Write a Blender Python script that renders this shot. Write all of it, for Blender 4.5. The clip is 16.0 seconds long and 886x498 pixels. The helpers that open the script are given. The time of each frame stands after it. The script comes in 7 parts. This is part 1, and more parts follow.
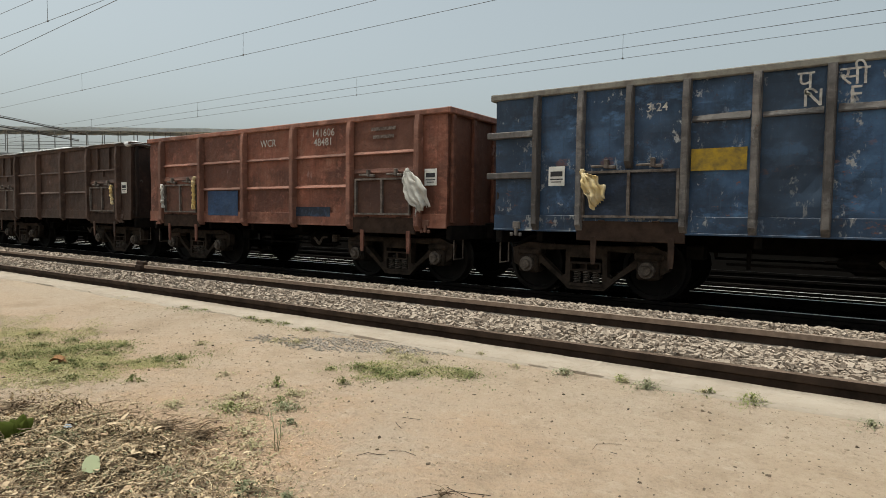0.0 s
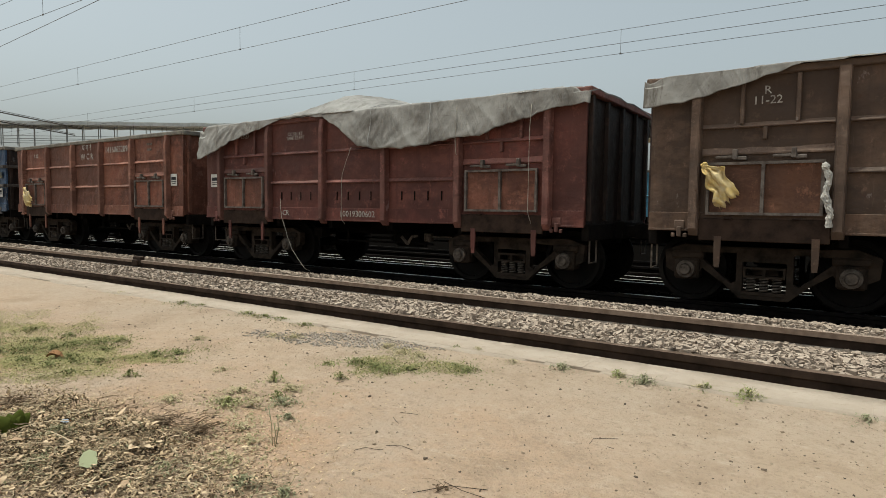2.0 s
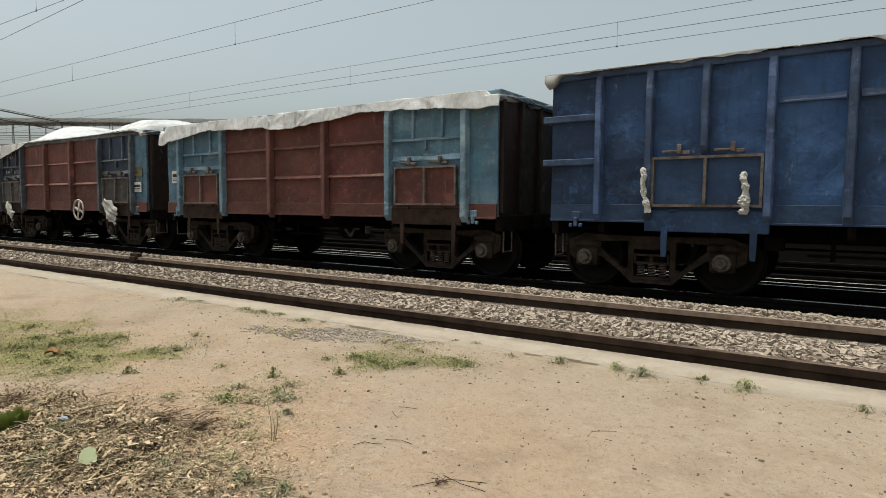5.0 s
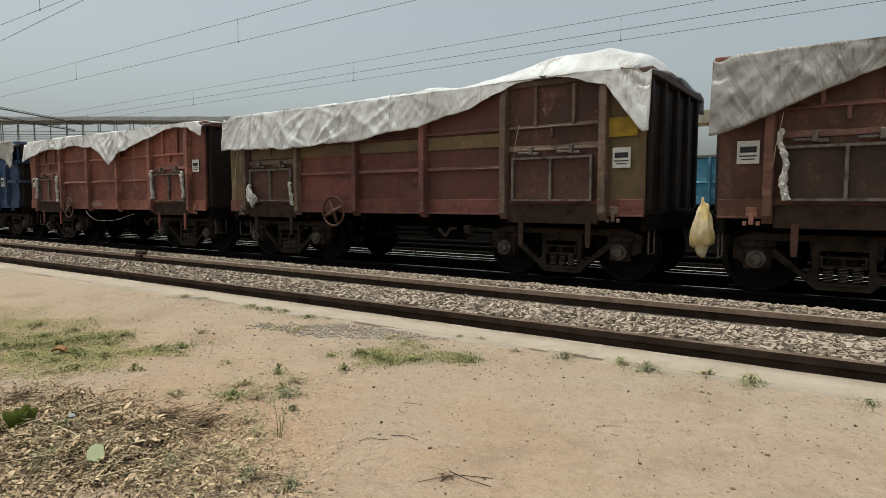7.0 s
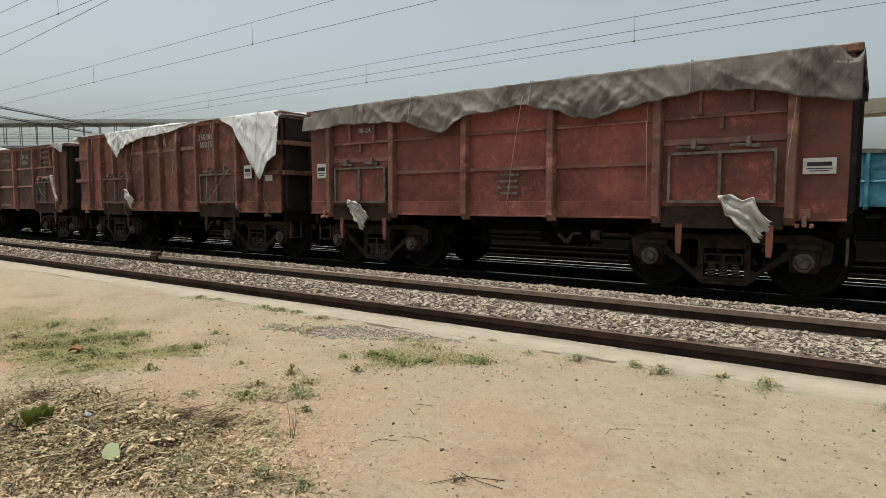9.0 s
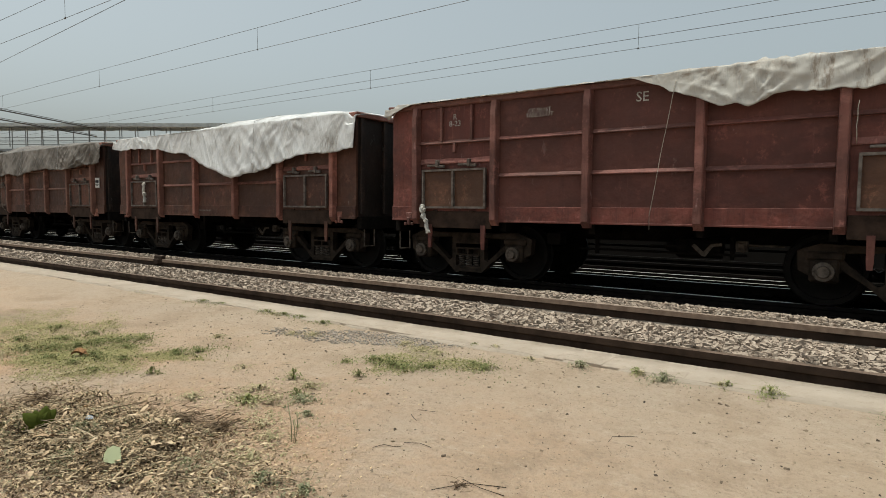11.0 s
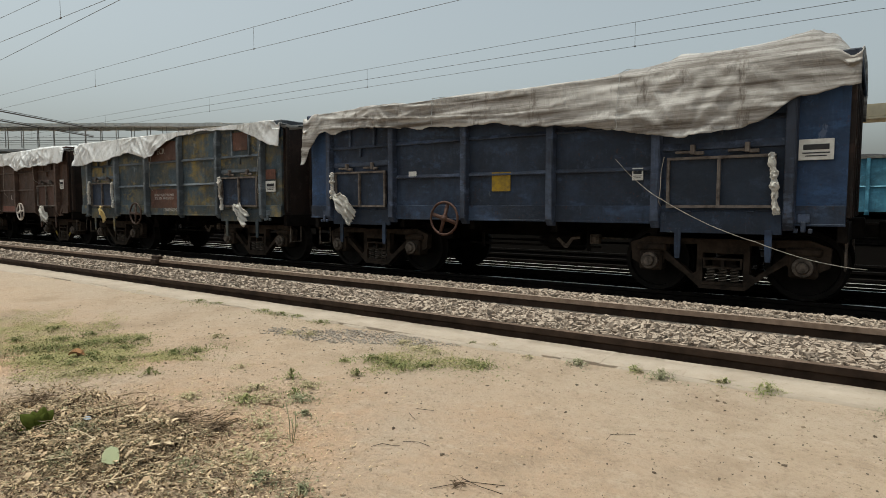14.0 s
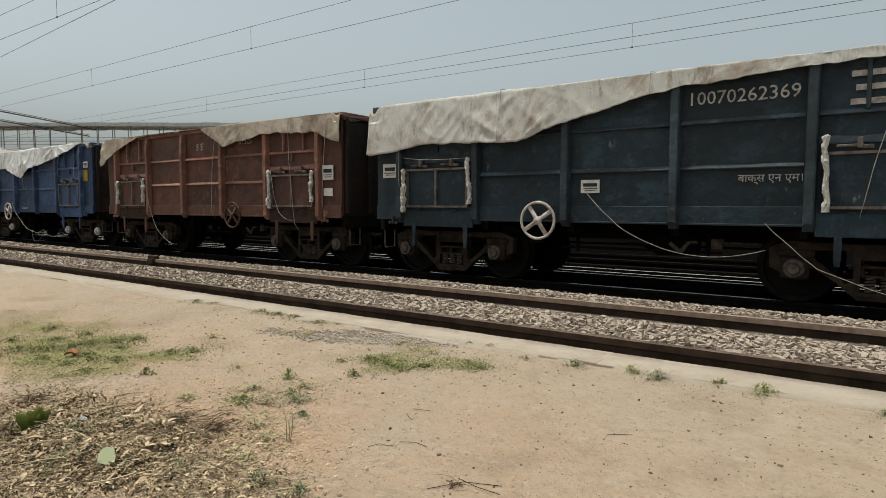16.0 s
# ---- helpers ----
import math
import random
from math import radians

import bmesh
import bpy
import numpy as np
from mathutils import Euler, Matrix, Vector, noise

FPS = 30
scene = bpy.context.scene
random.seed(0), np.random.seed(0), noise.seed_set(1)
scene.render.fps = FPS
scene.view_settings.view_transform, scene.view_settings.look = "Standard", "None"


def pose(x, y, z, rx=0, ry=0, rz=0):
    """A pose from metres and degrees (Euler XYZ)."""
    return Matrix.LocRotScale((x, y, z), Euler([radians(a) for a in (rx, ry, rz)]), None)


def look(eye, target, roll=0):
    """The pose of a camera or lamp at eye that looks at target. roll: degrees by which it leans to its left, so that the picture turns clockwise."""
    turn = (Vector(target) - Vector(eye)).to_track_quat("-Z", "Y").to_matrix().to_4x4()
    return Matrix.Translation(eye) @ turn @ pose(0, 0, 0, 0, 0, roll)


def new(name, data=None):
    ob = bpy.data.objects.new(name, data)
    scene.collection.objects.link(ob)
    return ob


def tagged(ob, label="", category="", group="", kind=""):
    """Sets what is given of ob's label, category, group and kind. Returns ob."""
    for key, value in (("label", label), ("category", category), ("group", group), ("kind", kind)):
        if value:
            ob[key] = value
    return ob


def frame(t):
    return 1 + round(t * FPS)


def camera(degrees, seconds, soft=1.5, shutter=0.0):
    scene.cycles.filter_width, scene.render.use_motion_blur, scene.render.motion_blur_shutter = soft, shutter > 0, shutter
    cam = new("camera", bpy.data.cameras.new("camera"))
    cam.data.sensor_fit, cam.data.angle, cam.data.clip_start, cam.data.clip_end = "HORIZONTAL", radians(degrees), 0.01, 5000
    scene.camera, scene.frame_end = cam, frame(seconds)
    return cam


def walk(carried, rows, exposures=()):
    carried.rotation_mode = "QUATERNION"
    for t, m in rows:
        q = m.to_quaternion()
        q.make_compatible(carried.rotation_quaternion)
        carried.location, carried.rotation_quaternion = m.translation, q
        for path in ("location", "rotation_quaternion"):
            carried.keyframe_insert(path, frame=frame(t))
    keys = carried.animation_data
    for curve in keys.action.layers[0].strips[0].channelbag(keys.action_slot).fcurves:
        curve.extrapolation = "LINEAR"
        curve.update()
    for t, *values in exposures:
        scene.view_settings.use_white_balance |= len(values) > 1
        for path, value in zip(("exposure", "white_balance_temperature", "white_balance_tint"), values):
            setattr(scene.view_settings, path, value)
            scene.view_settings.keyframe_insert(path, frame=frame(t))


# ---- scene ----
# The camera: hand-held on one spot beside the line, turning a little.
FOV = 72.28
EYE = (0.0, 0.0, 1.066)
TURNS = [  # seconds, turn to the left of the track's normal, tilt, lean
    (0, 34.50, -3.28, 0.64),
    (0.5, 34.44, -3.24, 0.73),
    (1, 34.37, -3.29, 0.70),
    (1.5, 34.38, -3.44, 0.73),
    (2, 34.25, -3.73, 0.71),
    (2.5, 34.13, -4.05, 0.65),
    (3, 33.96, -4.25, 0.58),
    (3.5, 33.88, -4.27, 0.61),
    (4, 33.87, -4.25, 0.54),
    (6.5, 34.31, -4.49, -0.07),
    (7, 34.42, -4.64, -0.09),
    (7.5, 34.71, -4.79, -0.12),
    (8, 35.13, -4.96, -0.13),
    (8.5, 35.47, -4.83, -0.15),
    (9, 35.59, -4.49, -0.07),
    (11.5, 35.89, -3.96, 0.31),
    (12, 35.82, -3.99, 0.21),
    (12.5, 35.75, -3.98, 0.18),
    (13, 35.72, -3.96, 0.13),
    (13.5, 35.68, -3.94, 0.12),
    (14, 35.64, -4.08, 0.05),
    (14.5, 35.60, -4.16, 0.15),
    (15, 35.53, -4.14, 0.15),
    (15.5, 35.44, -4.13, 0.17),
    (16, 35.37, -4.05, 0.15),
]
cam = camera(FOV, 16.0, soft=0.9)


def aim(yaw, tilt, lean):
    y, p = radians(yaw), radians(tilt)
    way = Vector((-math.sin(y) * math.cos(p), math.cos(y) * math.cos(p), math.sin(p)))
    return look(EYE, Vector(EYE) + way, lean)


walk(cam, [(t, aim(a, b, c)) for t, a, b, c in TURNS], exposures=[(t, e, 6500, 2) for t, e in ((0.0, -0.25), (6.5, -0.25), (7.0, -0.36), (7.5, -0.34), (8.0, -0.26), (9.0, -0.25), (11.5, -0.33), (16.0, -0.33))])

# ---- daylight: a high hot sun, almost overhead, and a pale dusty sky ----
SUN_TO = Vector((-0.20, -0.11, 1.0)).normalized()
world = bpy.data.worlds.new("sky")
scene.world = world
world.use_nodes = True
wn = world.node_tree
sky = wn.nodes.new("ShaderNodeTexSky")
sky.sky_type, sky.sun_disc = "NISHITA", False
sky.sun_elevation, sky.sun_rotation = math.asin(SUN_TO.z), math.atan2(SUN_TO.x, SUN_TO.y)
sky.air_density, sky.dust_density, sky.ozone_density = 1.0, 5.2, 1.0
haze = wn.nodes.new("ShaderNodeHueSaturation")
haze.inputs["Hue"].default_value = 0.485
haze.inputs["Saturation"].default_value, haze.inputs["Value"].default_value = 0.43, 1.32
wn.links.new(sky.outputs[0], haze.inputs["Color"])
wn.links.new(haze.outputs[0], wn.nodes["Background"].inputs[0])
wn.nodes["Background"].inputs[1].default_value = 0.14
sun = new("sun", bpy.data.lights.new("sun", "SUN"))
sun.data.energy, sun.data.angle, sun.data.color = 3.15, radians(0.6), (1.0, 0.96, 0.88)
sun.matrix_world = look(SUN_TO * 50, (0, 0, 0))

# ---- measures of the place ----
NEAR_RAIL, GAUGE = 4.78, 1.69        # the empty near track
TRAIN_Y, TRAIN_Z = 10.54, -0.25      # the train's track: middle and rail top
PITCH, HALF = 10.5, 4.76             # wagon to wagon, half a body
GROUND = -0.12


# ---- materials ----
def nodes_of(name, shine=0.08):
    m = bpy.data.materials.new(name)
    m.use_nodes = True
    bsdf = m.node_tree.nodes["Principled BSDF"]
    bsdf.inputs["Specular IOR Level"].default_value = shine
    return m, m.node_tree, bsdf


def link(nt, a, b):
    nt.links.new(a, b)


def coords(nt, scale=(1, 1, 1), shift=True):
    """Object coordinates in metres, moved by each object's own random number."""
    tc = nt.nodes.new("ShaderNodeTexCoord")
    mp = nt.nodes.new("ShaderNodeMapping")
    mp.inputs["Scale"].default_value = scale
    link(nt, tc.outputs["Object"], mp.inputs["Vector"])
    if shift:
        info = nt.nodes.new("ShaderNodeObjectInfo")
        mul = nt.nodes.new("ShaderNodeMath")
        mul.operation, mul.inputs[1].default_value = "MULTIPLY", 37.0
        link(nt, info.outputs["Random"], mul.inputs[0])
        link(nt, mul.outputs[0], mp.inputs["Location"])
    return mp.outputs[0]


def noisy(nt, vec, scale, detail=5.0, rough=0.6):
    n = nt.nodes.new("ShaderNodeTexNoise")
    n.inputs["Scale"].default_value, n.inputs["Detail"].default_value, n.inputs["Roughness"].default_value = scale, detail, rough
    link(nt, vec, n.inputs["Vector"])
    return n.outputs["Fac"]


def step(nt, fac, lo, hi, amount=1.0):
    r = nt.nodes.new("ShaderNodeMapRange")
    r.inputs[1].default_value, r.inputs[2].default_value, r.inputs[4].default_value = lo, hi, amount
    link(nt, fac, r.inputs[0])
    return r.outputs[0]


def mixed(nt, fac, a, b):
    """Mix two colours (tuples or sockets) by a socket."""
    m = nt.nodes.new("ShaderNodeMix")
    m.data_type = "RGBA"
    link(nt, fac, m.inputs[0])
    for socket, value in ((m.inputs[6], a), (m.inputs[7], b)):
        if isinstance(value, tuple):
            socket.default_value = (*value, 1)
        else:
            link(nt, value, socket)
    return m.outputs[2]


def bumped(nt, bsdf, height, strength, distance=0.01):
    b = nt.nodes.new("ShaderNodeBump")
    b.inputs["Strength"].default_value, b.inputs["Distance"].default_value = strength, distance
    link(nt, height, b.inputs["Height"])
    link(nt, b.outputs[0], bsdf.inputs["Normal"])


def paint(name, base, worn, grime=0.55, chips=0.0, chip=(0.3, 0.28, 0.26), rough=0.62, buckle=0.25, scuffs=0.0):
    """Old wagon paint: blotches of worn colour, running streaks of dirt, rust specks and, where wanted, pale scrapes."""
    m, nt, bsdf = nodes_of(name, 0.3)
    base, worn = tuple(1.35 * b for b in base), tuple(1.35 * b for b in worn)
    v = coords(nt)
    c = mixed(nt, step(nt, noisy(nt, v, 1.6, 7, 0.72), 0.44, 0.60), base, worn)
    dirt = tuple(0.3 * b + 0.006 for b in base)
    pale = tuple(1.6 * b + 0.02 for b in base)
    tone = nt.nodes.new("ShaderNodeObjectInfo")
    c = mixed(nt, step(nt, tone.outputs["Random"], 0.25, 1.0, 0.72), c, tuple(0.36 * b + 0.004 for b in base))
    other = nt.nodes.new("ShaderNodeMath")
    other.operation, other.inputs[1].default_value = "MULTIPLY", 7.31
    link(nt, tone.outputs["Random"], other.inputs[0])
    part_of = nt.nodes.new("ShaderNodeMath")
    part_of.operation = "FRACT"
    link(nt, other.outputs[0], part_of.inputs[0])
    mean = sum(base) / 3
    c = mixed(nt, step(nt, part_of.outputs[0], 0.5, 1.0, 0.5), c, tuple(0.62 * b + 0.3 * mean * q for b, q in zip(base, (1.2, 0.9, 0.7) if base[0] > base[2] else (0.8, 1.0, 1.1))))
    # sooty clouds over the whole sheet and thin runs of dirty water
    c = mixed(nt, step(nt, noisy(nt, coords(nt, (0.8, 0.8, 1.1)), 0.9, 5, 0.65), 0.42, 0.60, 0.8), c, tuple(0.30 * b + 0.004 for b in base))
    c = mixed(nt, step(nt, noisy(nt, coords(nt, (0.8, 0.8, 1.5)), 1.9, 5, 0.7), 0.55, 0.64, 0.55), c, tuple(1.35 * b for b in worn))
    c = mixed(nt, step(nt, noisy(nt, coords(nt, (9.0, 9.0, 0.5)), 1.4, 5, 0.7), 0.54, 0.70, 0.45), c, tuple(0.3 * b + 0.004 for b in base))
    c = mixed(nt, step(nt, noisy(nt, coords(nt, (12.0, 12.0, 0.7)), 1.1, 5, 0.75), 0.62, 0.72, 0.35), c, tuple(1.1 * b + 0.05 for b in base))
    c = mixed(nt, step(nt, noisy(nt, coords(nt, (1.0, 1.0, 0.8)), 4.2, 7, 0.8), 0.56, 0.66, 0.55), c, pale)
    c = mixed(nt, step(nt, noisy(nt, coords(nt, (2.2, 2.2, 0.45)), 1.3, 7, 0.75), 0.50, 0.68, grime), c, dirt)
    c = mixed(nt, step(nt, noisy(nt, coords(nt, (1.0, 1.0, 2.2)), 2.3, 7, 0.8), 0.55, 0.68, grime), c, dirt)
    c = mixed(nt, step(nt, noisy(nt, v, 17, 5, 0.75), 0.60, 0.70, 0.7), c, (0.07, 0.028, 0.015))
    c = mixed(nt, step(nt, noisy(nt, coords(nt, (1.6, 1.6, 0.5)), 8, 6, 0.85), 0.69, 0.73, 0.5), c, (0.26, 0.22, 0.19))
    c = mixed(nt, step(nt, noisy(nt, coords(nt, (2.2, 2.2, 0.9)), 1.7, 6, 0.7), 0.655, 0.685, 0.6), c, tuple(0.75 * b + 0.14 for b in base))
    if chips:
        big = noisy(nt, v, 2.1, 4, 0.75)
        small = noisy(nt, coords(nt, (1.0, 1.0, 0.55)), 5.5, 6, 0.8)
        both = nt.nodes.new("ShaderNodeMath")
        both.operation = "ADD"
        link(nt, big, both.inputs[0])
        link(nt, small, both.inputs[1])
        cut = 1.13 if scuffs else 1.12
        c = mixed(nt, step(nt, both.outputs[0], cut, cut + 0.06, chips), c, chip)
    if scuffs:
        # long pale scrapes and bared red primer where loaders knock the lower half
        tc, sep = nt.nodes.new("ShaderNodeTexCoord"), nt.nodes.new("ShaderNodeSeparateXYZ")
        link(nt, tc.outputs["Object"], sep.inputs[0])
        low = step(nt, sep.outputs[2], 1.5, 0.5)
        for vec, at, tint in ((coords(nt, (1.0, 1.0, 1.8)), 0.60, (0.17, 0.075, 0.05)), (coords(nt, (2.6, 1.0, 0.8)), 0.61, (0.34, 0.34, 0.33))):
            hit = nt.nodes.new("ShaderNodeMath")
            hit.operation = "MULTIPLY"
            link(nt, step(nt, noisy(nt, vec, 2.4, 6, 0.75), at, at + 0.05, scuffs), hit.inputs[0])
            link(nt, low, hit.inputs[1])
            c = mixed(nt, hit.outputs[0], c, tint)
    # each sheet has aged on its own: some are browned all over
    turn = nt.nodes.new("ShaderNodeMath")
    turn.operation, turn.inputs[1].default_value = "MULTIPLY", 3.71
    link(nt, tone.outputs["Random"], turn.inputs[0])
    aged = nt.nodes.new("ShaderNodeMath")
    aged.operation = "FRACT"
    link(nt, turn.outputs[0], aged.inputs[0])
    c = mixed(nt, step(nt, aged.outputs[0], 0.35, 0.95, 0.6), c, tuple(0.30 * b + 0.16 * mean * q for b, q in zip(base, (1.3, 0.95, 0.7) if base[0] > base[2] else (0.8, 1.0, 1.1))))
    link(nt, c, bsdf.inputs["Base Color"])
    rr = nt.nodes.new("ShaderNodeMapRange")
    rr.inputs[3].default_value, rr.inputs[4].default_value = rough - 0.12, rough + 0.2
    link(nt, noisy(nt, v, 6), rr.inputs[0])
    link(nt, rr.outputs[0], bsdf.inputs["Roughness"])
    knock = nt.nodes.new("ShaderNodeMath")
    knock.operation, knock.inputs[1].default_value = "MULTIPLY_ADD", 0.12 if buckle < 1 else 0.02
    link(nt, noisy(nt, v, 22, 6, 0.75), knock.inputs[0])
    link(nt, noisy(nt, coords(nt, (1.0, 1.0, 0.8)), 3.4 if buckle < 1 else 2.4, 3 if buckle < 1 else 1.5, 0.55 if buckle < 1 else 0.4), knock.inputs[2])
    bumped(nt, bsdf, knock.outputs[0], 0.6, 0.03 + 0.10 * buckle)
    m["base"], m["worn"] = base, worn
    return m


def plain(name, base, other, scale=8.0, rough=0.8, metal=0.0, bump=0.3, lo=0.4, hi=0.65, shift=True, dist=0.01):
    m, nt, bsdf = nodes_of(name)
    v = coords(nt, shift=shift)
    c = mixed(nt, step(nt, noisy(nt, v, scale, 6, 0.65), lo, hi), base, other)
    link(nt, c, bsdf.inputs["Base Color"])
    bsdf.inputs["Roughness"].default_value, bsdf.inputs["Metallic"].default_value = rough, metal
    if bump:
        bumped(nt, bsdf, noisy(nt, v, scale * 4, 5, 0.7), bump, dist)
    return m


PAINT = {
    "red": paint("oxide_red_paint", (0.215, 0.068, 0.045), (0.160, 0.058, 0.040)),
    "rust": paint("rusty_brown_paint", (0.182, 0.066, 0.041), (0.160, 0.068, 0.043), chips=0.35, chip=(0.29, 0.16, 0.12), buckle=0.5),
    "maroon": paint("maroon_paint", (0.138, 0.042, 0.032), (0.104, 0.037, 0.028), grime=0.4),
    "brown": paint("dirty_brown_paint", (0.100, 0.040, 0.025), (0.064, 0.031, 0.020), grime=0.6),
    "dark": paint("sooty_brown_paint", (0.062, 0.030, 0.018), (0.044, 0.024, 0.016), grime=0.6),
    "gapshade": paint("shaded_end_paint", (0.025, 0.016, 0.012), (0.039, 0.022, 0.017), grime=0.6),
    "blue": paint("chipped_blue_paint", (0.026, 0.054, 0.104), (0.040, 0.082, 0.150), chips=0.85, chip=(0.34, 0.34, 0.33), rough=0.42, buckle=1.1, scuffs=1.0),
    "navy": paint("blue_paint", (0.020, 0.052, 0.128), (0.026, 0.062, 0.136), grime=0.35),
    "dim": paint("sooty_blue_paint", (0.017, 0.028, 0.052), (0.026, 0.044, 0.084), grime=0.6),
    "sea": paint("dark_blue_green_paint", (0.013, 0.026, 0.036), (0.019, 0.038, 0.050), grime=0.5),
    "sky": paint("light_blue_paint", (0.085, 0.195, 0.275), (0.130, 0.195, 0.225), chips=0.4, chip=(0.130, 0.065, 0.053)),
    "teal": paint("bright_teal_paint", (0.075, 0.250, 0.345), (0.10, 0.285, 0.38), grime=0.3),
    "mixed": paint("stained_blue_yellow_paint", (0.045, 0.068, 0.084), (0.156, 0.111, 0.029), grime=0.6),
    "umber": paint("grey_umber_paint", (0.105, 0.062, 0.040), (0.080, 0.050, 0.034), grime=0.6),
    "khaki": paint("faded_khaki_paint", (0.170, 0.115, 0.045), (0.100, 0.066, 0.033), grime=0.6),
    "orange": paint("orange_rust_paint", (0.150, 0.066, 0.036), (0.105, 0.049, 0.030), grime=0.5),
    "steel": paint("grey_blue_paint", (0.052, 0.068, 0.082), (0.085, 0.11, 0.13), grime=0.5),
    "grey": paint("weathered_post_paint", (0.060, 0.056, 0.055), (0.085, 0.077, 0.071), grime=0.5),
}
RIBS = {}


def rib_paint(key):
    """The same paint on posts and ledges, paled for wear, dust and painted-in sunlight."""
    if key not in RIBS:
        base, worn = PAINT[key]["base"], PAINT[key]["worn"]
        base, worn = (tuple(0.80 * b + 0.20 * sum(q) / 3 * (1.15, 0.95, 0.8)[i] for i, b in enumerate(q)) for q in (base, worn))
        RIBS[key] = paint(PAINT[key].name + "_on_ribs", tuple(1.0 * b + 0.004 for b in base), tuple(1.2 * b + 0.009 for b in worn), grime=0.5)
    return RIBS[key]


# Soot, plus shade below the floor put into the colour of UNDER and WHEEL.
UNDER = plain("shaded_sooty_steel", (0.006, 0.005, 0.0045), (0.014, 0.011, 0.009), 6, 0.85)
BOGIE = plain("greasy_brown_cast_steel", (0.052, 0.037, 0.027), (0.017, 0.013, 0.010), 5, 0.75)
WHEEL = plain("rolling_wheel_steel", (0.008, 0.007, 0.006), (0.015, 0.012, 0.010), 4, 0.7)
CAP = plain("worn_bearing_cap_steel", (0.15, 0.122, 0.10), (0.05, 0.04, 0.033), 12, 0.6, 0.3)
OLIVE = plain("dusty_sill_paint", (0.052, 0.033, 0.024), (0.022, 0.015, 0.012), 4, 0.8)
RIMGREY = plain("dusty_rim_steel", (0.22, 0.21, 0.18), (0.13, 0.115, 0.10), 5, 0.75)
WHITE = plain("white_lettering_paint", (0.46, 0.44, 0.40), (0.22, 0.20, 0.18), 14, 0.8, bump=0)
FADED = plain("faded_lettering_paint", (0.20, 0.17, 0.15), (0.09, 0.065, 0.055), 16, 0.8, bump=0, lo=0.35, hi=0.6)
YELLOW = plain("yellow_patch_paint", (0.34, 0.225, 0.03), (0.16, 0.115, 0.04), 7, 0.8)
CARD = plain("white_card", (0.62, 0.61, 0.57), (0.50, 0.48, 0.44), 10, 0.8)
INK = plain("black_ink", (0.03, 0.03, 0.035), (0.05, 0.05, 0.05), 10, 0.8, bump=0)
WHEELPAINT = plain("cream_handwheel_paint", (0.55, 0.50, 0.45), (0.32, 0.26, 0.22), 8, 0.6)
COAL = plain("black_coal", (0.02, 0.02, 0.022), (0.045, 0.043, 0.042), 9, 0.6)


def sheeting(name, base, soil, lo, hi, rough=0.6, along=(1.0, 1.0, 1.0), pleats=(2.0, 6.5), grain=(1.0, 0.6, 0.55), relief=0.014, creased=0.10):
    """Woven plastic sheet: creased, shiny, smudged with coal dust."""
    m, nt, bsdf = nodes_of(name, 0.18)
    v = coords(nt)
    c = mixed(nt, step(nt, noisy(nt, coords(nt, along), 1.1, 6, 0.7), lo, hi), base, soil)
    c = mixed(nt, step(nt, noisy(nt, coords(nt, (0.8 * along[0], 0.8, 2.2 * along[2])), 6, 6, 0.75), 0.58, 0.7, 0.6), c, soil)
    c = mixed(nt, step(nt, noisy(nt, coords(nt), 2.6, 7, 0.8), 0.64, 0.72, 0.6), c, tuple(0.3 * q for q in soil))
    c = mixed(nt, step(nt, noisy(nt, coords(nt, (2.6, 1.0, 0.6)), 0.8, 7, 0.8), 0.56, 0.64, 0.65), c, (0.6 * soil[0], 0.5 * soil[1], 0.4 * soil[2]))
    link(nt, c, bsdf.inputs["Base Color"])
    bsdf.inputs["Roughness"].default_value = rough
    # taut creases: long fine ridges that run down the sheet, leaning one way or the other
    ridges = []
    for lean, fine in ((28, 5.0), (-34, 4.0), (8, 9.0)):
        tc, mp = nt.nodes.new("ShaderNodeTexCoord"), nt.nodes.new("ShaderNodeMapping")
        mp.inputs["Rotation"].default_value = (0, radians(lean), 0)
        sc = nt.nodes.new("ShaderNodeMapping")
        sc.inputs["Scale"].default_value = (fine, 1.5, 0.55)
        link(nt, tc.outputs["Object"], mp.inputs["Vector"])
        link(nt, mp.outputs[0], sc.inputs["Vector"])
        gate = step(nt, noisy(nt, coords(nt, (1.0, 1.0, 1.0)), 0.7 + 0.1 * fine, 2, 0.5), 0.44, 0.56)
        hit = nt.nodes.new("ShaderNodeMath")
        hit.operation = "MULTIPLY"
        link(nt, step(nt, noisy(nt, sc.outputs[0], 1.0, 3, 0.5), 0.42, 0.62), hit.inputs[0])
        link(nt, gate, hit.inputs[1])
        ridges.append(hit.outputs[0])
    fold_sum = ridges[0]
    for other in ridges[1:]:
        add = nt.nodes.new("ShaderNodeMath")
        add.operation = "ADD"
        link(nt, fold_sum, add.inputs[0])
        link(nt, other, add.inputs[1])
        fold_sum = add.outputs[0]
    pleat = nt.nodes.new("ShaderNodeTexWave")
    pleat.wave_type, pleat.bands_direction, pleat.wave_profile = "BANDS", "X", "SAW"
    pleat.inputs["Scale"].default_value, pleat.inputs["Distortion"].default_value, pleat.inputs["Detail"].default_value, pleat.inputs["Detail Scale"].default_value = *pleats, 3.0, 0.8
    link(nt, coords(nt, grain), pleat.inputs["Vector"])
    both = nt.nodes.new("ShaderNodeMath")
    both.operation, both.inputs[1].default_value = "MULTIPLY_ADD", creased
    link(nt, pleat.outputs["Fac"], both.inputs[0])
    link(nt, fold_sum, both.inputs[2])
    bumped(nt, bsdf, both.outputs[0], 0.8, relief)
    return m


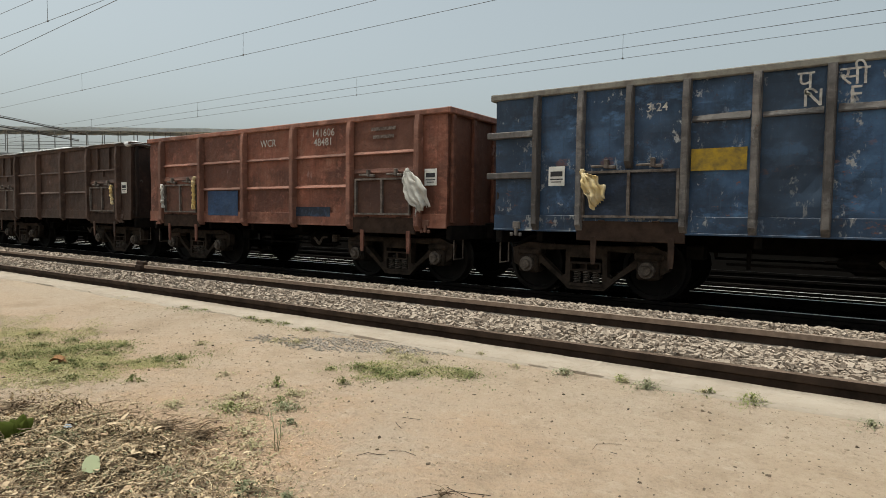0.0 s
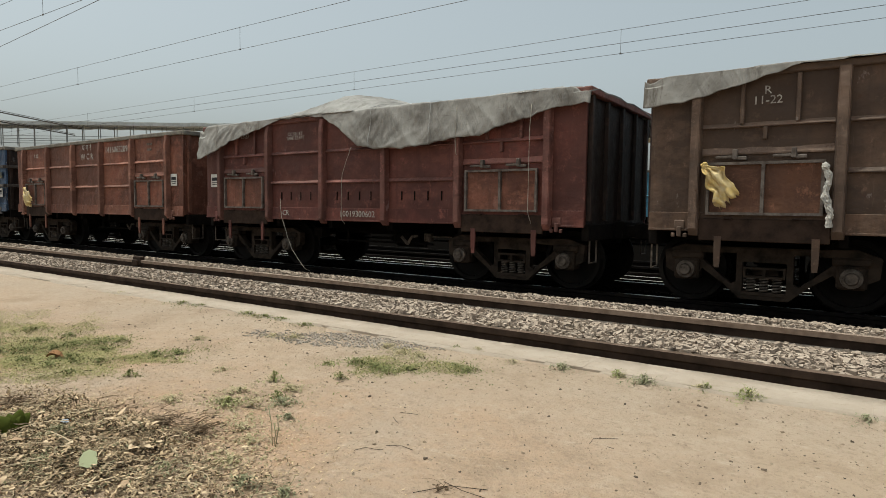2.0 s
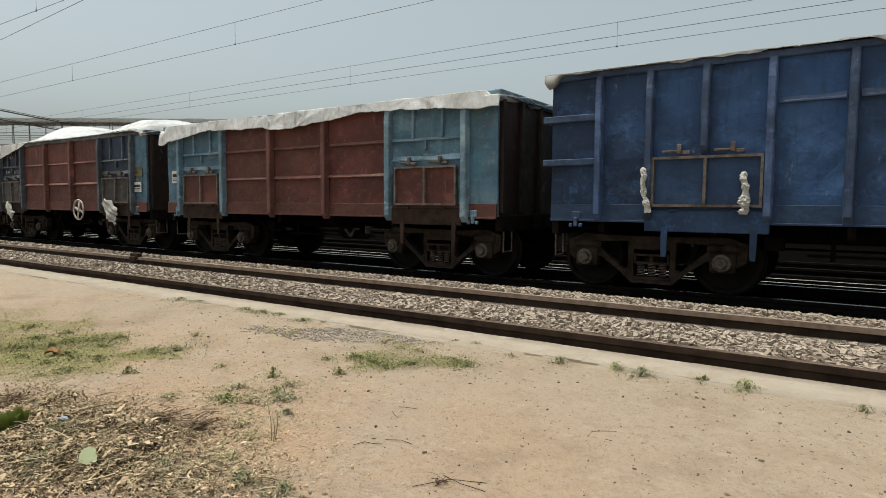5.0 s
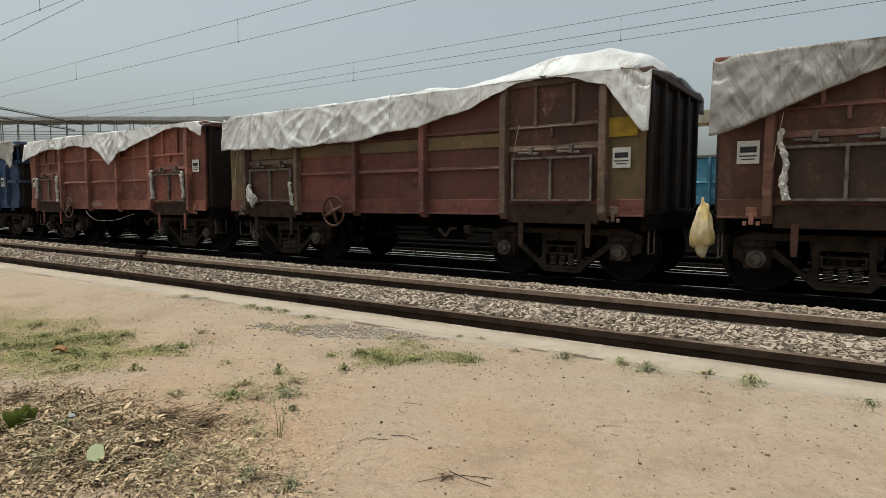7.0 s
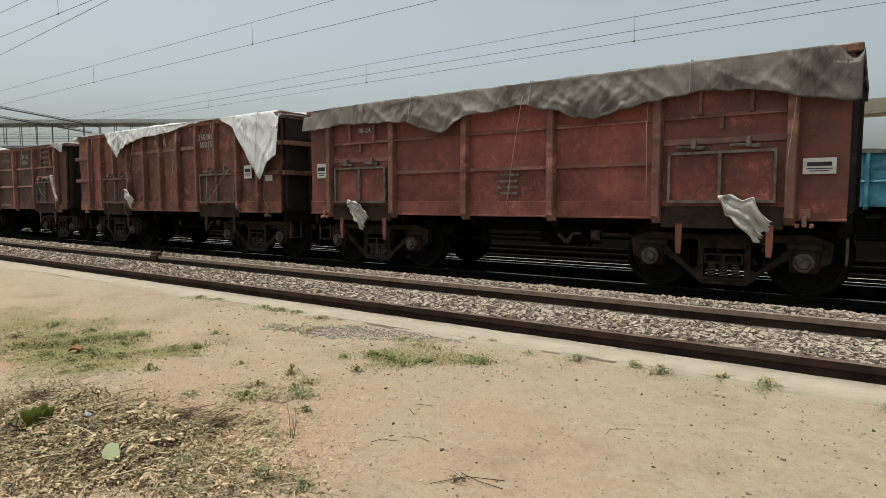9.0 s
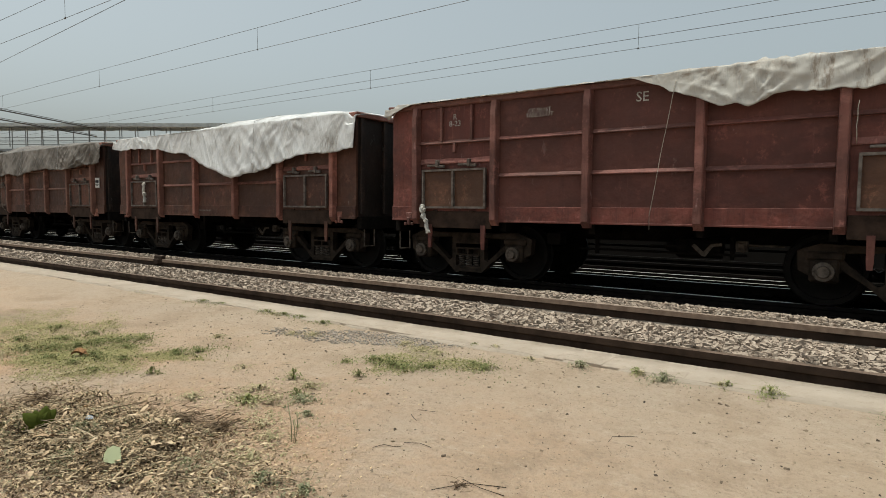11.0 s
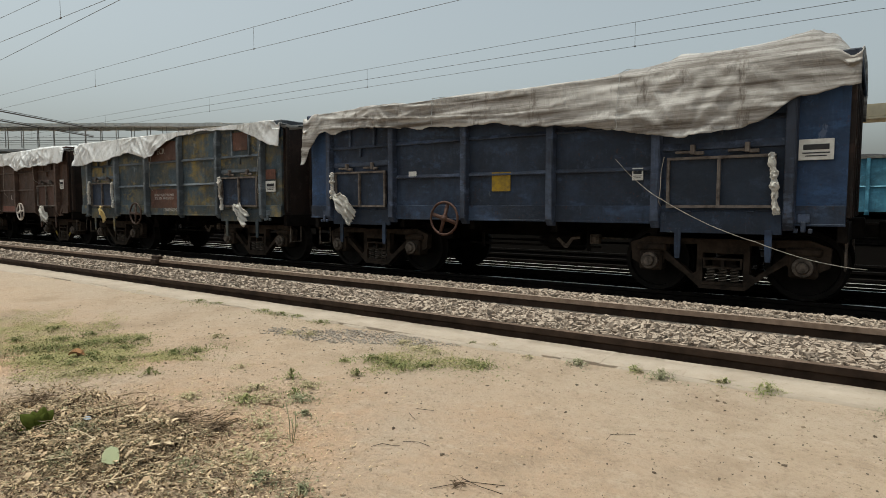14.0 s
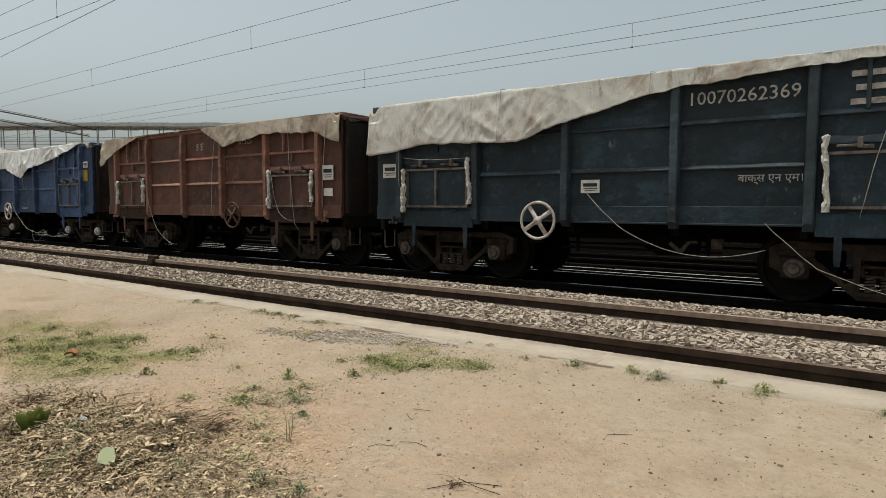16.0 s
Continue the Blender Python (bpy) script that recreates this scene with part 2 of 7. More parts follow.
TARP = {
    "white": sheeting("white_woven_sheet", (0.60, 0.605, 0.605), (0.33, 0.32, 0.30), 0.46, 0.72),
    "grey": sheeting("grey_soiled_sheet", (0.29, 0.282, 0.262), (0.12, 0.11, 0.098), 0.42, 0.7),
    "dirty": sheeting("coal_stained_sheet", (0.20, 0.18, 0.16), (0.07, 0.06, 0.05), 0.4, 0.65),
    "tan": sheeting("tan_soiled_sheet", (0.36, 0.31, 0.25), (0.13, 0.095, 0.068), 0.42, 0.68),
}
TARP["ropy"] = sheeting("streaky_dirty_sheet", (0.44, 0.42, 0.395), (0.11, 0.092, 0.076), 0.42, 0.6, 0.5, (0.22, 1.0, 4.5))
TARP["stained"] = sheeting("brown_stained_white_sheet", (0.47, 0.455, 0.42), (0.24, 0.185, 0.13), 0.5, 0.72)
TARP["striped"] = sheeting("grey_ribbed_sheet", (0.30, 0.29, 0.275), (0.15, 0.135, 0.12), 0.45, 0.7, 0.4, pleats=(3.2, 1.2), grain=(1.0, 0.3, -0.75), relief=0.03, creased=0.7)
RAG = {
    "white": sheeting("white_rag_cloth", (0.48, 0.46, 0.42), (0.30, 0.27, 0.23), 0.5, 0.8, 0.95, relief=0.006),
    "yellow": sheeting("yellow_rag_cloth", (0.56, 0.41, 0.16), (0.60, 0.51, 0.34), 0.45, 0.6, 0.95, relief=0.006),
}
ROPE = plain("pale_nylon_rope", (0.40, 0.37, 0.32), (0.22, 0.20, 0.165), 20, 0.7, bump=0)
RAILSIDE = plain("rusty_rail_steel", (0.05, 0.033, 0.024), (0.022, 0.0145, 0.0105), 5, 0.75)
RAILTOP = plain("worn_rail_head_steel", (0.29, 0.225, 0.178), (0.19, 0.143, 0.11), 7, 0.6, 0.1)
# Head side and foot are painted paler as sunlit; the rusty web stays dark.
RAILHEADSIDE = plain("rusty_rail_head_side", (0.26, 0.188, 0.14), (0.165, 0.115, 0.084), 8, 0.75)
RAILDARK = plain("dark_rail_head_steel", (0.14, 0.10, 0.076), (0.075, 0.052, 0.038), 6, 0.7)
RAILFOOT = plain("lit_rail_foot", (0.20, 0.17, 0.14), (0.06, 0.047, 0.038), 9, 0.7)
POLISHED = plain("polished_rail_head_steel", (0.62, 0.60, 0.57), (0.5, 0.48, 0.45), 5, 0.28, 1.0, bump=0)
WIRE = plain("dull_copper_wire", (0.16, 0.15, 0.145), (0.10, 0.095, 0.09), 3, 0.6, 0.3, bump=0)
GALV = plain("grey_painted_steelwork", (0.36, 0.36, 0.35), (0.26, 0.26, 0.25), 2, 0.7)
FRAMESTEEL = plain("worn_door_frame_steel", (0.165, 0.142, 0.125), (0.07, 0.055, 0.047), 7, 0.6)
ROOF = plain("weathered_roof_sheet", (0.60, 0.61, 0.58), (0.46, 0.46, 0.43), 1.2, 0.8)


# ---- building blocks ----
def bm_boxes(boxes, bevel=0.0):
    """One bmesh from boxes given as (centre x, y, z, size x, y, z)."""
    bm = bmesh.new()
    for cx, cy, cz, sx, sy, sz in boxes:
        bmesh.ops.create_cube(bm, size=1.0, matrix=Matrix.Translation((cx, cy, cz)) @ Matrix.Diagonal((sx, sy, sz, 1)))
    if bevel:
        bmesh.ops.bevel(bm, geom=bm.edges[:], offset=bevel, segments=1, affect="EDGES")
    return bm


def bm_lathe(profile, turns=20, axis="Y"):
    """A solid of revolution round the y axis from (radius, y) pairs."""
    bm = bmesh.new()
    rings = []
    for r, y in profile:
        rings.append([bm.verts.new((r * math.cos(2 * math.pi * i / turns), y, r * math.sin(2 * math.pi * i / turns))) for i in range(turns)])
    for a, b in zip(rings, rings[1:]):
        for i in range(turns):
            j = (i + 1) % turns
            bm.faces.new((a[i], a[j], b[j], b[i]))
    bm.faces.new(rings[0][::-1])
    bm.faces.new(rings[-1])
    bmesh.ops.recalc_face_normals(bm, faces=bm.faces[:])
    return bm


def bm_plate(outline, holes, y0, y1):
    """A plate in the x-z plane between y0 and y1, with openings."""
    bm = bmesh.new()
    edges = []
    for loop in [outline, *holes]:
        vs = [bm.verts.new((x, y0, z)) for x, z in loop]
        edges += [bm.edges.new((vs[i], vs[(i + 1) % len(vs)])) for i in range(len(vs))]
    bmesh.ops.triangle_fill(bm, use_beauty=True, use_dissolve=False, edges=edges)
    out = bmesh.ops.extrude_face_region(bm, geom=bm.faces[:])
    bmesh.ops.translate(bm, vec=(0, y1 - y0, 0), verts=[v for v in out["geom"] if isinstance(v, bmesh.types.BMVert)])
    bmesh.ops.recalc_face_normals(bm, faces=bm.faces[:])
    return bm


def mesh_of(name, bm, material, smooth=False):
    me = bpy.data.meshes.new(name)
    bm.to_mesh(me)
    bm.free()
    me.materials.append(material)
    if smooth:
        for p in me.polygons:
            p.use_smooth = True
    return me


def part(name, bm, material, parent, label="", at=None, smooth=False):
    """Links a bmesh, or a ready mesh, as one mesh object under a thing or under a part."""
    me = bm if isinstance(bm, bpy.types.Mesh) else mesh_of(name, bm, material, smooth)
    ob = new(name, me)
    ob.parent = parent
    if at is not None:
        ob.matrix_basis = at
    return tagged(ob, label)


SHARED = {}


def shared(key, material, make, smooth=False):
    """One mesh for all alike parts of one material."""
    full = (key, material.name)
    if full not in SHARED:
        SHARED[full] = mesh_of(key if isinstance(key, str) else key[0], make(), material, smooth)
    return SHARED[full]


def mesh_np(name, verts, faces, material, smooth=False):
    me = bpy.data.meshes.new(name)
    me.from_pydata([tuple(map(float, v)) for v in verts], [], [tuple(map(int, f)) for f in faces])
    me.materials.append(material)
    if smooth:
        me.polygons.foreach_set("use_smooth", [True] * len(me.polygons))
    me.update()
    return me


def islands(me):
    """The separate pieces of a mesh as lists of vertices and faces."""
    home = list(range(len(me.vertices)))

    def root(i):
        while home[i] != i:
            home[i] = home[home[i]]
            i = home[i]
        return i

    for e in me.edges:
        home[root(e.vertices[0])] = root(e.vertices[1])
    piles = {}
    for v in me.vertices:
        vs, fs, at = piles.setdefault(root(v.index), ([], [], {}))
        at[v.index] = len(vs)
        vs.append(tuple(v.co))
    for p in me.polygons:
        vs, fs, at = piles[root(p.vertices[0])]
        fs.append(tuple(at[i] for i in p.vertices))
    return [(vs, fs) for vs, fs, at in piles.values() if fs]


def lettering(text, size, material, parent, x, y, z, facing=-1):
    """Painted words, raised a hair from the side they stand on; x is their middle."""
    key = ("word", text, round(size, 3), material.name)
    if key not in SHARED:
        cu = bpy.data.curves.new("word", "FONT")
        cu.body, cu.size, cu.align_x, cu.align_y, cu.space_line = text, size, "CENTER", "CENTER", 0.85
        cu.extrude, cu.resolution_u, cu.offset = 0.0015, 2, size * 0.002
        tmp = bpy.data.objects.new("word", cu)
        scene.collection.objects.link(tmp)
        me = bpy.data.meshes.new_from_object(tmp)
        bpy.data.objects.remove(tmp)
        SHARED[key] = [mesh_np("letter", vs, fs, material) for vs, fs in islands(me)]
    for glyph in SHARED[key]:
        ob = new("letter", glyph)
        ob.parent = parent
        ob.matrix_basis = pose(x, y, z, 90, 0, 0 if facing < 0 else 180)


def tube(name, points, radius, material, sides=6):
    """A bent round cord through the points, as a mesh."""
    pts = [Vector(p) for p in points]
    vs, fs = [], []
    for i, p in enumerate(pts):
        d = (pts[min(i + 1, len(pts) - 1)] - pts[max(i - 1, 0)]).normalized()
        a = d.cross(Vector((0.3, 0.9, 0.2))).normalized()
        b = d.cross(a)
        vs += [p + radius * (a * math.cos(2 * math.pi * k / sides) + b * math.sin(2 * math.pi * k / sides)) for k in range(sides)]
    for i in range(len(pts) - 1):
        for k in range(sides):
            q = (k + 1) % sides
            fs.append((i * sides + k, i * sides + q, (i + 1) * sides + q, (i + 1) * sides + k))
    fs += [tuple(range(sides))[::-1], tuple(range(len(vs) - sides, len(vs)))]
    return mesh_np(name, vs, fs, material, True)


# ---- ground: one sheet, dusty earth, falling a little to the train's track ----
def ground_z(y):
    """Height of the earth under everything, across the tracks."""
    return float(np.interp(y, [-40, 0, 4.3, 4.7, 7.3, 8.6, 9.2, 34, 35, 3000], [-0.2, -0.14, GROUND, -0.22, -0.26, -0.45, -0.62, -0.62, -0.5, -0.45]))


def earth_material():
    m, nt, bsdf = nodes_of("dry_sandy_earth")
    v = coords(nt, shift=False)
    big, mid, fine = noisy(nt, v, 0.55, 5, 0.6), noisy(nt, v, 3.5, 6, 0.7), noisy(nt, v, 45, 4, 0.7)
    tc, sep = nt.nodes.new("ShaderNodeTexCoord"), nt.nodes.new("ShaderNodeSeparateXYZ")
    link(nt, tc.outputs["Object"], sep.inputs[0])
    # redder soil towards the litter heap, grey-buff dust elsewhere
    warm = nt.nodes.new("ShaderNodeMath")
    warm.operation = "MULTIPLY"
    link(nt, step(nt, sep.outputs[0], 0.6, -1.6), warm.inputs[0])
    link(nt, step(nt, sep.outputs[1], 3.8, 2.3), warm.inputs[1])
    c = mixed(nt, step(nt, big, 0.40, 0.64), (0.404, 0.321, 0.242), (0.420, 0.323, 0.233))
    red = nt.nodes.new("ShaderNodeMath")
    red.operation = "MULTIPLY"
    link(nt, warm.outputs[0], red.inputs[0])
    link(nt, step(nt, noisy(nt, v, 0.9, 6, 0.65), 0.34, 0.62, 0.75), red.inputs[1])
    c = mixed(nt, red.outputs[0], c, (0.452, 0.281, 0.168))
    c = mixed(nt, step(nt, mid, 0.45, 0.7, 0.5), c, (0.452, 0.367, 0.281))
    c = mixed(nt, step(nt, noisy(nt, coords(nt, (1, 1, 1), False), 1.4, 8, 0.75), 0.50, 0.64, 0.8), c, (0.320, 0.239, 0.168))
    c = mixed(nt, step(nt, noisy(nt, coords(nt, (0.5, 2.0, 1), False), 9, 6, 0.8), 0.58, 0.72, 0.45), c, (0.304, 0.229, 0.163))
    c = mixed(nt, step(nt, fine, 0.53, 0.68, 0.55), c, (0.289, 0.215, 0.155))
    c = mixed(nt, step(nt, noisy(nt, v, 130, 3, 0.6), 0.6, 0.72, 0.5), c, (0.462, 0.389, 0.299))
    c = mixed(nt, step(nt, noisy(nt, v, 20, 6, 0.75), 0.53, 0.63, 0.5), c, (0.284, 0.212, 0.154))
    c = mixed(nt, step(nt, noisy(nt, coords(nt, (0.7, 1.3, 1), False), 11, 7, 0.8), 0.56, 0.66, 0.5), c, (0.504, 0.415, 0.320))
    link(nt, c, bsdf.inputs["Base Color"])
    bsdf.inputs["Roughness"].default_value = 0.95
    add = nt.nodes.new("ShaderNodeMath")
    add.operation = "ADD"
    link(nt, mid, add.inputs[0])
    link(nt, fine, add.inputs[1])
    bumped(nt, bsdf, add.outputs[0], 0.9, 0.03)
    return m


def build_ground():
    xs = sorted(set([-3000, -1200, -500, -200, -100, -60, -40, 30, 60, 150, 500, 3000] + [round(-30 + 0.5 * i, 2) for i in range(100)]))
    xs = [x for x in xs if x < -9 or x > 3] + [round(-9 + 0.08 * i, 3) for i in range(151)]
    xs = sorted(set(xs))
    ys = sorted(set([-3000, -800, -200, -60, -20, -8, -4, -2, -1] + [round(0.08 * i, 3) for i in range(58)] + [4.7, 5.5, 6.5, 7.3, 8, 8.6, 9.2, 13, 24, 34, 35, 100, 300, 900, 3000]))
    vs, fs = [], []
    for y in ys:
        for x in xs:
            lump = 0.0
            if -30 < x < 20 and -4 < y < 4.7:
                lump = 0.03 * noise.noise((x * 0.6, y * 0.6, 0)) + 0.012 * noise.noise((x * 3, y * 3, 5))
                lump *= min(1.0, max(0.0, (4.7 - y) / 0.8))
            vs.append((x, y, ground_z(y) + lump))
    n = len(xs)
    for j in range(len(ys) - 1):
        for i in range(n - 1):
            fs.append((j * n + i, j * n + i + 1, (j + 1) * n + i + 1, (j + 1) * n + i))
    ob = new("ground", mesh_np("ground", vs, fs, earth_material(), True))
    tagged(ob, "dry sandy earth beside the railway tracks", "ground", kind="structure")


build_ground()


def build_strip():
    """The pale worn concrete edging between the earth and the near rail."""
    m, nt, bsdf = nodes_of("worn_pale_concrete")
    v = coords(nt, shift=False)
    c = mixed(nt, step(nt, noisy(nt, v, 2.2, 7, 0.7), 0.4, 0.65), (0.39, 0.33, 0.266), (0.335, 0.277, 0.217))
    c = mixed(nt, step(nt, noisy(nt, v, 14, 6, 0.75), 0.56, 0.68, 0.6), c, (0.235, 0.188, 0.14))
    c = mixed(nt, step(nt, noisy(nt, v, 60, 4, 0.7), 0.6, 0.72, 0.4), c, (0.41, 0.355, 0.285))
    link(nt, c, bsdf.inputs["Base Color"])
    bsdf.inputs["Roughness"].default_value = 0.92
    bumped(nt, bsdf, noisy(nt, v, 11, 7, 0.75), 0.7, 0.02)
    xs = np.arange(-60, 25, 0.15)
    vs, fs = [], []
    for x in xs:
        wob = 0.10 * noise.noise((x * 0.9, 3, 0)) + 0.05 * noise.noise((x * 4, 7, 0))
        for y, z in ((4.24 + wob, GROUND - 0.05), (4.26 + wob, GROUND + 0.012), (4.5, GROUND + 0.02), (4.70, GROUND + 0.018), (4.72, -0.25)):
            vs.append((x, y, z + 0.006 * noise.noise((x * 5, y * 5, 1))))
    for i in range(len(xs) - 1):
        for j in range(4):
            fs.append((i * 5 + j, i * 5 + 5 + j, i * 5 + 6 + j, i * 5 + 1 + j))
    edging = tagged(new("pavement", mesh_np("pavement", vs, fs, m, True)), "pale worn concrete edging along the near rail", "pavement", kind="structure")
    # the slabs that still show through the dust, with open joints between them
    slab = mesh_of("slab", bm_boxes([(0, 0, 0, 0.2945, 0.40, 0.03)], 0.003), m)
    rng = random.Random(8)
    for i in range(46):
        ob = part("slab", slab, None, edging)
        ob.matrix_basis = pose(-11.6 + 0.297 * i, 4.492 + 0.012 * rng.uniform(-1, 1), GROUND + 0.002 + 0.002 * rng.uniform(-1, 1), rng.uniform(-0.4, 0.4), rng.uniform(-0.3, 0.3), rng.uniform(-0.8, 0.8))


build_strip()

# ---- tracks ----
RAIL_SHAPE = [(-0.036, 0), (0.036, 0), (0.036, -0.052), (0.012, -0.068), (0.010, -0.135), (0.07, -0.155), (0.07, -0.17), (-0.07, -0.17), (-0.07, -0.155), (-0.010, -0.135), (-0.012, -0.068), (-0.036, -0.052)]


def rail_mesh(x0, x1, head):
    key = ("rail", x0, x1, head.name)
    if key not in SHARED:
        n = len(RAIL_SHAPE)
        vs = [(x, y, z) for x in (x0, x1) for y, z in RAIL_SHAPE]
        fs = [(i, (i + 1) % n, n + (i + 1) % n, n + i) for i in range(n)] + [tuple(range(n))[::-1], tuple(range(n, 2 * n))]
        me = mesh_np("rail", vs, fs, RAILSIDE if head in (RAILTOP, RAILDARK) else UNDER)
        me.materials.append(head)
        me.materials.append(RAILFOOT if head is RAILTOP else RAILSIDE if head is RAILDARK else UNDER)
        me.polygons[0].material_index = 1
        me.materials.append(RAILHEADSIDE if head is RAILTOP else RAILSIDE if head is RAILDARK else UNDER)
        me.polygons[4].material_index = me.polygons[8].material_index = 2
        me.polygons[1].material_index = me.polygons[11].material_index = 3
        SHARED[key] = me
    return SHARED[key]


def track(y, z, label, head, x0=-400.0, x1=120.0):
    """Two flat-bottomed rails on one bed."""
    base = tagged(new("railway_track"), label, "railway track", kind="structure")
    base.location = (0, y, z)
    for side in (-1, 1):
        part("rail", rail_mesh(x0, x1, RAILDARK if head is RAILTOP and side < 0 else head), None, base, at=pose(0, side * (GAUGE / 2 + 0.0), 0))
    return base


near_track = track(NEAR_RAIL + GAUGE / 2, 0.0, "empty railway track with brown rusty rails in ballast", RAILTOP)
track(TRAIN_Y, TRAIN_Z, "railway track under the passing freight train", POLISHED)
# UNDER carries shade in its colour, so both far tracks vanish behind the train.
track(15.6, TRAIN_Z, "near-black railway track behind the passing freight train", UNDER)
track(29.6, TRAIN_Z, "near-black railway track under the standing blue wagons", UNDER)
# the block at a rail joint
part("joint_block", bm_boxes([(0, 0, 0.0, 0.26, 0.10, 0.16), (0, -0.07, -0.03, 0.18, 0.05, 0.10)], 0.012), RAILSIDE, near_track, "rusty steel joint block on the rail", at=pose(-11.65, GAUGE / 2, -0.01))


# ---- wagons ----
# Wagon space: x along the train, y across (the viewer's side is -y), z up from the rail top.
WIDE, FLOOR, DOORLOW, DOORTOP = 1.6, 1.10, 1.29, 1.99
POSTS_A = (-4.15, -2.47, -0.82, 0.82, 2.47, 4.15)
POSTS_B = (-3.99, -3.25, -2.51, -1.72, -0.85, -0.03, 0.80, 1.64, 2.42, 3.27, 4.04)
RIDERS = []  # things that ride on the train: object, wagon number


def dented(length, height, seed, depth):
    """A steel side sheet, buckled a little between its posts."""
    bm = bmesh.new()
    nx, nz = max(6, int(length * 6)), 12
    grid = [[None] * (nz + 1) for _ in range(nx + 1)]
    for i in range(nx + 1):
        for j in range(nz + 1):
            x, z = -length / 2 + length * i / nx, height * j / nz
            d = (0.006 if depth < 0.02 else 0.012) * -math.sin(math.pi * i / nx) * math.sin(math.pi * j / nz) + depth * (noise.noise((x * 1.9, z * 2.2, seed)) + 0.5 * noise.noise((x * 4.5, z * 4.5, seed + 9)))
            grid[i][j] = bm.verts.new((x, d, z))
    for i in range(nx):
        for j in range(nz):
            bm.faces.new((grid[i][j], grid[i + 1][j], grid[i + 1][j + 1], grid[i][j + 1]))
    out = bmesh.ops.extrude_face_region(bm, geom=bm.faces[:])
    bmesh.ops.translate(bm, vec=(0, 0.05, 0), verts=[v for v in out["geom"] if isinstance(v, bmesh.types.BMVert)])
    bmesh.ops.recalc_face_normals(bm, faces=bm.faces[:])
    return bm


def bm_post(height, width=0.15, deep=0.13):
    """A pressed-steel post: a wide flange, a tapered crown, a cut foot."""
    bm = bmesh.new()
    rows = []
    for z, d in ((0, 0.35), (0.10, 1.0), (height - 0.25, 1.0), (height, 0.75)):
        w, y = width / 2, deep * d
        rows.append([bm.verts.new(c) for c in ((-w, 0, z), (-w * 0.78, -y, z), (w * 0.78, -y, z), (w, 0, z))])
    for a, b in zip(rows, rows[1:]):
        for i in range(3):
            bm.faces.new((a[i], a[i + 1], b[i + 1], b[i]))
        bm.faces.new((a[3], a[0], b[0], b[3]))
    bm.faces.new(rows[0][::-1])
    bm.faces.new(rows[-1])
    bmesh.ops.recalc_face_normals(bm, faces=bm.faces[:])
    bmesh.ops.bevel(bm, geom=[e for e in bm.edges if abs(e.verts[0].co.z - e.verts[1].co.z) > 0.2], offset=0.012, segments=2, affect="EDGES")
    return bm


def bm_rail(length, tall=0.055, deep=0.085):
    """A horizontal angle stiffener, its upper face sloping outward."""
    bm = bmesh.new()
    ends = []
    for x in (-length / 2, length / 2):
        ends.append([bm.verts.new((x, y, z)) for y, z in ((0, tall * 0.75), (-deep * 0.7, -tall * 0.2), (-deep * 0.7, -tall * 0.42), (0, -tall / 2))])
    a, b = ends
    for i in range(4):
        j = (i + 1) % 4
        bm.faces.new((a[i], a[j], b[j], b[i]))
    bm.faces.new(a[::-1])
    bm.faces.new(b)
    bmesh.ops.recalc_face_normals(bm, faces=bm.faces[:])
    return bm


def bm_spring(turns=5, r=0.05, h=0.2, wire=0.016):
    bm = bmesh.new()
    n, ring = turns * 8, 4
    loops = []
    for i in range(n + 1):
        a = 2 * math.pi * i / 8
        c = Vector((r * math.cos(a), r * math.sin(a), h * i / n))
        out = Vector((math.cos(a), math.sin(a), 0))
        loops.append([bm.verts.new(c + out * wire * math.cos(2 * math.pi * k / ring) + Vector((0, 0, wire * math.sin(2 * math.pi * k / ring)))) for k in range(ring)])
    for p, q in zip(loops, loops[1:]):
        for k in range(ring):
            bm.faces.new((p[k], p[(k + 1) % ring], q[(k + 1) % ring], q[k]))
    return bm


SIDE_OUT = [(-1.32, 0.66), (-1.30, 0.40), (-1.12, 0.30), (-0.86, 0.30), (-0.80, 0.42), (-0.52, 0.22), (-0.30, 0.02), (0.30, 0.02), (0.52, 0.22), (0.80, 0.42), (0.86, 0.30), (1.12, 0.30), (1.30, 0.40), (1.32, 0.66), (1.05, 0.76), (0.45, 0.74), (-0.45, 0.74), (-1.05, 0.76)]
HOLES = [[(-0.27, 0.10), (-0.27, 0.54), (0.27, 0.54), (0.27, 0.10)], [(-0.88, 0.64), (-0.74, 0.50), (-0.42, 0.22), (-0.35, 0.26), (-0.35, 0.66)], [(0.88, 0.64), (0.74, 0.50), (0.42, 0.22), (0.35, 0.26), (0.35, 0.66)]]


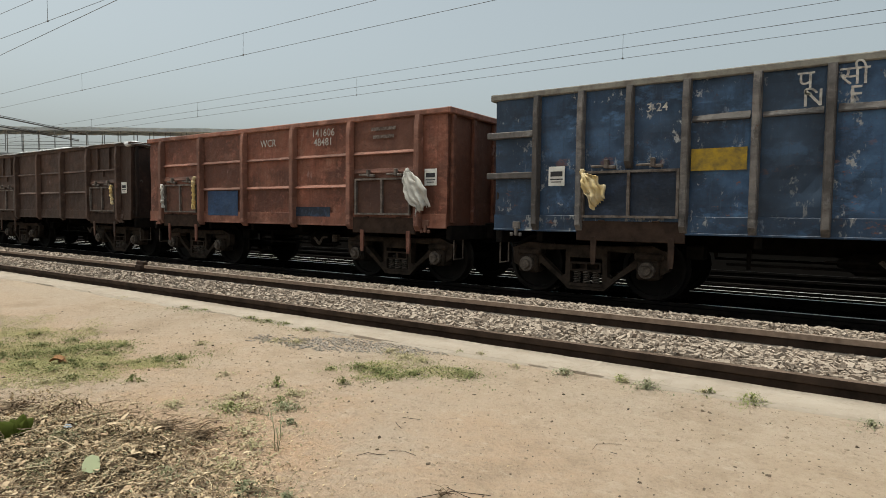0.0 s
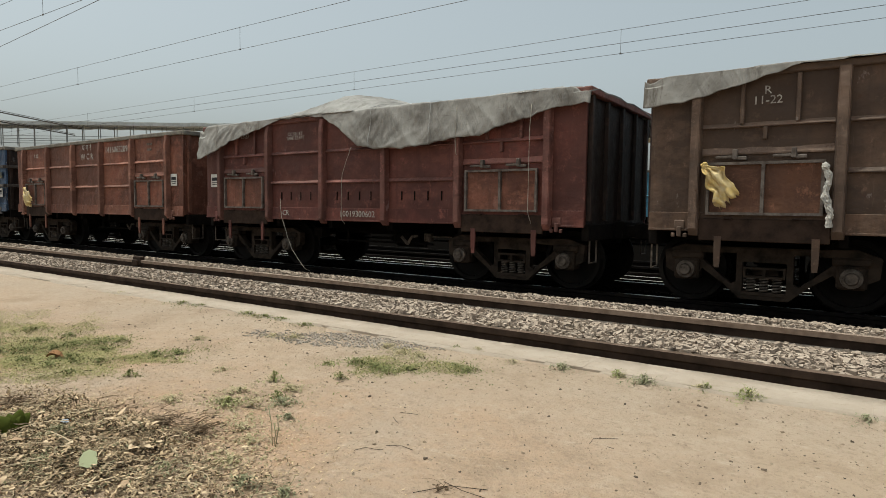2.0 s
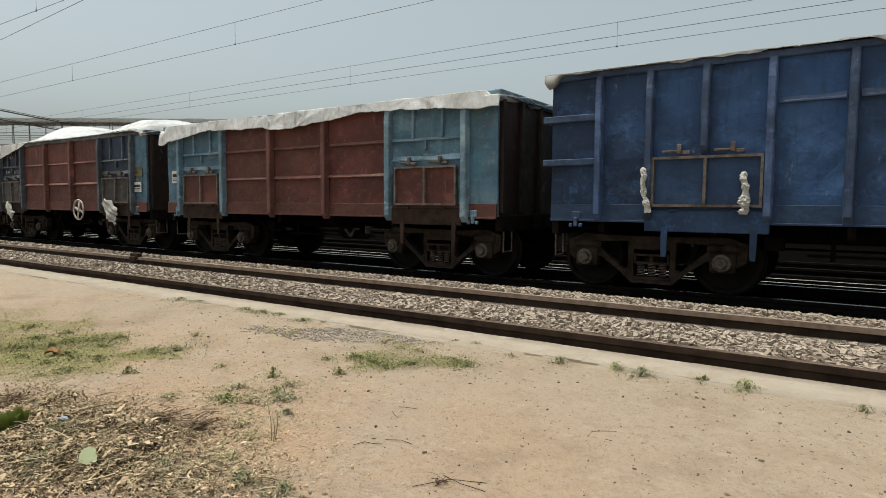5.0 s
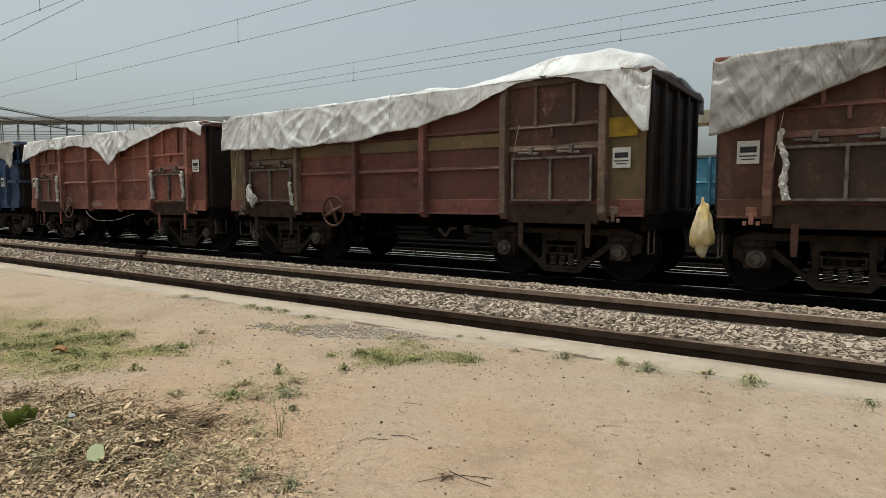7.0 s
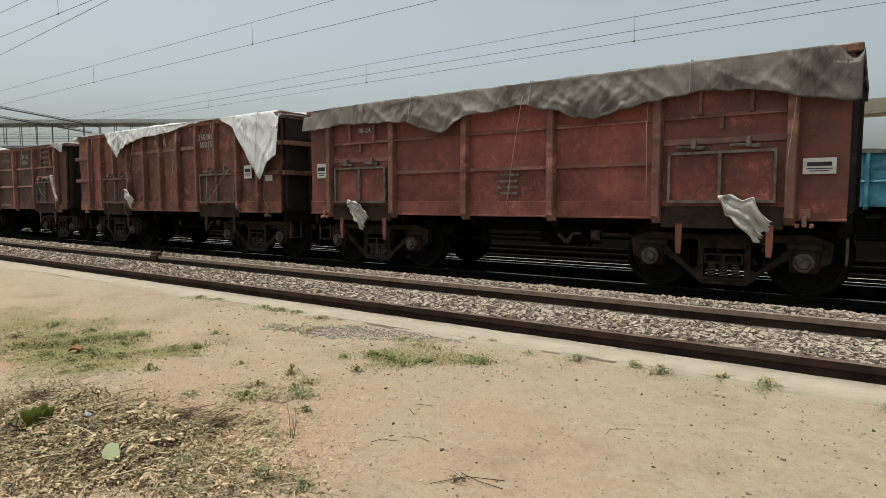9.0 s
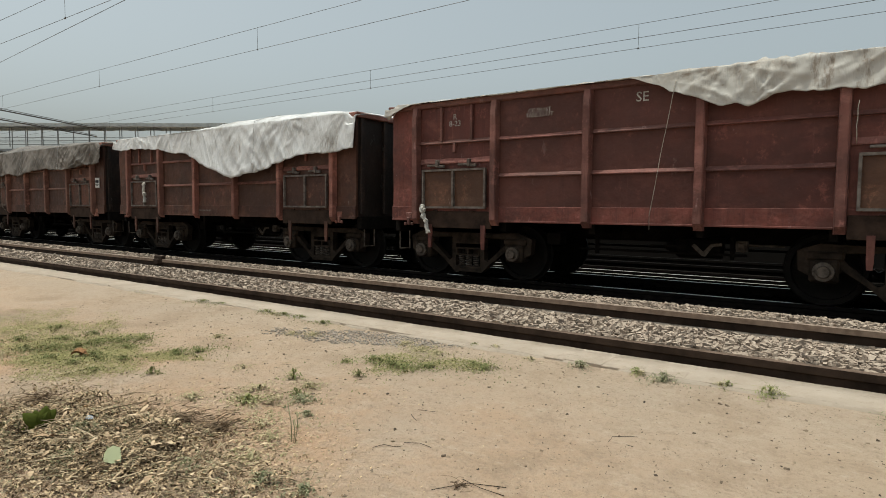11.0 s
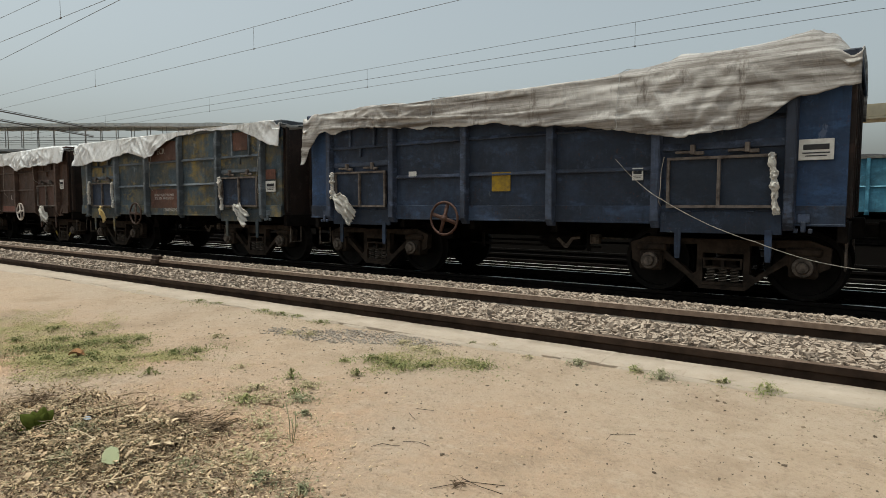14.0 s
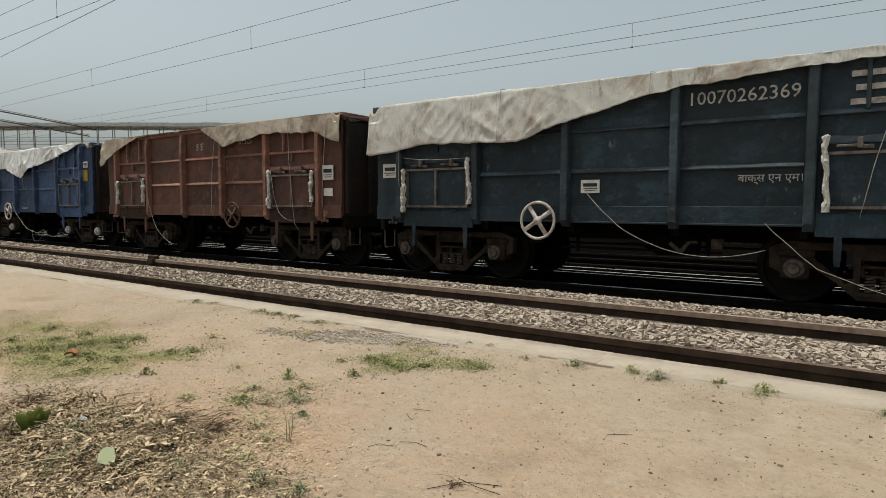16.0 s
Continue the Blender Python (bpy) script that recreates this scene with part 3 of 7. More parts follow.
def add_bogie(wagon, x, cap):
    bogie = part("bogie", shared("bolster", BOGIE, lambda: bm_boxes([(0, 0, 0.45, 0.34, 2.1, 0.2), (0, 0, 0.66, 0.5, 0.6, 0.24)], 0.02)), None, wagon, "heavy cast steel bogie", at=pose(x, 0, 0))
    for side in (-1, 1):
        y = side * 1.12
        part("side_frame", shared("side_frame", BOGIE, lambda: bm_plate(SIDE_OUT, HOLES, -0.07, 0.07)), None, bogie, at=pose(0, y, 0.10))
        part("spring_plate", shared("spring_plate", BOGIE, lambda: bm_boxes([(0, 0, 0.03, 0.56, 0.2, 0.05)], 0.006)), None, bogie, at=pose(0, y - side * 0.02, 0.17))
        part("spring_cap", shared("spring_cap", BOGIE, lambda: bm_plate([(-0.26, 0.25), (0.26, 0.25), (0.26, 0.40), (-0.26, 0.40)], [[(-0.23, 0.28), (-0.02, 0.28), (-0.02, 0.37), (-0.23, 0.37)], [(0.02, 0.28), (0.23, 0.28), (0.23, 0.37), (0.02, 0.37)]], -0.08, 0.08)), None, bogie, at=pose(0, y, 0.17))
        for k in (-0.16, 0.0, 0.16):
            part("spring", shared("spring", CAP, bm_spring, True), None, bogie, at=pose(k, y + side * 0.03, 0.22))
        for ax in (-1.0, 1.0):
            part("axle_box", shared("axle_box", BOGIE, lambda: bm_boxes([(0, 0, 0, 0.34, 0.3, 0.30), (0, 0, 0.2, 0.44, 0.24, 0.12)], 0.03)), None, bogie, at=pose(ax, y, 0.5))
            part("bearing_cap", shared("bearing_cap", cap, lambda: bm_lathe([(0.02, -0.09), (0.07, -0.09), (0.085, -0.05), (0.125, -0.045), (0.13, 0.0), (0.12, 0.02)], 14)), None, bogie, at=pose(ax, y + side * 0.17, 0.5, 0, 0, 0 if side < 0 else 180))
    for ax in (-1.0, 1.0):
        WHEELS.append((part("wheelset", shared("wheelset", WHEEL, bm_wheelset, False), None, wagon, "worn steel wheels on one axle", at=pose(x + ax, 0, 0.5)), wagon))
    return bogie


WHEELS = []


def bm_wheelset():
    bm = bm_lathe([(0.075, -0.95), (0.09, -0.93), (0.17, -0.92), (0.17, -0.84), (0.41, -0.855), (0.42, -0.92), (0.485, -0.92), (0.50, -0.80), (0.525, -0.785), (0.525, -0.76), (0.42, -0.765), (0.41, -0.79), (0.17, -0.76), (0.085, -0.74),
                   (0.085, 0.74), (0.17, 0.76), (0.41, 0.79), (0.42, 0.765), (0.525, 0.76), (0.525, 0.785), (0.50, 0.80), (0.485, 0.92), (0.42, 0.92), (0.41, 0.855), (0.17, 0.84), (0.17, 0.92), (0.09, 0.93), (0.075, 0.95)], 22)
    return bm


def bm_handwheel():
    bm = bmesh.new()
    n, ring = 28, 6
    loops = []
    for i in range(n):
        a = 2 * math.pi * i / n
        loops.append([bm.verts.new(((0.29 + 0.024 * math.cos(2 * math.pi * k / ring)) * math.cos(a), 0.024 * math.sin(2 * math.pi * k / ring), (0.29 + 0.024 * math.cos(2 * math.pi * k / ring)) * math.sin(a))) for k in range(ring)])
    for i in range(n):
        p, q = loops[i], loops[(i + 1) % n]
        for k in range(ring):
            bm.faces.new((p[k], p[(k + 1) % ring], q[(k + 1) % ring], q[k]))
    for a in (0, 90):
        bmesh.ops.create_cube(bm, size=1.0, matrix=Matrix.Rotation(radians(a), 4, "Y") @ Matrix.Diagonal((0.56, 0.022, 0.065, 1)))
    bmesh.ops.create_cube(bm, size=1.0, matrix=Matrix.Diagonal((0.1, 0.06, 0.1, 1)))
    bmesh.ops.recalc_face_normals(bm, faces=bm.faces[:])
    return bm


def bm_door(width, height):
    """The sheet of a flap door."""
    return bm_boxes([(0, 0, height / 2, width - 0.02, 0.03, height - 0.02)], 0.006)


def bm_door_frame(width, height):
    """The raised frame and middle bar of a flap door."""
    w, h, t = width / 2, height, 0.036
    return bm_plate([(-w, 0), (w, 0), (w, h), (-w, h)], [[(-w + t, t), (-0.02, t), (-0.02, h - t), (-w + t, h - t)], [(0.02, t), (w - t, t), (w - t, h - t), (0.02, h - t)]], -0.065, -0.012)


def bm_hinge():
    return bm_boxes([(-0.10, -0.03, 0, 0.28, 0.035, 0.035), (0.0, -0.045, 0.03, 0.06, 0.07, 0.13), (0.08, -0.03, -0.02, 0.12, 0.05, 0.05)], 0.008)


def bm_bracket():
    """A door stop hanging under the sill."""
    return bm_plate([(-0.045, 0.06), (0.045, 0.06), (0.04, -0.26), (0.03, -0.36), (-0.03, -0.36), (-0.04, -0.26)], [], -0.015, 0.015)


def add_side(w, facing, spec, paints):
    """One long side: sheet, posts, stiffeners, doors, sill."""
    kind, top = spec["kind"], spec["top"]
    body, rib, mid = paints
    y, turn = facing * WIDE, (0 if facing < 0 else 180)

    def put(name, me, x, z, out=0.0, label=""):
        return part(name, me, None, w, label, at=pose(x, y + facing * out, z, 0, 0, turn))

    posts = POSTS_A if kind == "A" else POSTS_B
    edges = (-HALF, *posts, HALF)
    for i, (x0, x1) in enumerate(zip(edges, edges[1:])):
        m = mid if abs(x0 + x1) / 2 < 2.47 else body
        if i in (0, len(edges) - 2) and spec.get("ends"):
            m = PAINT[spec["ends"]]
        variant = (i + spec["seed"]) % 3
        put("side_panel", shared(("side_panel", round(x1 - x0, 2), top, variant), m, lambda: dented(x1 - x0, top - FLOOR - 0.04, variant * 7.7, 0.014 if kind == "A" else 0.03)), (x0 + x1) / 2, FLOOR)
    upper, lower = (2.47, 1.85) if kind == "A" else (2.66, 2.66)
    for i, x in enumerate(posts):
        short = kind == "B" and i in (2, 8)
        foot = (2.02 if short else FLOOR - (0.10 if kind == "A" else 0.02))
        wide = 0.15 if kind == "A" else 0.12
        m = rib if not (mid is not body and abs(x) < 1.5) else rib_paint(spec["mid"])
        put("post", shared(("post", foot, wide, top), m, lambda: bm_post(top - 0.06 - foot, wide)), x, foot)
    pairs = list(zip(posts, posts[1:]))
    for i, (a, b) in enumerate(pairs):
        length = b - a - 0.15
        if kind == "A":
            end = i in (0, len(pairs) - 1)
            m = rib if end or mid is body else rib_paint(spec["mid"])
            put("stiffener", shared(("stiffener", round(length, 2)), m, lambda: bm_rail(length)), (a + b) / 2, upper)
            if end and not spec.get("bare"):
                stub = shared(("stub", top), rib, lambda: bm_boxes([(0, -0.03, 0, 0.05, 0.06, top - 0.1 - upper)], 0.006))
                for dx in (-0.28, 0.36):
                    put("stub_post", stub, (a + b) / 2 - facing * dx * (1 if i else 1), (top - 0.06 + upper) / 2)
                put("stub_post", shared("short_stub", rib, lambda: bm_boxes([(0, -0.03, 0, 0.05, 0.06, 0.16)], 0.006)), (a + b) / 2, upper - 0.11)
            if end:
                put("lintel", shared(("lintel", round(length, 2)), rib, lambda: bm_rail(length, 0.09, 0.05)), (a + b) / 2, 2.13)
            else:
                put("stiffener", shared(("stiffener", round(length, 2)), m, lambda: bm_rail(length)), (a + b) / 2, lower)
        elif 3 <= i <= 6:
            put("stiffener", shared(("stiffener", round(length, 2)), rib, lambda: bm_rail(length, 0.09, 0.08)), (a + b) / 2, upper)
    if kind == "B":
        for x0, x1 in ((-HALF - 0.12, posts[0] - 0.05), (posts[-1] + 0.05, HALF + 0.02)):
            for z in (2.62, 1.96):
                put("end_stiffener", shared(("end_stiffener", round(x1 - x0, 2)), rib, lambda: bm_boxes([(0, -0.05, 0, x1 - x0, 0.1, 0.10)], 0.01)), (x0 + x1) / 2, z)
    sill = OLIVE if spec["paint"] not in ("sea", "navy", "dim", "mixed") or mid is not body else body
    spots = ((-3.31, 1.36), (3.31, 1.36)) if kind == "A" else ((-2.49, 1.42), (2.46, 1.40))
    for i, (x, width) in enumerate(spots):
        door = put("door", shared(("door", width), spec["door"], lambda: bm_door(width, DOORTOP - DOORLOW)), x, DOORLOW, 0.035)
        part("door_frame", shared(("door_frame", width), spec["frame"], lambda: bm_door_frame(width, DOORTOP - DOORLOW)), None, door)
        for dx in (-0.34, 0.34):
            part("hinge", shared("hinge", FRAMESTEEL, bm_hinge), None, door, at=pose(dx, 0, DOORTOP - DOORLOW + 0.07))
        put("door_sill", shared(("door_sill", width), sill, lambda: bm_boxes([(0, -0.02, 0, width + 0.18, 0.05, 0.30), (0.4, -0.05, 0.15, 0.1, 0.06, 0.025), (-0.4, -0.05, 0.15, 0.1, 0.06, 0.025)], 0.008)), x, 1.09, 0.01)
        for dx in (-0.52, 0.62):
            put("door_stop", shared("door_stop", OLIVE if mid is not body else body if kind == "A" else sill, bm_bracket), x + dx, 0.94, 0.05)
    put("side_sill", shared("side_sill", mid if mid is not body else body, lambda: bm_boxes([(0, -0.012, 0.02, 2 * HALF, 0.04, 0.24), (0, -0.02, -0.105, 2 * HALF, 0.05, 0.03)], 0.005)), 0, FLOOR + 0.08)
    if spec["seed"] in (2, 4):
        for bay in (-1.65, 0.0, 1.65):
            for dx in (-0.45, -0.15, 0.15, 0.45):
                put("drain_slot", shared("drain_slot", UNDER, lambda: bm_boxes([(0, -0.012, 0, 0.018, 0.02, 0.17)])), bay + dx, 1.56)
    for x in (-HALF + 0.10, HALF - 0.12):
        put("rope_hook", shared("rope_hook", rib, lambda: bm_boxes([(0, -0.03, 0.03, 0.14, 0.04, 0.12), (0, -0.05, -0.07, 0.06, 0.05, 0.14), (-0.08, -0.05, -0.12, 0.05, 0.05, 0.06), (0.08, -0.05, -0.12, 0.05, 0.05, 0.06)], 0.01)), x * 0.93, FLOOR + 0.02)


def build_wagon(k, spec):
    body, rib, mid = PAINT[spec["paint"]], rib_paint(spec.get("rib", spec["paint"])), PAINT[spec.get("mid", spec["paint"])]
    top = spec["top"] = 3.17 if spec["kind"] == "A" else 3.27
    spec["door"] = PAINT[spec.get("door", spec["paint"])]
    spec["seed"] = k
    spec["frame"] = FRAMESTEEL
    w = tagged(new("freight_wagon"), spec["label"], "freight wagon", "wagons of the passing train")
    RIDERS.append((w, k))
    for facing in (-1, 1):
        add_side(w, facing, spec, (body, rib, mid))
    # Near-black end walls: shade in the gap between wagons, put into the paint.
    endm = body if spec.get("bare") else PAINT["gapshade"]
    for end in (-1, 1):
        x = end * HALF
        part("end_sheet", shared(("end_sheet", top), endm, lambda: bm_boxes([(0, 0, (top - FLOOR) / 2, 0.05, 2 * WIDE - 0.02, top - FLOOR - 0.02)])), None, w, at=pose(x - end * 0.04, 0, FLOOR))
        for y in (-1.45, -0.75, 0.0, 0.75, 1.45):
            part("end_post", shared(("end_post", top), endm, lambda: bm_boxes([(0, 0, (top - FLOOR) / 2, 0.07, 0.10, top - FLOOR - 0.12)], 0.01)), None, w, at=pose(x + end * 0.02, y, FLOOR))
        part("end_rim", shared("end_rim", spec_rim(spec), lambda: bm_boxes([(0, 0, 0, 0.14, 2 * WIDE + 0.1, 0.11)], 0.015)), None, w, at=pose(x + end * 0.02, 0, top - 0.02))
        if spec["kind"] == "B":
            for z in (2.62, 1.96):
                part("end_stiffener", shared("cross_stiffener", rib, lambda: bm_boxes([(0, 0, 0, 0.12, 2 * WIDE, 0.10)], 0.01)), None, w, at=pose(x + end * 0.05, 0, z))
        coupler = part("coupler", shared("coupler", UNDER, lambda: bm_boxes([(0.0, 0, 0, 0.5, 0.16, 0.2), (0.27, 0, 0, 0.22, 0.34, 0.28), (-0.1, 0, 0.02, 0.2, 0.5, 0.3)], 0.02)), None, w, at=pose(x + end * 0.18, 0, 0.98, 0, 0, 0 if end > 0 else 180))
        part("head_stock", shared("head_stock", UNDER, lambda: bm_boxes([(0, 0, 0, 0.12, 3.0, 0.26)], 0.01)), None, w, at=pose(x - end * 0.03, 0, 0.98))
        for y in (-1.38, 1.38):
            part("corner_step", shared("corner_step", CAP, lambda: bm_boxes([(0, 0, -0.2, 0.025, 0.02, 0.42), (0, 0.15, -0.4, 0.02, 0.3, 0.02), (0, 0.3, -0.2, 0.025, 0.02, 0.42)], 0.004)), None, w, at=pose(x - end * 0.02 + end * 0.03, y, 0.9))
    for side in (-1, 1):
        part("top_rim", shared(("top_rim", spec["kind"]), spec_rim(spec), lambda: bm_boxes([(0, 0, 0, 2 * HALF + 0.10, 0.13, 0.10)], 0.015)), None, w, at=pose(0, side * (WIDE - 0.01), top - 0.02))
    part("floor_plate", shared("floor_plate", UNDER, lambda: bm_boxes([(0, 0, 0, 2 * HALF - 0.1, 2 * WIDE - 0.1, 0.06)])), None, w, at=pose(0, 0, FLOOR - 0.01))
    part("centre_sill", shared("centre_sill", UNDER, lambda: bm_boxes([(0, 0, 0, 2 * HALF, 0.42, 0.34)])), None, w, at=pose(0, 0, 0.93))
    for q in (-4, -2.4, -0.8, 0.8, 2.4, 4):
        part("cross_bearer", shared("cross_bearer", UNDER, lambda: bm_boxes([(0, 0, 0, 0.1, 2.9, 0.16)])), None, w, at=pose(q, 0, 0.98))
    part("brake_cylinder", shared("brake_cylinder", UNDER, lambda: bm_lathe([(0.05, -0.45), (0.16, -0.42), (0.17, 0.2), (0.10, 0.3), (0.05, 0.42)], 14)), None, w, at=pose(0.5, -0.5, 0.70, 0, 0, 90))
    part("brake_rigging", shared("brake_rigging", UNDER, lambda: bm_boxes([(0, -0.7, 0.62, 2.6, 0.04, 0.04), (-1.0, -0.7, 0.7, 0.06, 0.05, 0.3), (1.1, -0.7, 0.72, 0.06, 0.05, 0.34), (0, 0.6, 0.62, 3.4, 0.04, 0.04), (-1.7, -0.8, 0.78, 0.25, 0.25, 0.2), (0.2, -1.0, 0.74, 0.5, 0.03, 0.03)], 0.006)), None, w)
    part("brake_lever", shared("brake_lever", CAP, lambda: bm_plate([(-0.30, 0.0), (-0.24, 0.05), (-0.05, -0.12), (0.10, 0.06), (0.32, 0.08), (0.32, 0.02), (0.14, 0.0), (-0.01, -0.22), (-0.09, -0.20)], [], -0.012, 0.012)), None, w, "bent steel brake lever", at=pose(0.75, -0.8, 0.74) @ Matrix.Scale(0.7, 4))
    part("valve_box", shared("valve_box", CAP, lambda: bm_boxes([(0, 0, 0, 0.16, 0.12, 0.16), (0, -0.07, 0, 0.10, 0.03, 0.10), (0.3, 0, 0.02, 0.5, 0.03, 0.03)], 0.012)), None, w, at=pose(1.25, -0.8, 0.76))
    for x in (-3.3, 3.3):
        bogie = add_bogie(w, x, CARD if k == 20 else CAP)
        if k == 17:
            for end in (-1, 1):
                part("painted_stripe", shared("painted_stripe", YELLOW, lambda: bm_boxes([(0, 0, 0, 0.20, 0.006, 0.09)])), None, bogie, "yellow painted stripe", at=pose(0.50 * end, -1.196, 0.36, 0, 42 * -end, 0))
    if spec.get("wheel") is not None:
        part("handbrake_wheel", shared("handbrake_wheel", spec_wheel(spec), bm_handwheel, True), None, w, spec.get("wheel_label", "round four-spoked handbrake wheel"), at=pose(spec["wheel"], -WIDE - 0.14, 1.09, 0, 40 + 13 * k, 0))
        part("handbrake_shaft", shared("handbrake_shaft", UNDER, lambda: bm_boxes([(0, 0.2, 0, 0.05, 0.5, 0.05), (0, 0.3, 0.08, 0.12, 0.3, 0.12)], 0.008)), None, w, at=pose(spec["wheel"], -WIDE - 0.1, 1.09))
    for item in spec.get("marks", ()):
        what, x, z, *rest = item
        y = -WIDE - (0.012 if spec["kind"] == "A" else 0.04)
        if what == "card":
            width, height = rest if rest else (0.27, 0.30)
            card = part("card", shared(("card", width, height), CARD, lambda: bm_boxes([(0, 0, 0, width, 0.012, height)], 0.003)), None, w, "white printed card", at=pose(x, y - 0.025, z))
            for i, (bx, bz, bw, bh) in enumerate([(0, 0.12, 0.74, 0.26), (0, -0.16, 0.78, 0.06), (0, -0.30, 0.6, 0.05)]):
                part("print_bar", shared(("print", width, height, bw), INK, lambda: bm_boxes([(0, 0, 0, width * bw, 0.004, height * bh)])), None, card, at=pose(width * bx, -0.008, height * bz))
        elif what == "patch":
            width, height, m = rest
            part("paint_patch", shared(("patch", width, height), m, lambda: bm_boxes([(0, 0, 0, width, 0.006, height)])), None, w, "painted patch", at=pose(x, y - 0.02, z))
        elif what == "bars":
            width, height, n = rest
            for i in range(n):
                part("print_bar", shared(("bars", width, height, n, i % 2), WHITE if spec["paint"] in ("sea", "navy") else FADED, lambda: bm_boxes([(0, 0, 0, width * (1.0 if i % 2 == 0 else 0.86), 0.004, height / n * 0.42)])), None, w, at=pose(x, y - 0.02, z + height * (0.5 - (i + 0.5) / n)))
        else:
            lettering(rest[0], what, WHITE, w, x, y - 0.024, z)
    return w


def spec_rim(spec):
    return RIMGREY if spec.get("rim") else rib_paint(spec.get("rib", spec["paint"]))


def spec_wheel(spec):
    return {"red": PAINT["brown"], "dark": PAINT["dark"]}.get(spec.get("wheel_paint"), WHEELPAINT)


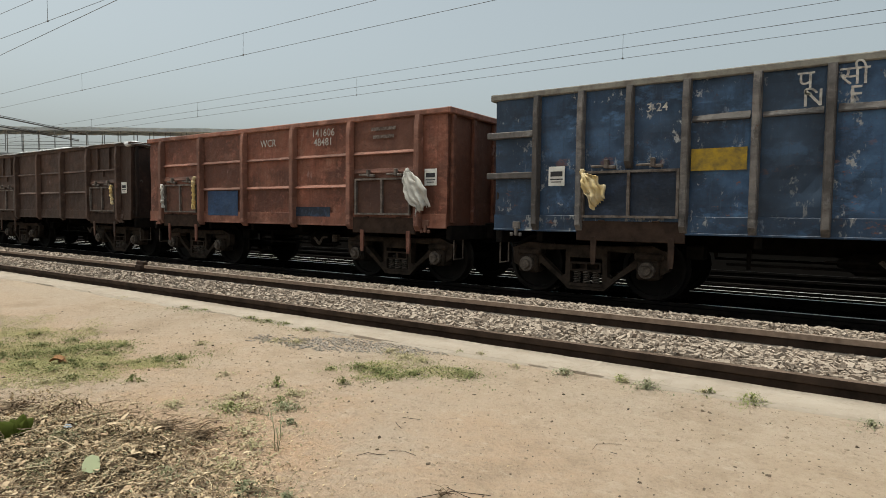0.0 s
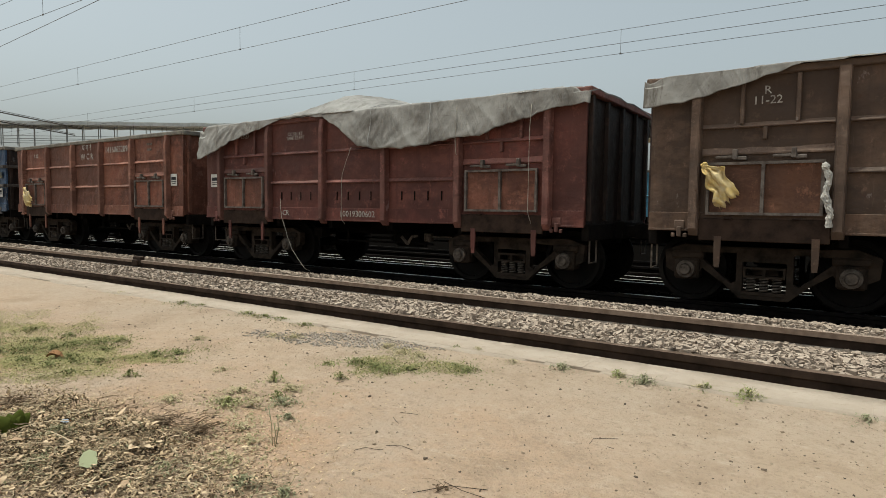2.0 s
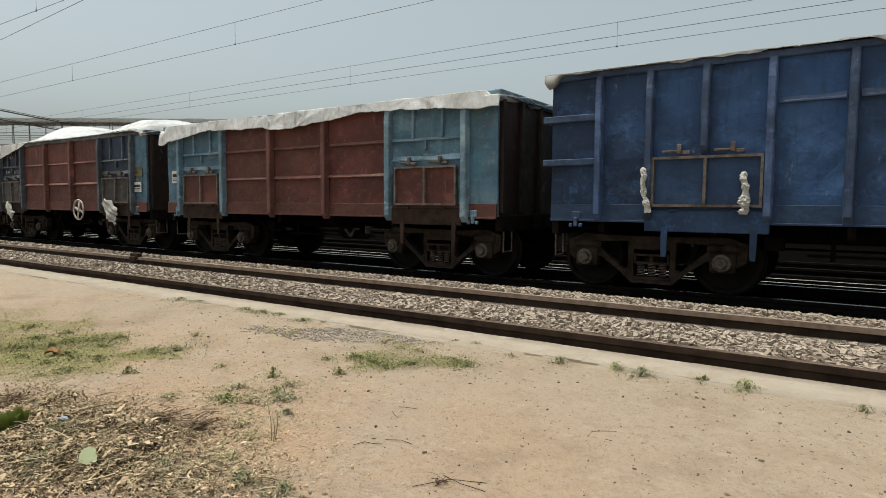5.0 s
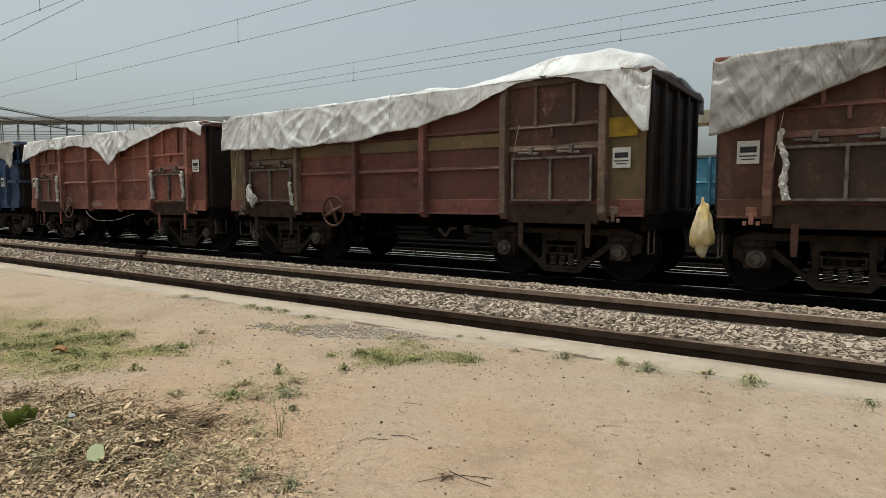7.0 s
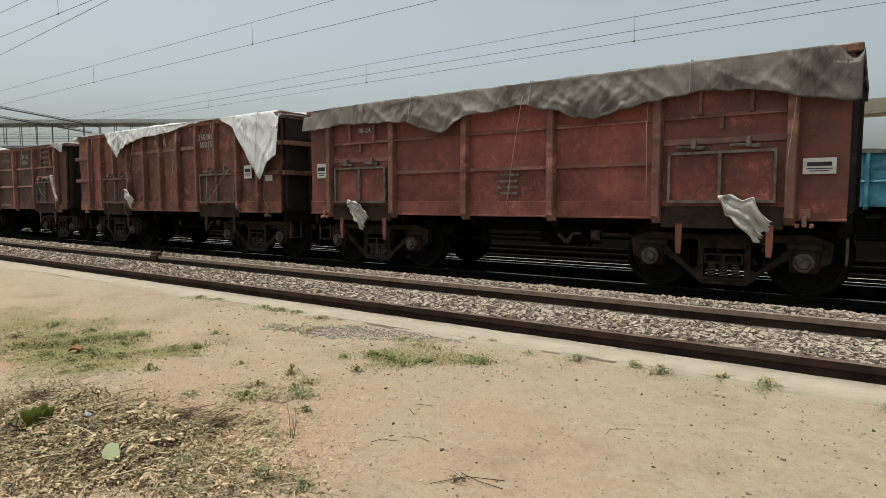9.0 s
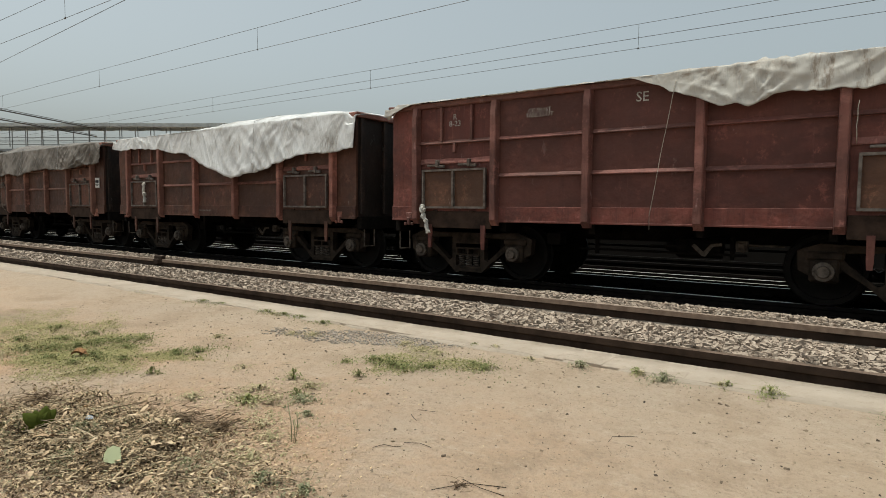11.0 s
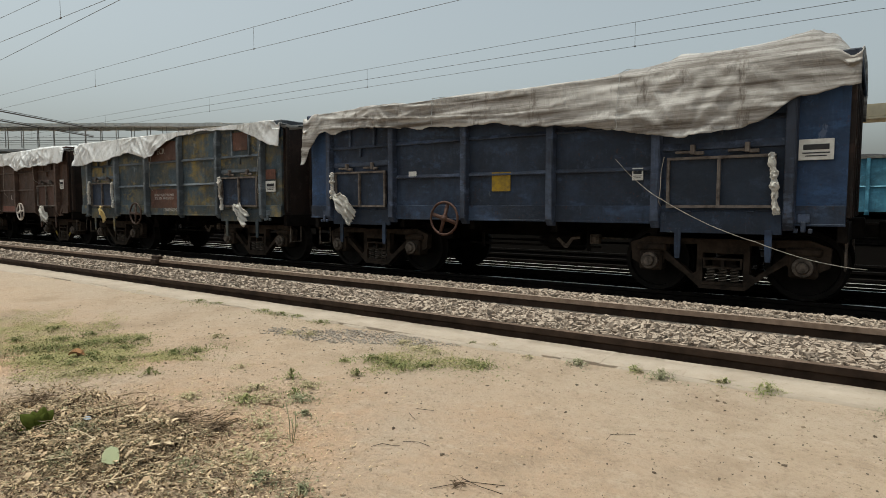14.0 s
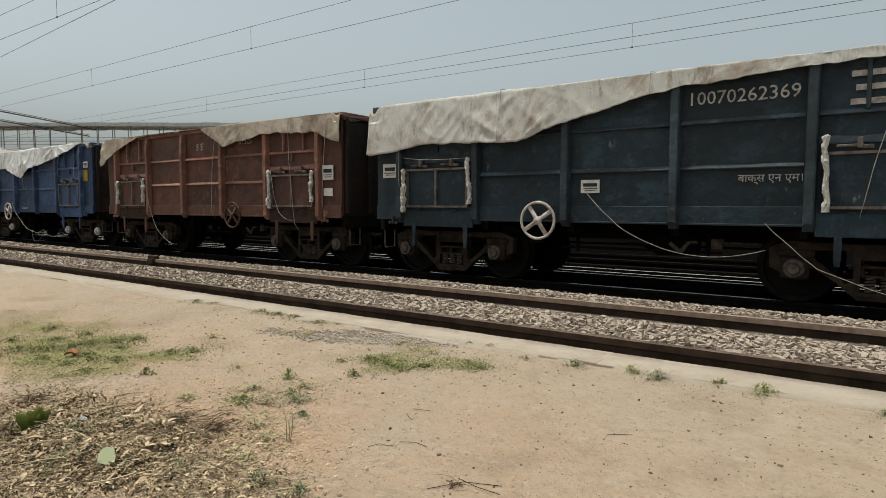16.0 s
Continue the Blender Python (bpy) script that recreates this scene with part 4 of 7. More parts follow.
# A side mark: letter height (or card, patch, bars), place along the side, height, text.
TRAIN = {
    -3: dict(kind="A", paint="dark", label="sooty dark brown open freight wagon on the track"),
    -2: dict(kind="A", paint="dark", label="sooty dark brown open freight wagon with a pale sheet heap", marks=[("card", 4.45, 1.95)]),
    -1: dict(kind="A", paint="rust", bare=1, label="rusty red-brown open freight wagon with a blue patch", door="brown",
             marks=[("card", 4.42, 1.98), ("patch", -1.65, 1.52, 1.15, 0.58, PAINT["navy"]), ("patch", 1.35, 1.34, 1.1, 0.2, PAINT["dim"]), (0.22, 1.7, 2.85, "141606\n48481"), (0.22, 0.0, 2.82, "WCR"), ("bars", 3.3, 2.85, 0.6, 0.3, 2)]),
    0: dict(kind="B", paint="blue", rib="grey", door="dim", rim=1, label="chipped dented blue open freight wagon with grey posts",
            marks=[("card", -3.63, 1.93), (0.17, -2.12, 2.86, "3-24"), ("patch", -1.29, 2.10, 0.70, 0.30, YELLOW), (0.30, -0.03, 2.80, "N   F"), (0.32, -0.03, 3.03, "पू   सी"), (0.21, 2.03, 2.88, "250594\n60087"), ("bars", 3.72, 2.85, 0.4, 0.22, 3), ("card", 4.42, 1.72, 0.36, 0.3), ("patch", 4.42, 2.32, 0.36, 0.2, PAINT["mixed"]), ("card", 1.22, 1.55, 0.24, 0.22)]),
    1: dict(kind="A", paint="rust", bare=1, rim=1, label="rusty red-brown open freight wagon with grey rim",
            marks=[(0.16, -3.3, 2.86, "3-25"), (0.25, 0.0, 2.72, "W C R"), (0.25, 0.0, 2.98, "प म रे"), (0.24, 1.7, 2.86, "14160652894"), ("card", 4.40, 1.98), ("bars", 3.3, 2.86, 0.25, 0.28, 2)]),
    2: dict(kind="A", paint="maroon", label="maroon open freight wagon under a torn grey sheet", door="rust",
            marks=[("card", -4.42, 1.93), (0.13, -3.3, 2.90, "12-22"), (0.10, -1.65, 2.82, "CC 58.16T\nTARE 22.47T"), (0.19, 0.0, 2.94, "CR"), (0.16, -1.95, 1.20, "CR"), (0.17, 0.1, 1.20, "10019300602")]),
    3: dict(kind="A", paint="umber", label="dirty brown open freight wagon with white lettering", rib="umber", door="orange",
            marks=[(0.15, -3.3, 2.84, "R\n11-22"), (0.24, -0.05, 2.68, "WCR"), (0.24, -0.05, 2.94, "पमरे"), (0.24, 1.5, 2.78, "121606\n43973"), (0.16, 2.2, 2.66, "WCR"), (0.10, 3.3, 2.82, "CC 58.16T\nTARE 22.5T"), ("card", 4.52, 1.80, 0.26, 0.27)]),
    4: dict(kind="A", paint="maroon", label="clean maroon open freight wagon with white lettering", door="orange",
            marks=[(0.15, -3.3, 2.80, "R\n6-23"), (0.10, -1.65, 2.84, "CC 58.16T\nTARE 22.47T"), (0.20, 0.0, 2.88, "NR"), (0.19, 1.65, 2.82, "BOXNM1\n100399\n13066"), (0.17, -2.1, 1.20, "NR"), (0.16, 0.1, 1.20, "10039913066"), ("card", 4.45, 1.98)]),
    5: dict(kind="A", paint="dim", ends="sky", mid="maroon", rib="steel", door="grey", wheel=1.35, label="open freight wagon with blue ends and maroon middle",
            marks=[("card", -4.42, 1.95), (0.15, -3.3, 2.84, "R\n4-25"), (0.15, -3.62, 2.29, "द म रे"), (0.15, -2.98, 2.29, "S C R"), ("card", 4.35, 1.72, 0.40, 0.26), ("patch", 4.38, 2.12, 0.42, 0.24, PAINT["mixed"])]),
    6: dict(kind="A", paint="sky", mid="maroon", rib="sky", door="maroon", label="open freight wagon with light blue posts and maroon sides", marks=[("card", -4.4, 1.95)]),
    7: dict(kind="B", paint="navy", label="blue open freight wagon under a stained sheet", marks=[("card", 3.64, 1.95)]),
    8: dict(kind="A", paint="red", label="red-brown open freight wagon under a white sheet", wheel=-1.95, wheel_paint="red",
            marks=[("card", 4.42, 2.15), ("card", -4.42, 1.9), (0.14, -0.6, 1.2, "10070252763")]),
    9: dict(kind="A", paint="brown", mid="maroon", ends="khaki", rib="umber", door="brown", wheel=-1.35, wheel_paint="red", label="dirty brown open freight wagon under a bulging white sheet",
            marks=[("card", 4.42, 1.93), ("patch", 4.4, 2.38, 0.5, 0.28, YELLOW), ("patch", 1.65, 2.30, 1.46, 0.22, PAINT["khaki"]), ("patch", 0.0, 2.30, 1.46, 0.2, PAINT["khaki"]), ("patch", -1.65, 2.30, 1.46, 0.22, PAINT["khaki"]), ("patch", -3.3, 2.31, 1.3, 0.2, PAINT["khaki"])]),
    10: dict(kind="A", paint="brown", rib="rust", door="dark", wheel=-1.75, wheel_paint="dark", label="rusty brown open freight wagon half covered by a striped sheet",
             marks=[("card", -4.40, 1.93), (0.22, 1.65, 2.78, "101150\n33161"), ("bars", 3.3, 2.8, 0.7, 0.5, 3), ("bars", 0, 2.8, 0.8, 0.25, 1), (0.14, -0.2, 1.2, "10115033161")]),
    11: dict(kind="B", paint="rust", door="brown", label="dented rusty red freight wagon with white lettering",
             marks=[(0.16, -2.12, 2.80, "R\n11-22"), (0.26, -0.03, 2.86, "N   R"), (0.26, -0.03, 3.08, "उ   रे"), (0.21, 2.03, 2.80, "250300\n60015"), ("card", 3.66, 2.0), ("patch", 4.4, 1.86, 0.24, 0.16, CARD)]),
    12: dict(kind="A", paint="red", rib="rust", label="patchy red open freight wagon under a coal-stained sheet",
             marks=[("card", -4.42, 1.95), ("card", 4.45, 1.75, 0.36, 0.2), ("bars", 0.0, 1.60, 0.45, 0.4, 4), (0.14, -3.2, 2.7, "08-24")]),
    13: dict(kind="A", paint="brown", rib="rust", label="brown open freight wagon under a bulging grey sheet", marks=[("bars", -4.3, 1.25, 0.4, 0.16, 2), ("card", 4.4, 2.0)]),
    14: dict(kind="A", paint="brown", rib="red", label="brown open freight wagon half covered by a white sheet", marks=[("bars", -0.6, 1.2, 0.8, 0.1, 1)]),
    15: dict(kind="A", paint="maroon", door="orange", label="maroon open freight wagon with a torn tan sheet",
             marks=[(0.14, -3.3, 2.84, "R\n8-23"), (0.09, -1.65, 2.84, "CC 58.16T\nTARE 22.47T"), (0.2, 0.0, 2.92, "SE"), (0.2, 1.8, 2.9, "8670"), ("card", 4.40, 2.0, 0.36, 0.28)]),
    16: dict(kind="A", paint="maroon", rib="maroon", door="orange", wheel=-1.3, label="maroon open freight wagon draped in a white sheet",
             marks=[("card", -4.40, 1.98, 0.36, 0.30), ("bars", -4.35, 1.22, 0.45, 0.1, 2), (0.18, -2.05, 1.20, "NCR"), (0.16, 0.15, 1.20, "12130743207")]),
    17: dict(kind="A", paint="dark", rib="dark", door="brown", wheel=1.3, label="dirty brown open freight wagon with a white handwheel",
             marks=[("patch", -1.65, 1.58, 0.42, 0.24, YELLOW), ("patch", 0.0, 1.19, 1.1, 0.19, PAINT["red"]), (0.24, 0.3, 1.6, "L"), ("card", 4.42, 2.0), (0.2, -4.3, 2.6, "R-")]),
    18: dict(kind="A", paint="mixed", rib="steel", door="dim", wheel=-1.3, wheel_paint="dark", label="stained blue and yellow freight wagon under a white sheet",
             marks=[("patch", 0.0, 2.75, 1.45, 0.5, PAINT["brown"]), (0.22, -0.1, 2.75, "ECR"), ("patch", 0.05, 1.5, 1.4, 0.5, PAINT["brown"]), (0.1, 0.0, 1.55, "BODY HEAVY REPAIR\nBCL VSK YD 03/11/21"), (0.13, 0.3, 1.2, "12106460042"), ("patch", 3.3, 2.82, 0.6, 0.42, PAINT["brown"]), ("card", 4.42, 1.75, 0.34, 0.24), ("patch", 4.42, 2.02, 0.34, 0.22, PAINT["rust"])]),
    19: dict(kind="A", paint="dim", ends="navy", rib="dim", door="dim", wheel=-1.2, wheel_paint="red", label="sooty blue open freight wagon under a dirty sheet",
             marks=[("card", 4.42, 2.02, 0.38, 0.26), ("patch", -0.1, 1.72, 0.36, 0.32, YELLOW), ("card", 2.2, 1.78, 0.16, 0.18), ("patch", -2.0, 1.9, 0.18, 0.1, CARD)]),
    20: dict(kind="A", paint="navy", rib="navy", door="navy", wheel=-1.35, label="bright blue open freight wagon under a white sheet",
             marks=[("card", -4.42, 2.0), (0.18, -3.3, 2.84, "R-9-26"), ("patch", 4.30, 2.22, 0.42, 0.34, YELLOW), ("card", 4.40, 2.55, 0.28, 0.18), ("bars", -0.2, 1.22, 0.5, 0.08, 2), ("bars", 0.7, 1.22, 0.4, 0.08, 2)]),
    21: dict(kind="A", paint="brown", rib="rust", door="brown", wheel=1.3, wheel_paint="red", label="rusty brown open freight wagon under a soiled sheet",
             marks=[("card", 4.40, 2.0, 0.32, 0.30), (0.24, -0.1, 2.75, "S E"), (0.2, 1.7, 2.8, "81525"), ("patch", 4.4, 1.6, 0.26, 0.16, CARD)]),
    22: dict(kind="A", paint="sea", rib="sea", door="sea", wheel=-1.25, label="dark blue-green open freight wagon under a white sheet",
             marks=[("card", -4.42, 1.98, 0.34, 0.26), ("card", -0.42, 1.62, 0.3, 0.2), (0.25, 1.65, 2.78, "10070262369"), ("bars", 3.2, 2.75, 0.7, 0.5, 3), (0.14, 2.02, 1.69, "बाक्स एन एम।")]),
    23: dict(kind="A", paint="brown", label="dirty brown open freight wagon at the end of the view"),
}
for number, spec in TRAIN.items():
    build_wagon(number, spec)


def train_x(t, k):
    """Middle of wagon k at t seconds: the train gathers speed a little."""
    return -5.086 - 14.415 * t - 0.01241 * t * t + k * PITCH + HALF


# ---- standing blue wagons on a far track ----
def far_wagon(x):
    w = tagged(new("standing_wagon"), "bright blue open wagon heaped with coal, standing far behind", "freight wagon", "standing wagons")
    w.location = (x, 29.6, TRAIN_Z)
    for side in (-1, 1):
        part("side_sheet", shared(("far_side", 3.17), PAINT["teal"], lambda: dented(2 * HALF, 2.05, 1.0, 0.01)), None, w, at=pose(0, side * WIDE, FLOOR, 0, 0, 0 if side < 0 else 180))
        for x0 in POSTS_A:
            part("post", shared(("post", 0.98, 0.15, 3.17), PAINT["teal"], lambda: bm_post(2.13)), None, w, at=pose(x0, side * WIDE, 0.98, 0, 0, 0 if side < 0 else 180))
        part("stiffener", shared("long_stiffener", PAINT["teal"], lambda: bm_rail(2 * HALF)), None, w, at=pose(0, side * WIDE, 2.05, 0, 0, 0 if side < 0 else 180))
        part("top_rim", shared("far_rim", RIMGREY, lambda: bm_boxes([(0, 0, 0, 2 * HALF + 0.1, 0.16, 0.10)])), None, w, at=pose(0, side * WIDE, 3.15))
    for end in (-1, 1):
        part("end_sheet", shared("far_end", PAINT["teal"], lambda: bm_boxes([(0, 0, 1.02, 0.05, 3.16, 2.05)])), None, w, at=pose(end * (HALF - 0.03), 0, FLOOR))
    part("underframe", shared("far_under", UNDER, lambda: bm_boxes([(0, 0, 0, 10.3, 0.4, 0.3), (0, 0, 0.12, 9.4, 3.1, 0.08)])), None, w, at=pose(0, 0, 0.95))
    for bx in (-3.3, 3.3):
        for side in (-1, 1):
            part("side_frame", shared("side_frame", BOGIE, lambda: bm_plate(SIDE_OUT, HOLES, -0.07, 0.07)), None, w, at=pose(bx, side * 1.12, 0.10))
        for ax in (-1, 1):
            part("wheelset", shared("wheelset", WHEEL, bm_wheelset), None, w, at=pose(bx + ax, 0, 0.5))
    bm = bmesh.new()
    grid = [[bm.verts.new((-4.6 + 9.2 * i / 40, -1.5 + 3 * j / 12, 2.95 + 0.42 * math.sin(math.pi * j / 12) * math.sin(math.pi * i / 40) ** 0.4 + 0.09 * noise.noise((i * 0.7, j * 0.7, 4)))) for j in range(13)] for i in range(41)]
    for i in range(40):
        for j in range(12):
            bm.faces.new((grid[i][j], grid[i + 1][j], grid[i + 1][j + 1], grid[i][j + 1]))
    part("coal_heap", bm, COAL, w, "black coal heap")


for i in range(-3, 3):
    far_wagon(-1.2 + i * PITCH)


# ---- sheets tied over the loads ----
def fold(angle):
    """A sharp pleat: 0 in the valleys, 1 on the ridges."""
    a = angle % 1.0
    return 1 - abs(2 * a - 1)


def build_sheet(k, material, drops, bulges, label, seed, rough=1.0, fx=1.0, fz=1.0):
    """A loose sheet over a wagon: drops are how far its edge hangs below the rim along the viewer's side, bulges how high it stands over it."""
    top = TRAIN[k]["top"] + 0.03
    du, dv = zip(*drops)
    bu, bv = zip(*bulges)
    nu, hang, over, back = 240, 22, 10, 3
    # the points from which creases fan out: ties at the rim and the low points of the hanging edge
    own = random.Random(int(seed * 100))
    ties = [((own.random() - 0.5) * 2 * HALF, 0.05) for _ in range(4)]
    for (u0, d0), (u1, d1), (u2, d2) in zip(drops, drops[1:], drops[2:]):
        if d1 >= d0 and d1 >= d2 and d1 > 0.15:
            ties += [((u1 - 0.5) * 2 * HALF, -d1), ((u1 - 0.5) * 2 * HALF + own.uniform(-0.5, 0.5), 0.03)]
    vs, fs = [], []
    for i in range(nu + 1):
        u = -0.010 + 1.020 * i / nu
        x = (u - 0.5) * 2 * HALF
        fray = (0.045 * noise.noise((x * 1.3, seed, 0)) + 0.03 * noise.noise((x * 3.7, seed, 1)) + 0.012 * noise.noise((x * 11, seed, 3))) * min(1.6, rough)
        drop = max(0.0, float(np.interp(u, du, dv)) + fray)
        high = max(0.0, 0.8 * float(np.interp(u, bu, bv)) - 0.05 + 0.04 * rough * noise.noise((x * 0.9, seed, 7)))
        far = max(0.05, 0.45 + 0.3 * noise.noise((x * 0.7, seed, 11)))
        edge = math.exp(-((min(u, 1 - u)) / 0.012) ** 2)
        for j in range(hang + over + back + 1):
            if j < hang:            # the hanging side, from its lower edge upward
                r = j / hang
                y, z = -WIDE - 0.12 - 0.12 * (1 - r) * min(1.1, drop), top - drop * (1 - r)
                nrm = Vector((0, -1, 0.2))
                loose = min(1.0, drop * 1.8) * (0.4 + 0.6 * (1 - r))
                z += 0.05 * r ** 6 * min(1.0, high * 3)
            elif j <= hang + over:  # over the load
                r = (j - hang) / over
                y = -WIDE - 0.12 + (2 * WIDE + 0.24) * r
                arch = 1 - abs(2 * r - 1) ** 3.2
                z = top + 0.03 * min(1.0, r * 12) + high * arch
                nrm = Vector((0, 0, 1))
                loose = 0.35 + 0.4 * arch
            else:
                r = (j - hang - over) / back
                y, z = WIDE + 0.12 + 0.03 * r, top + 0.03 - far * r
                nrm = Vector((0, 1, 0.15))
                loose = 0.6
            below = z - top - (0.5 * (y + WIDE) if j > hang else 0.0)
            warp = 0.5 * noise.noise((x * 0.9, below * 0.9, seed))
            d = 0.0
            for tx, tz in ties:
                ox, oz = x - tx, below - tz
                dist = math.hypot(ox, oz)
                if dist < 1.3:
                    ray = math.atan2(oz, ox) * (1.4 + 0.9 * abs(math.sin(tx * 3))) + warp + tx
                    d += (0.05 * fold(ray) ** 2 + 0.016 * fold(2.7 * ray + 0.3) ** 3) * min(1.0, dist * 2.5) * (1 - dist / 1.3)
            f1 = 1 - abs(noise.noise((fx * x * 1.6 + z * 1.4, fz * z * 0.7 + seed, y * 0.6)) * 2.4)
            f2 = 1 - abs(noise.noise((fx * x * 4.2 - z * 2.6, fz * z * 1.1 + seed, y * 0.9 + 4)) * 2.4)
            f3 = 1 - abs(noise.noise((fx * x * 9.5 + z * 6.5, fz * z * 3.2 + seed, y * 2.2)) * 2.6)
            f4 = noise.noise((x * 0.8, z * 0.8 + seed, y * 0.5 + 9))
            calm = min(1.0, max(0.4, 0.7 + 1.2 * noise.noise((x * 0.55, seed, below * 0.8 + 3))))
            d = loose * rough * calm * (1.35 * d + 0.05 * max(0, f1) ** 4 + 0.03 * max(0, f2) ** 4 + 0.006 * max(0, f3) ** 3 + 0.05 * f4 - 0.03)
            p = Vector((x, y, z)) + nrm * d
            if edge > 0.05 and hang * 0.7 < j <= hang + over:
                p.z -= 0.25 * edge * (0.6 + 0.6 * noise.noise((y * 2.0, seed, 2)))
            if j < hang:
                p.y = min(p.y, -WIDE - 0.105)
            vs.append(p)
    n = hang + over + back + 1
    SHEETGRID[k] = vs, nu, n
    for i in range(nu):
        for j in range(n - 1):
            fs.append((i * n + j, (i + 1) * n + j, (i + 1) * n + j + 1, i * n + j + 1))
    ob = new("wagon_sheet", mesh_np("wagon_sheet", vs, fs, material, True))
    mod = ob.modifiers.new("thickness", "SOLIDIFY")
    mod.thickness = 0.008
    tagged(ob, label, "tarpaulin", "sheets over the wagons")
    RIDERS.append((ob, k))


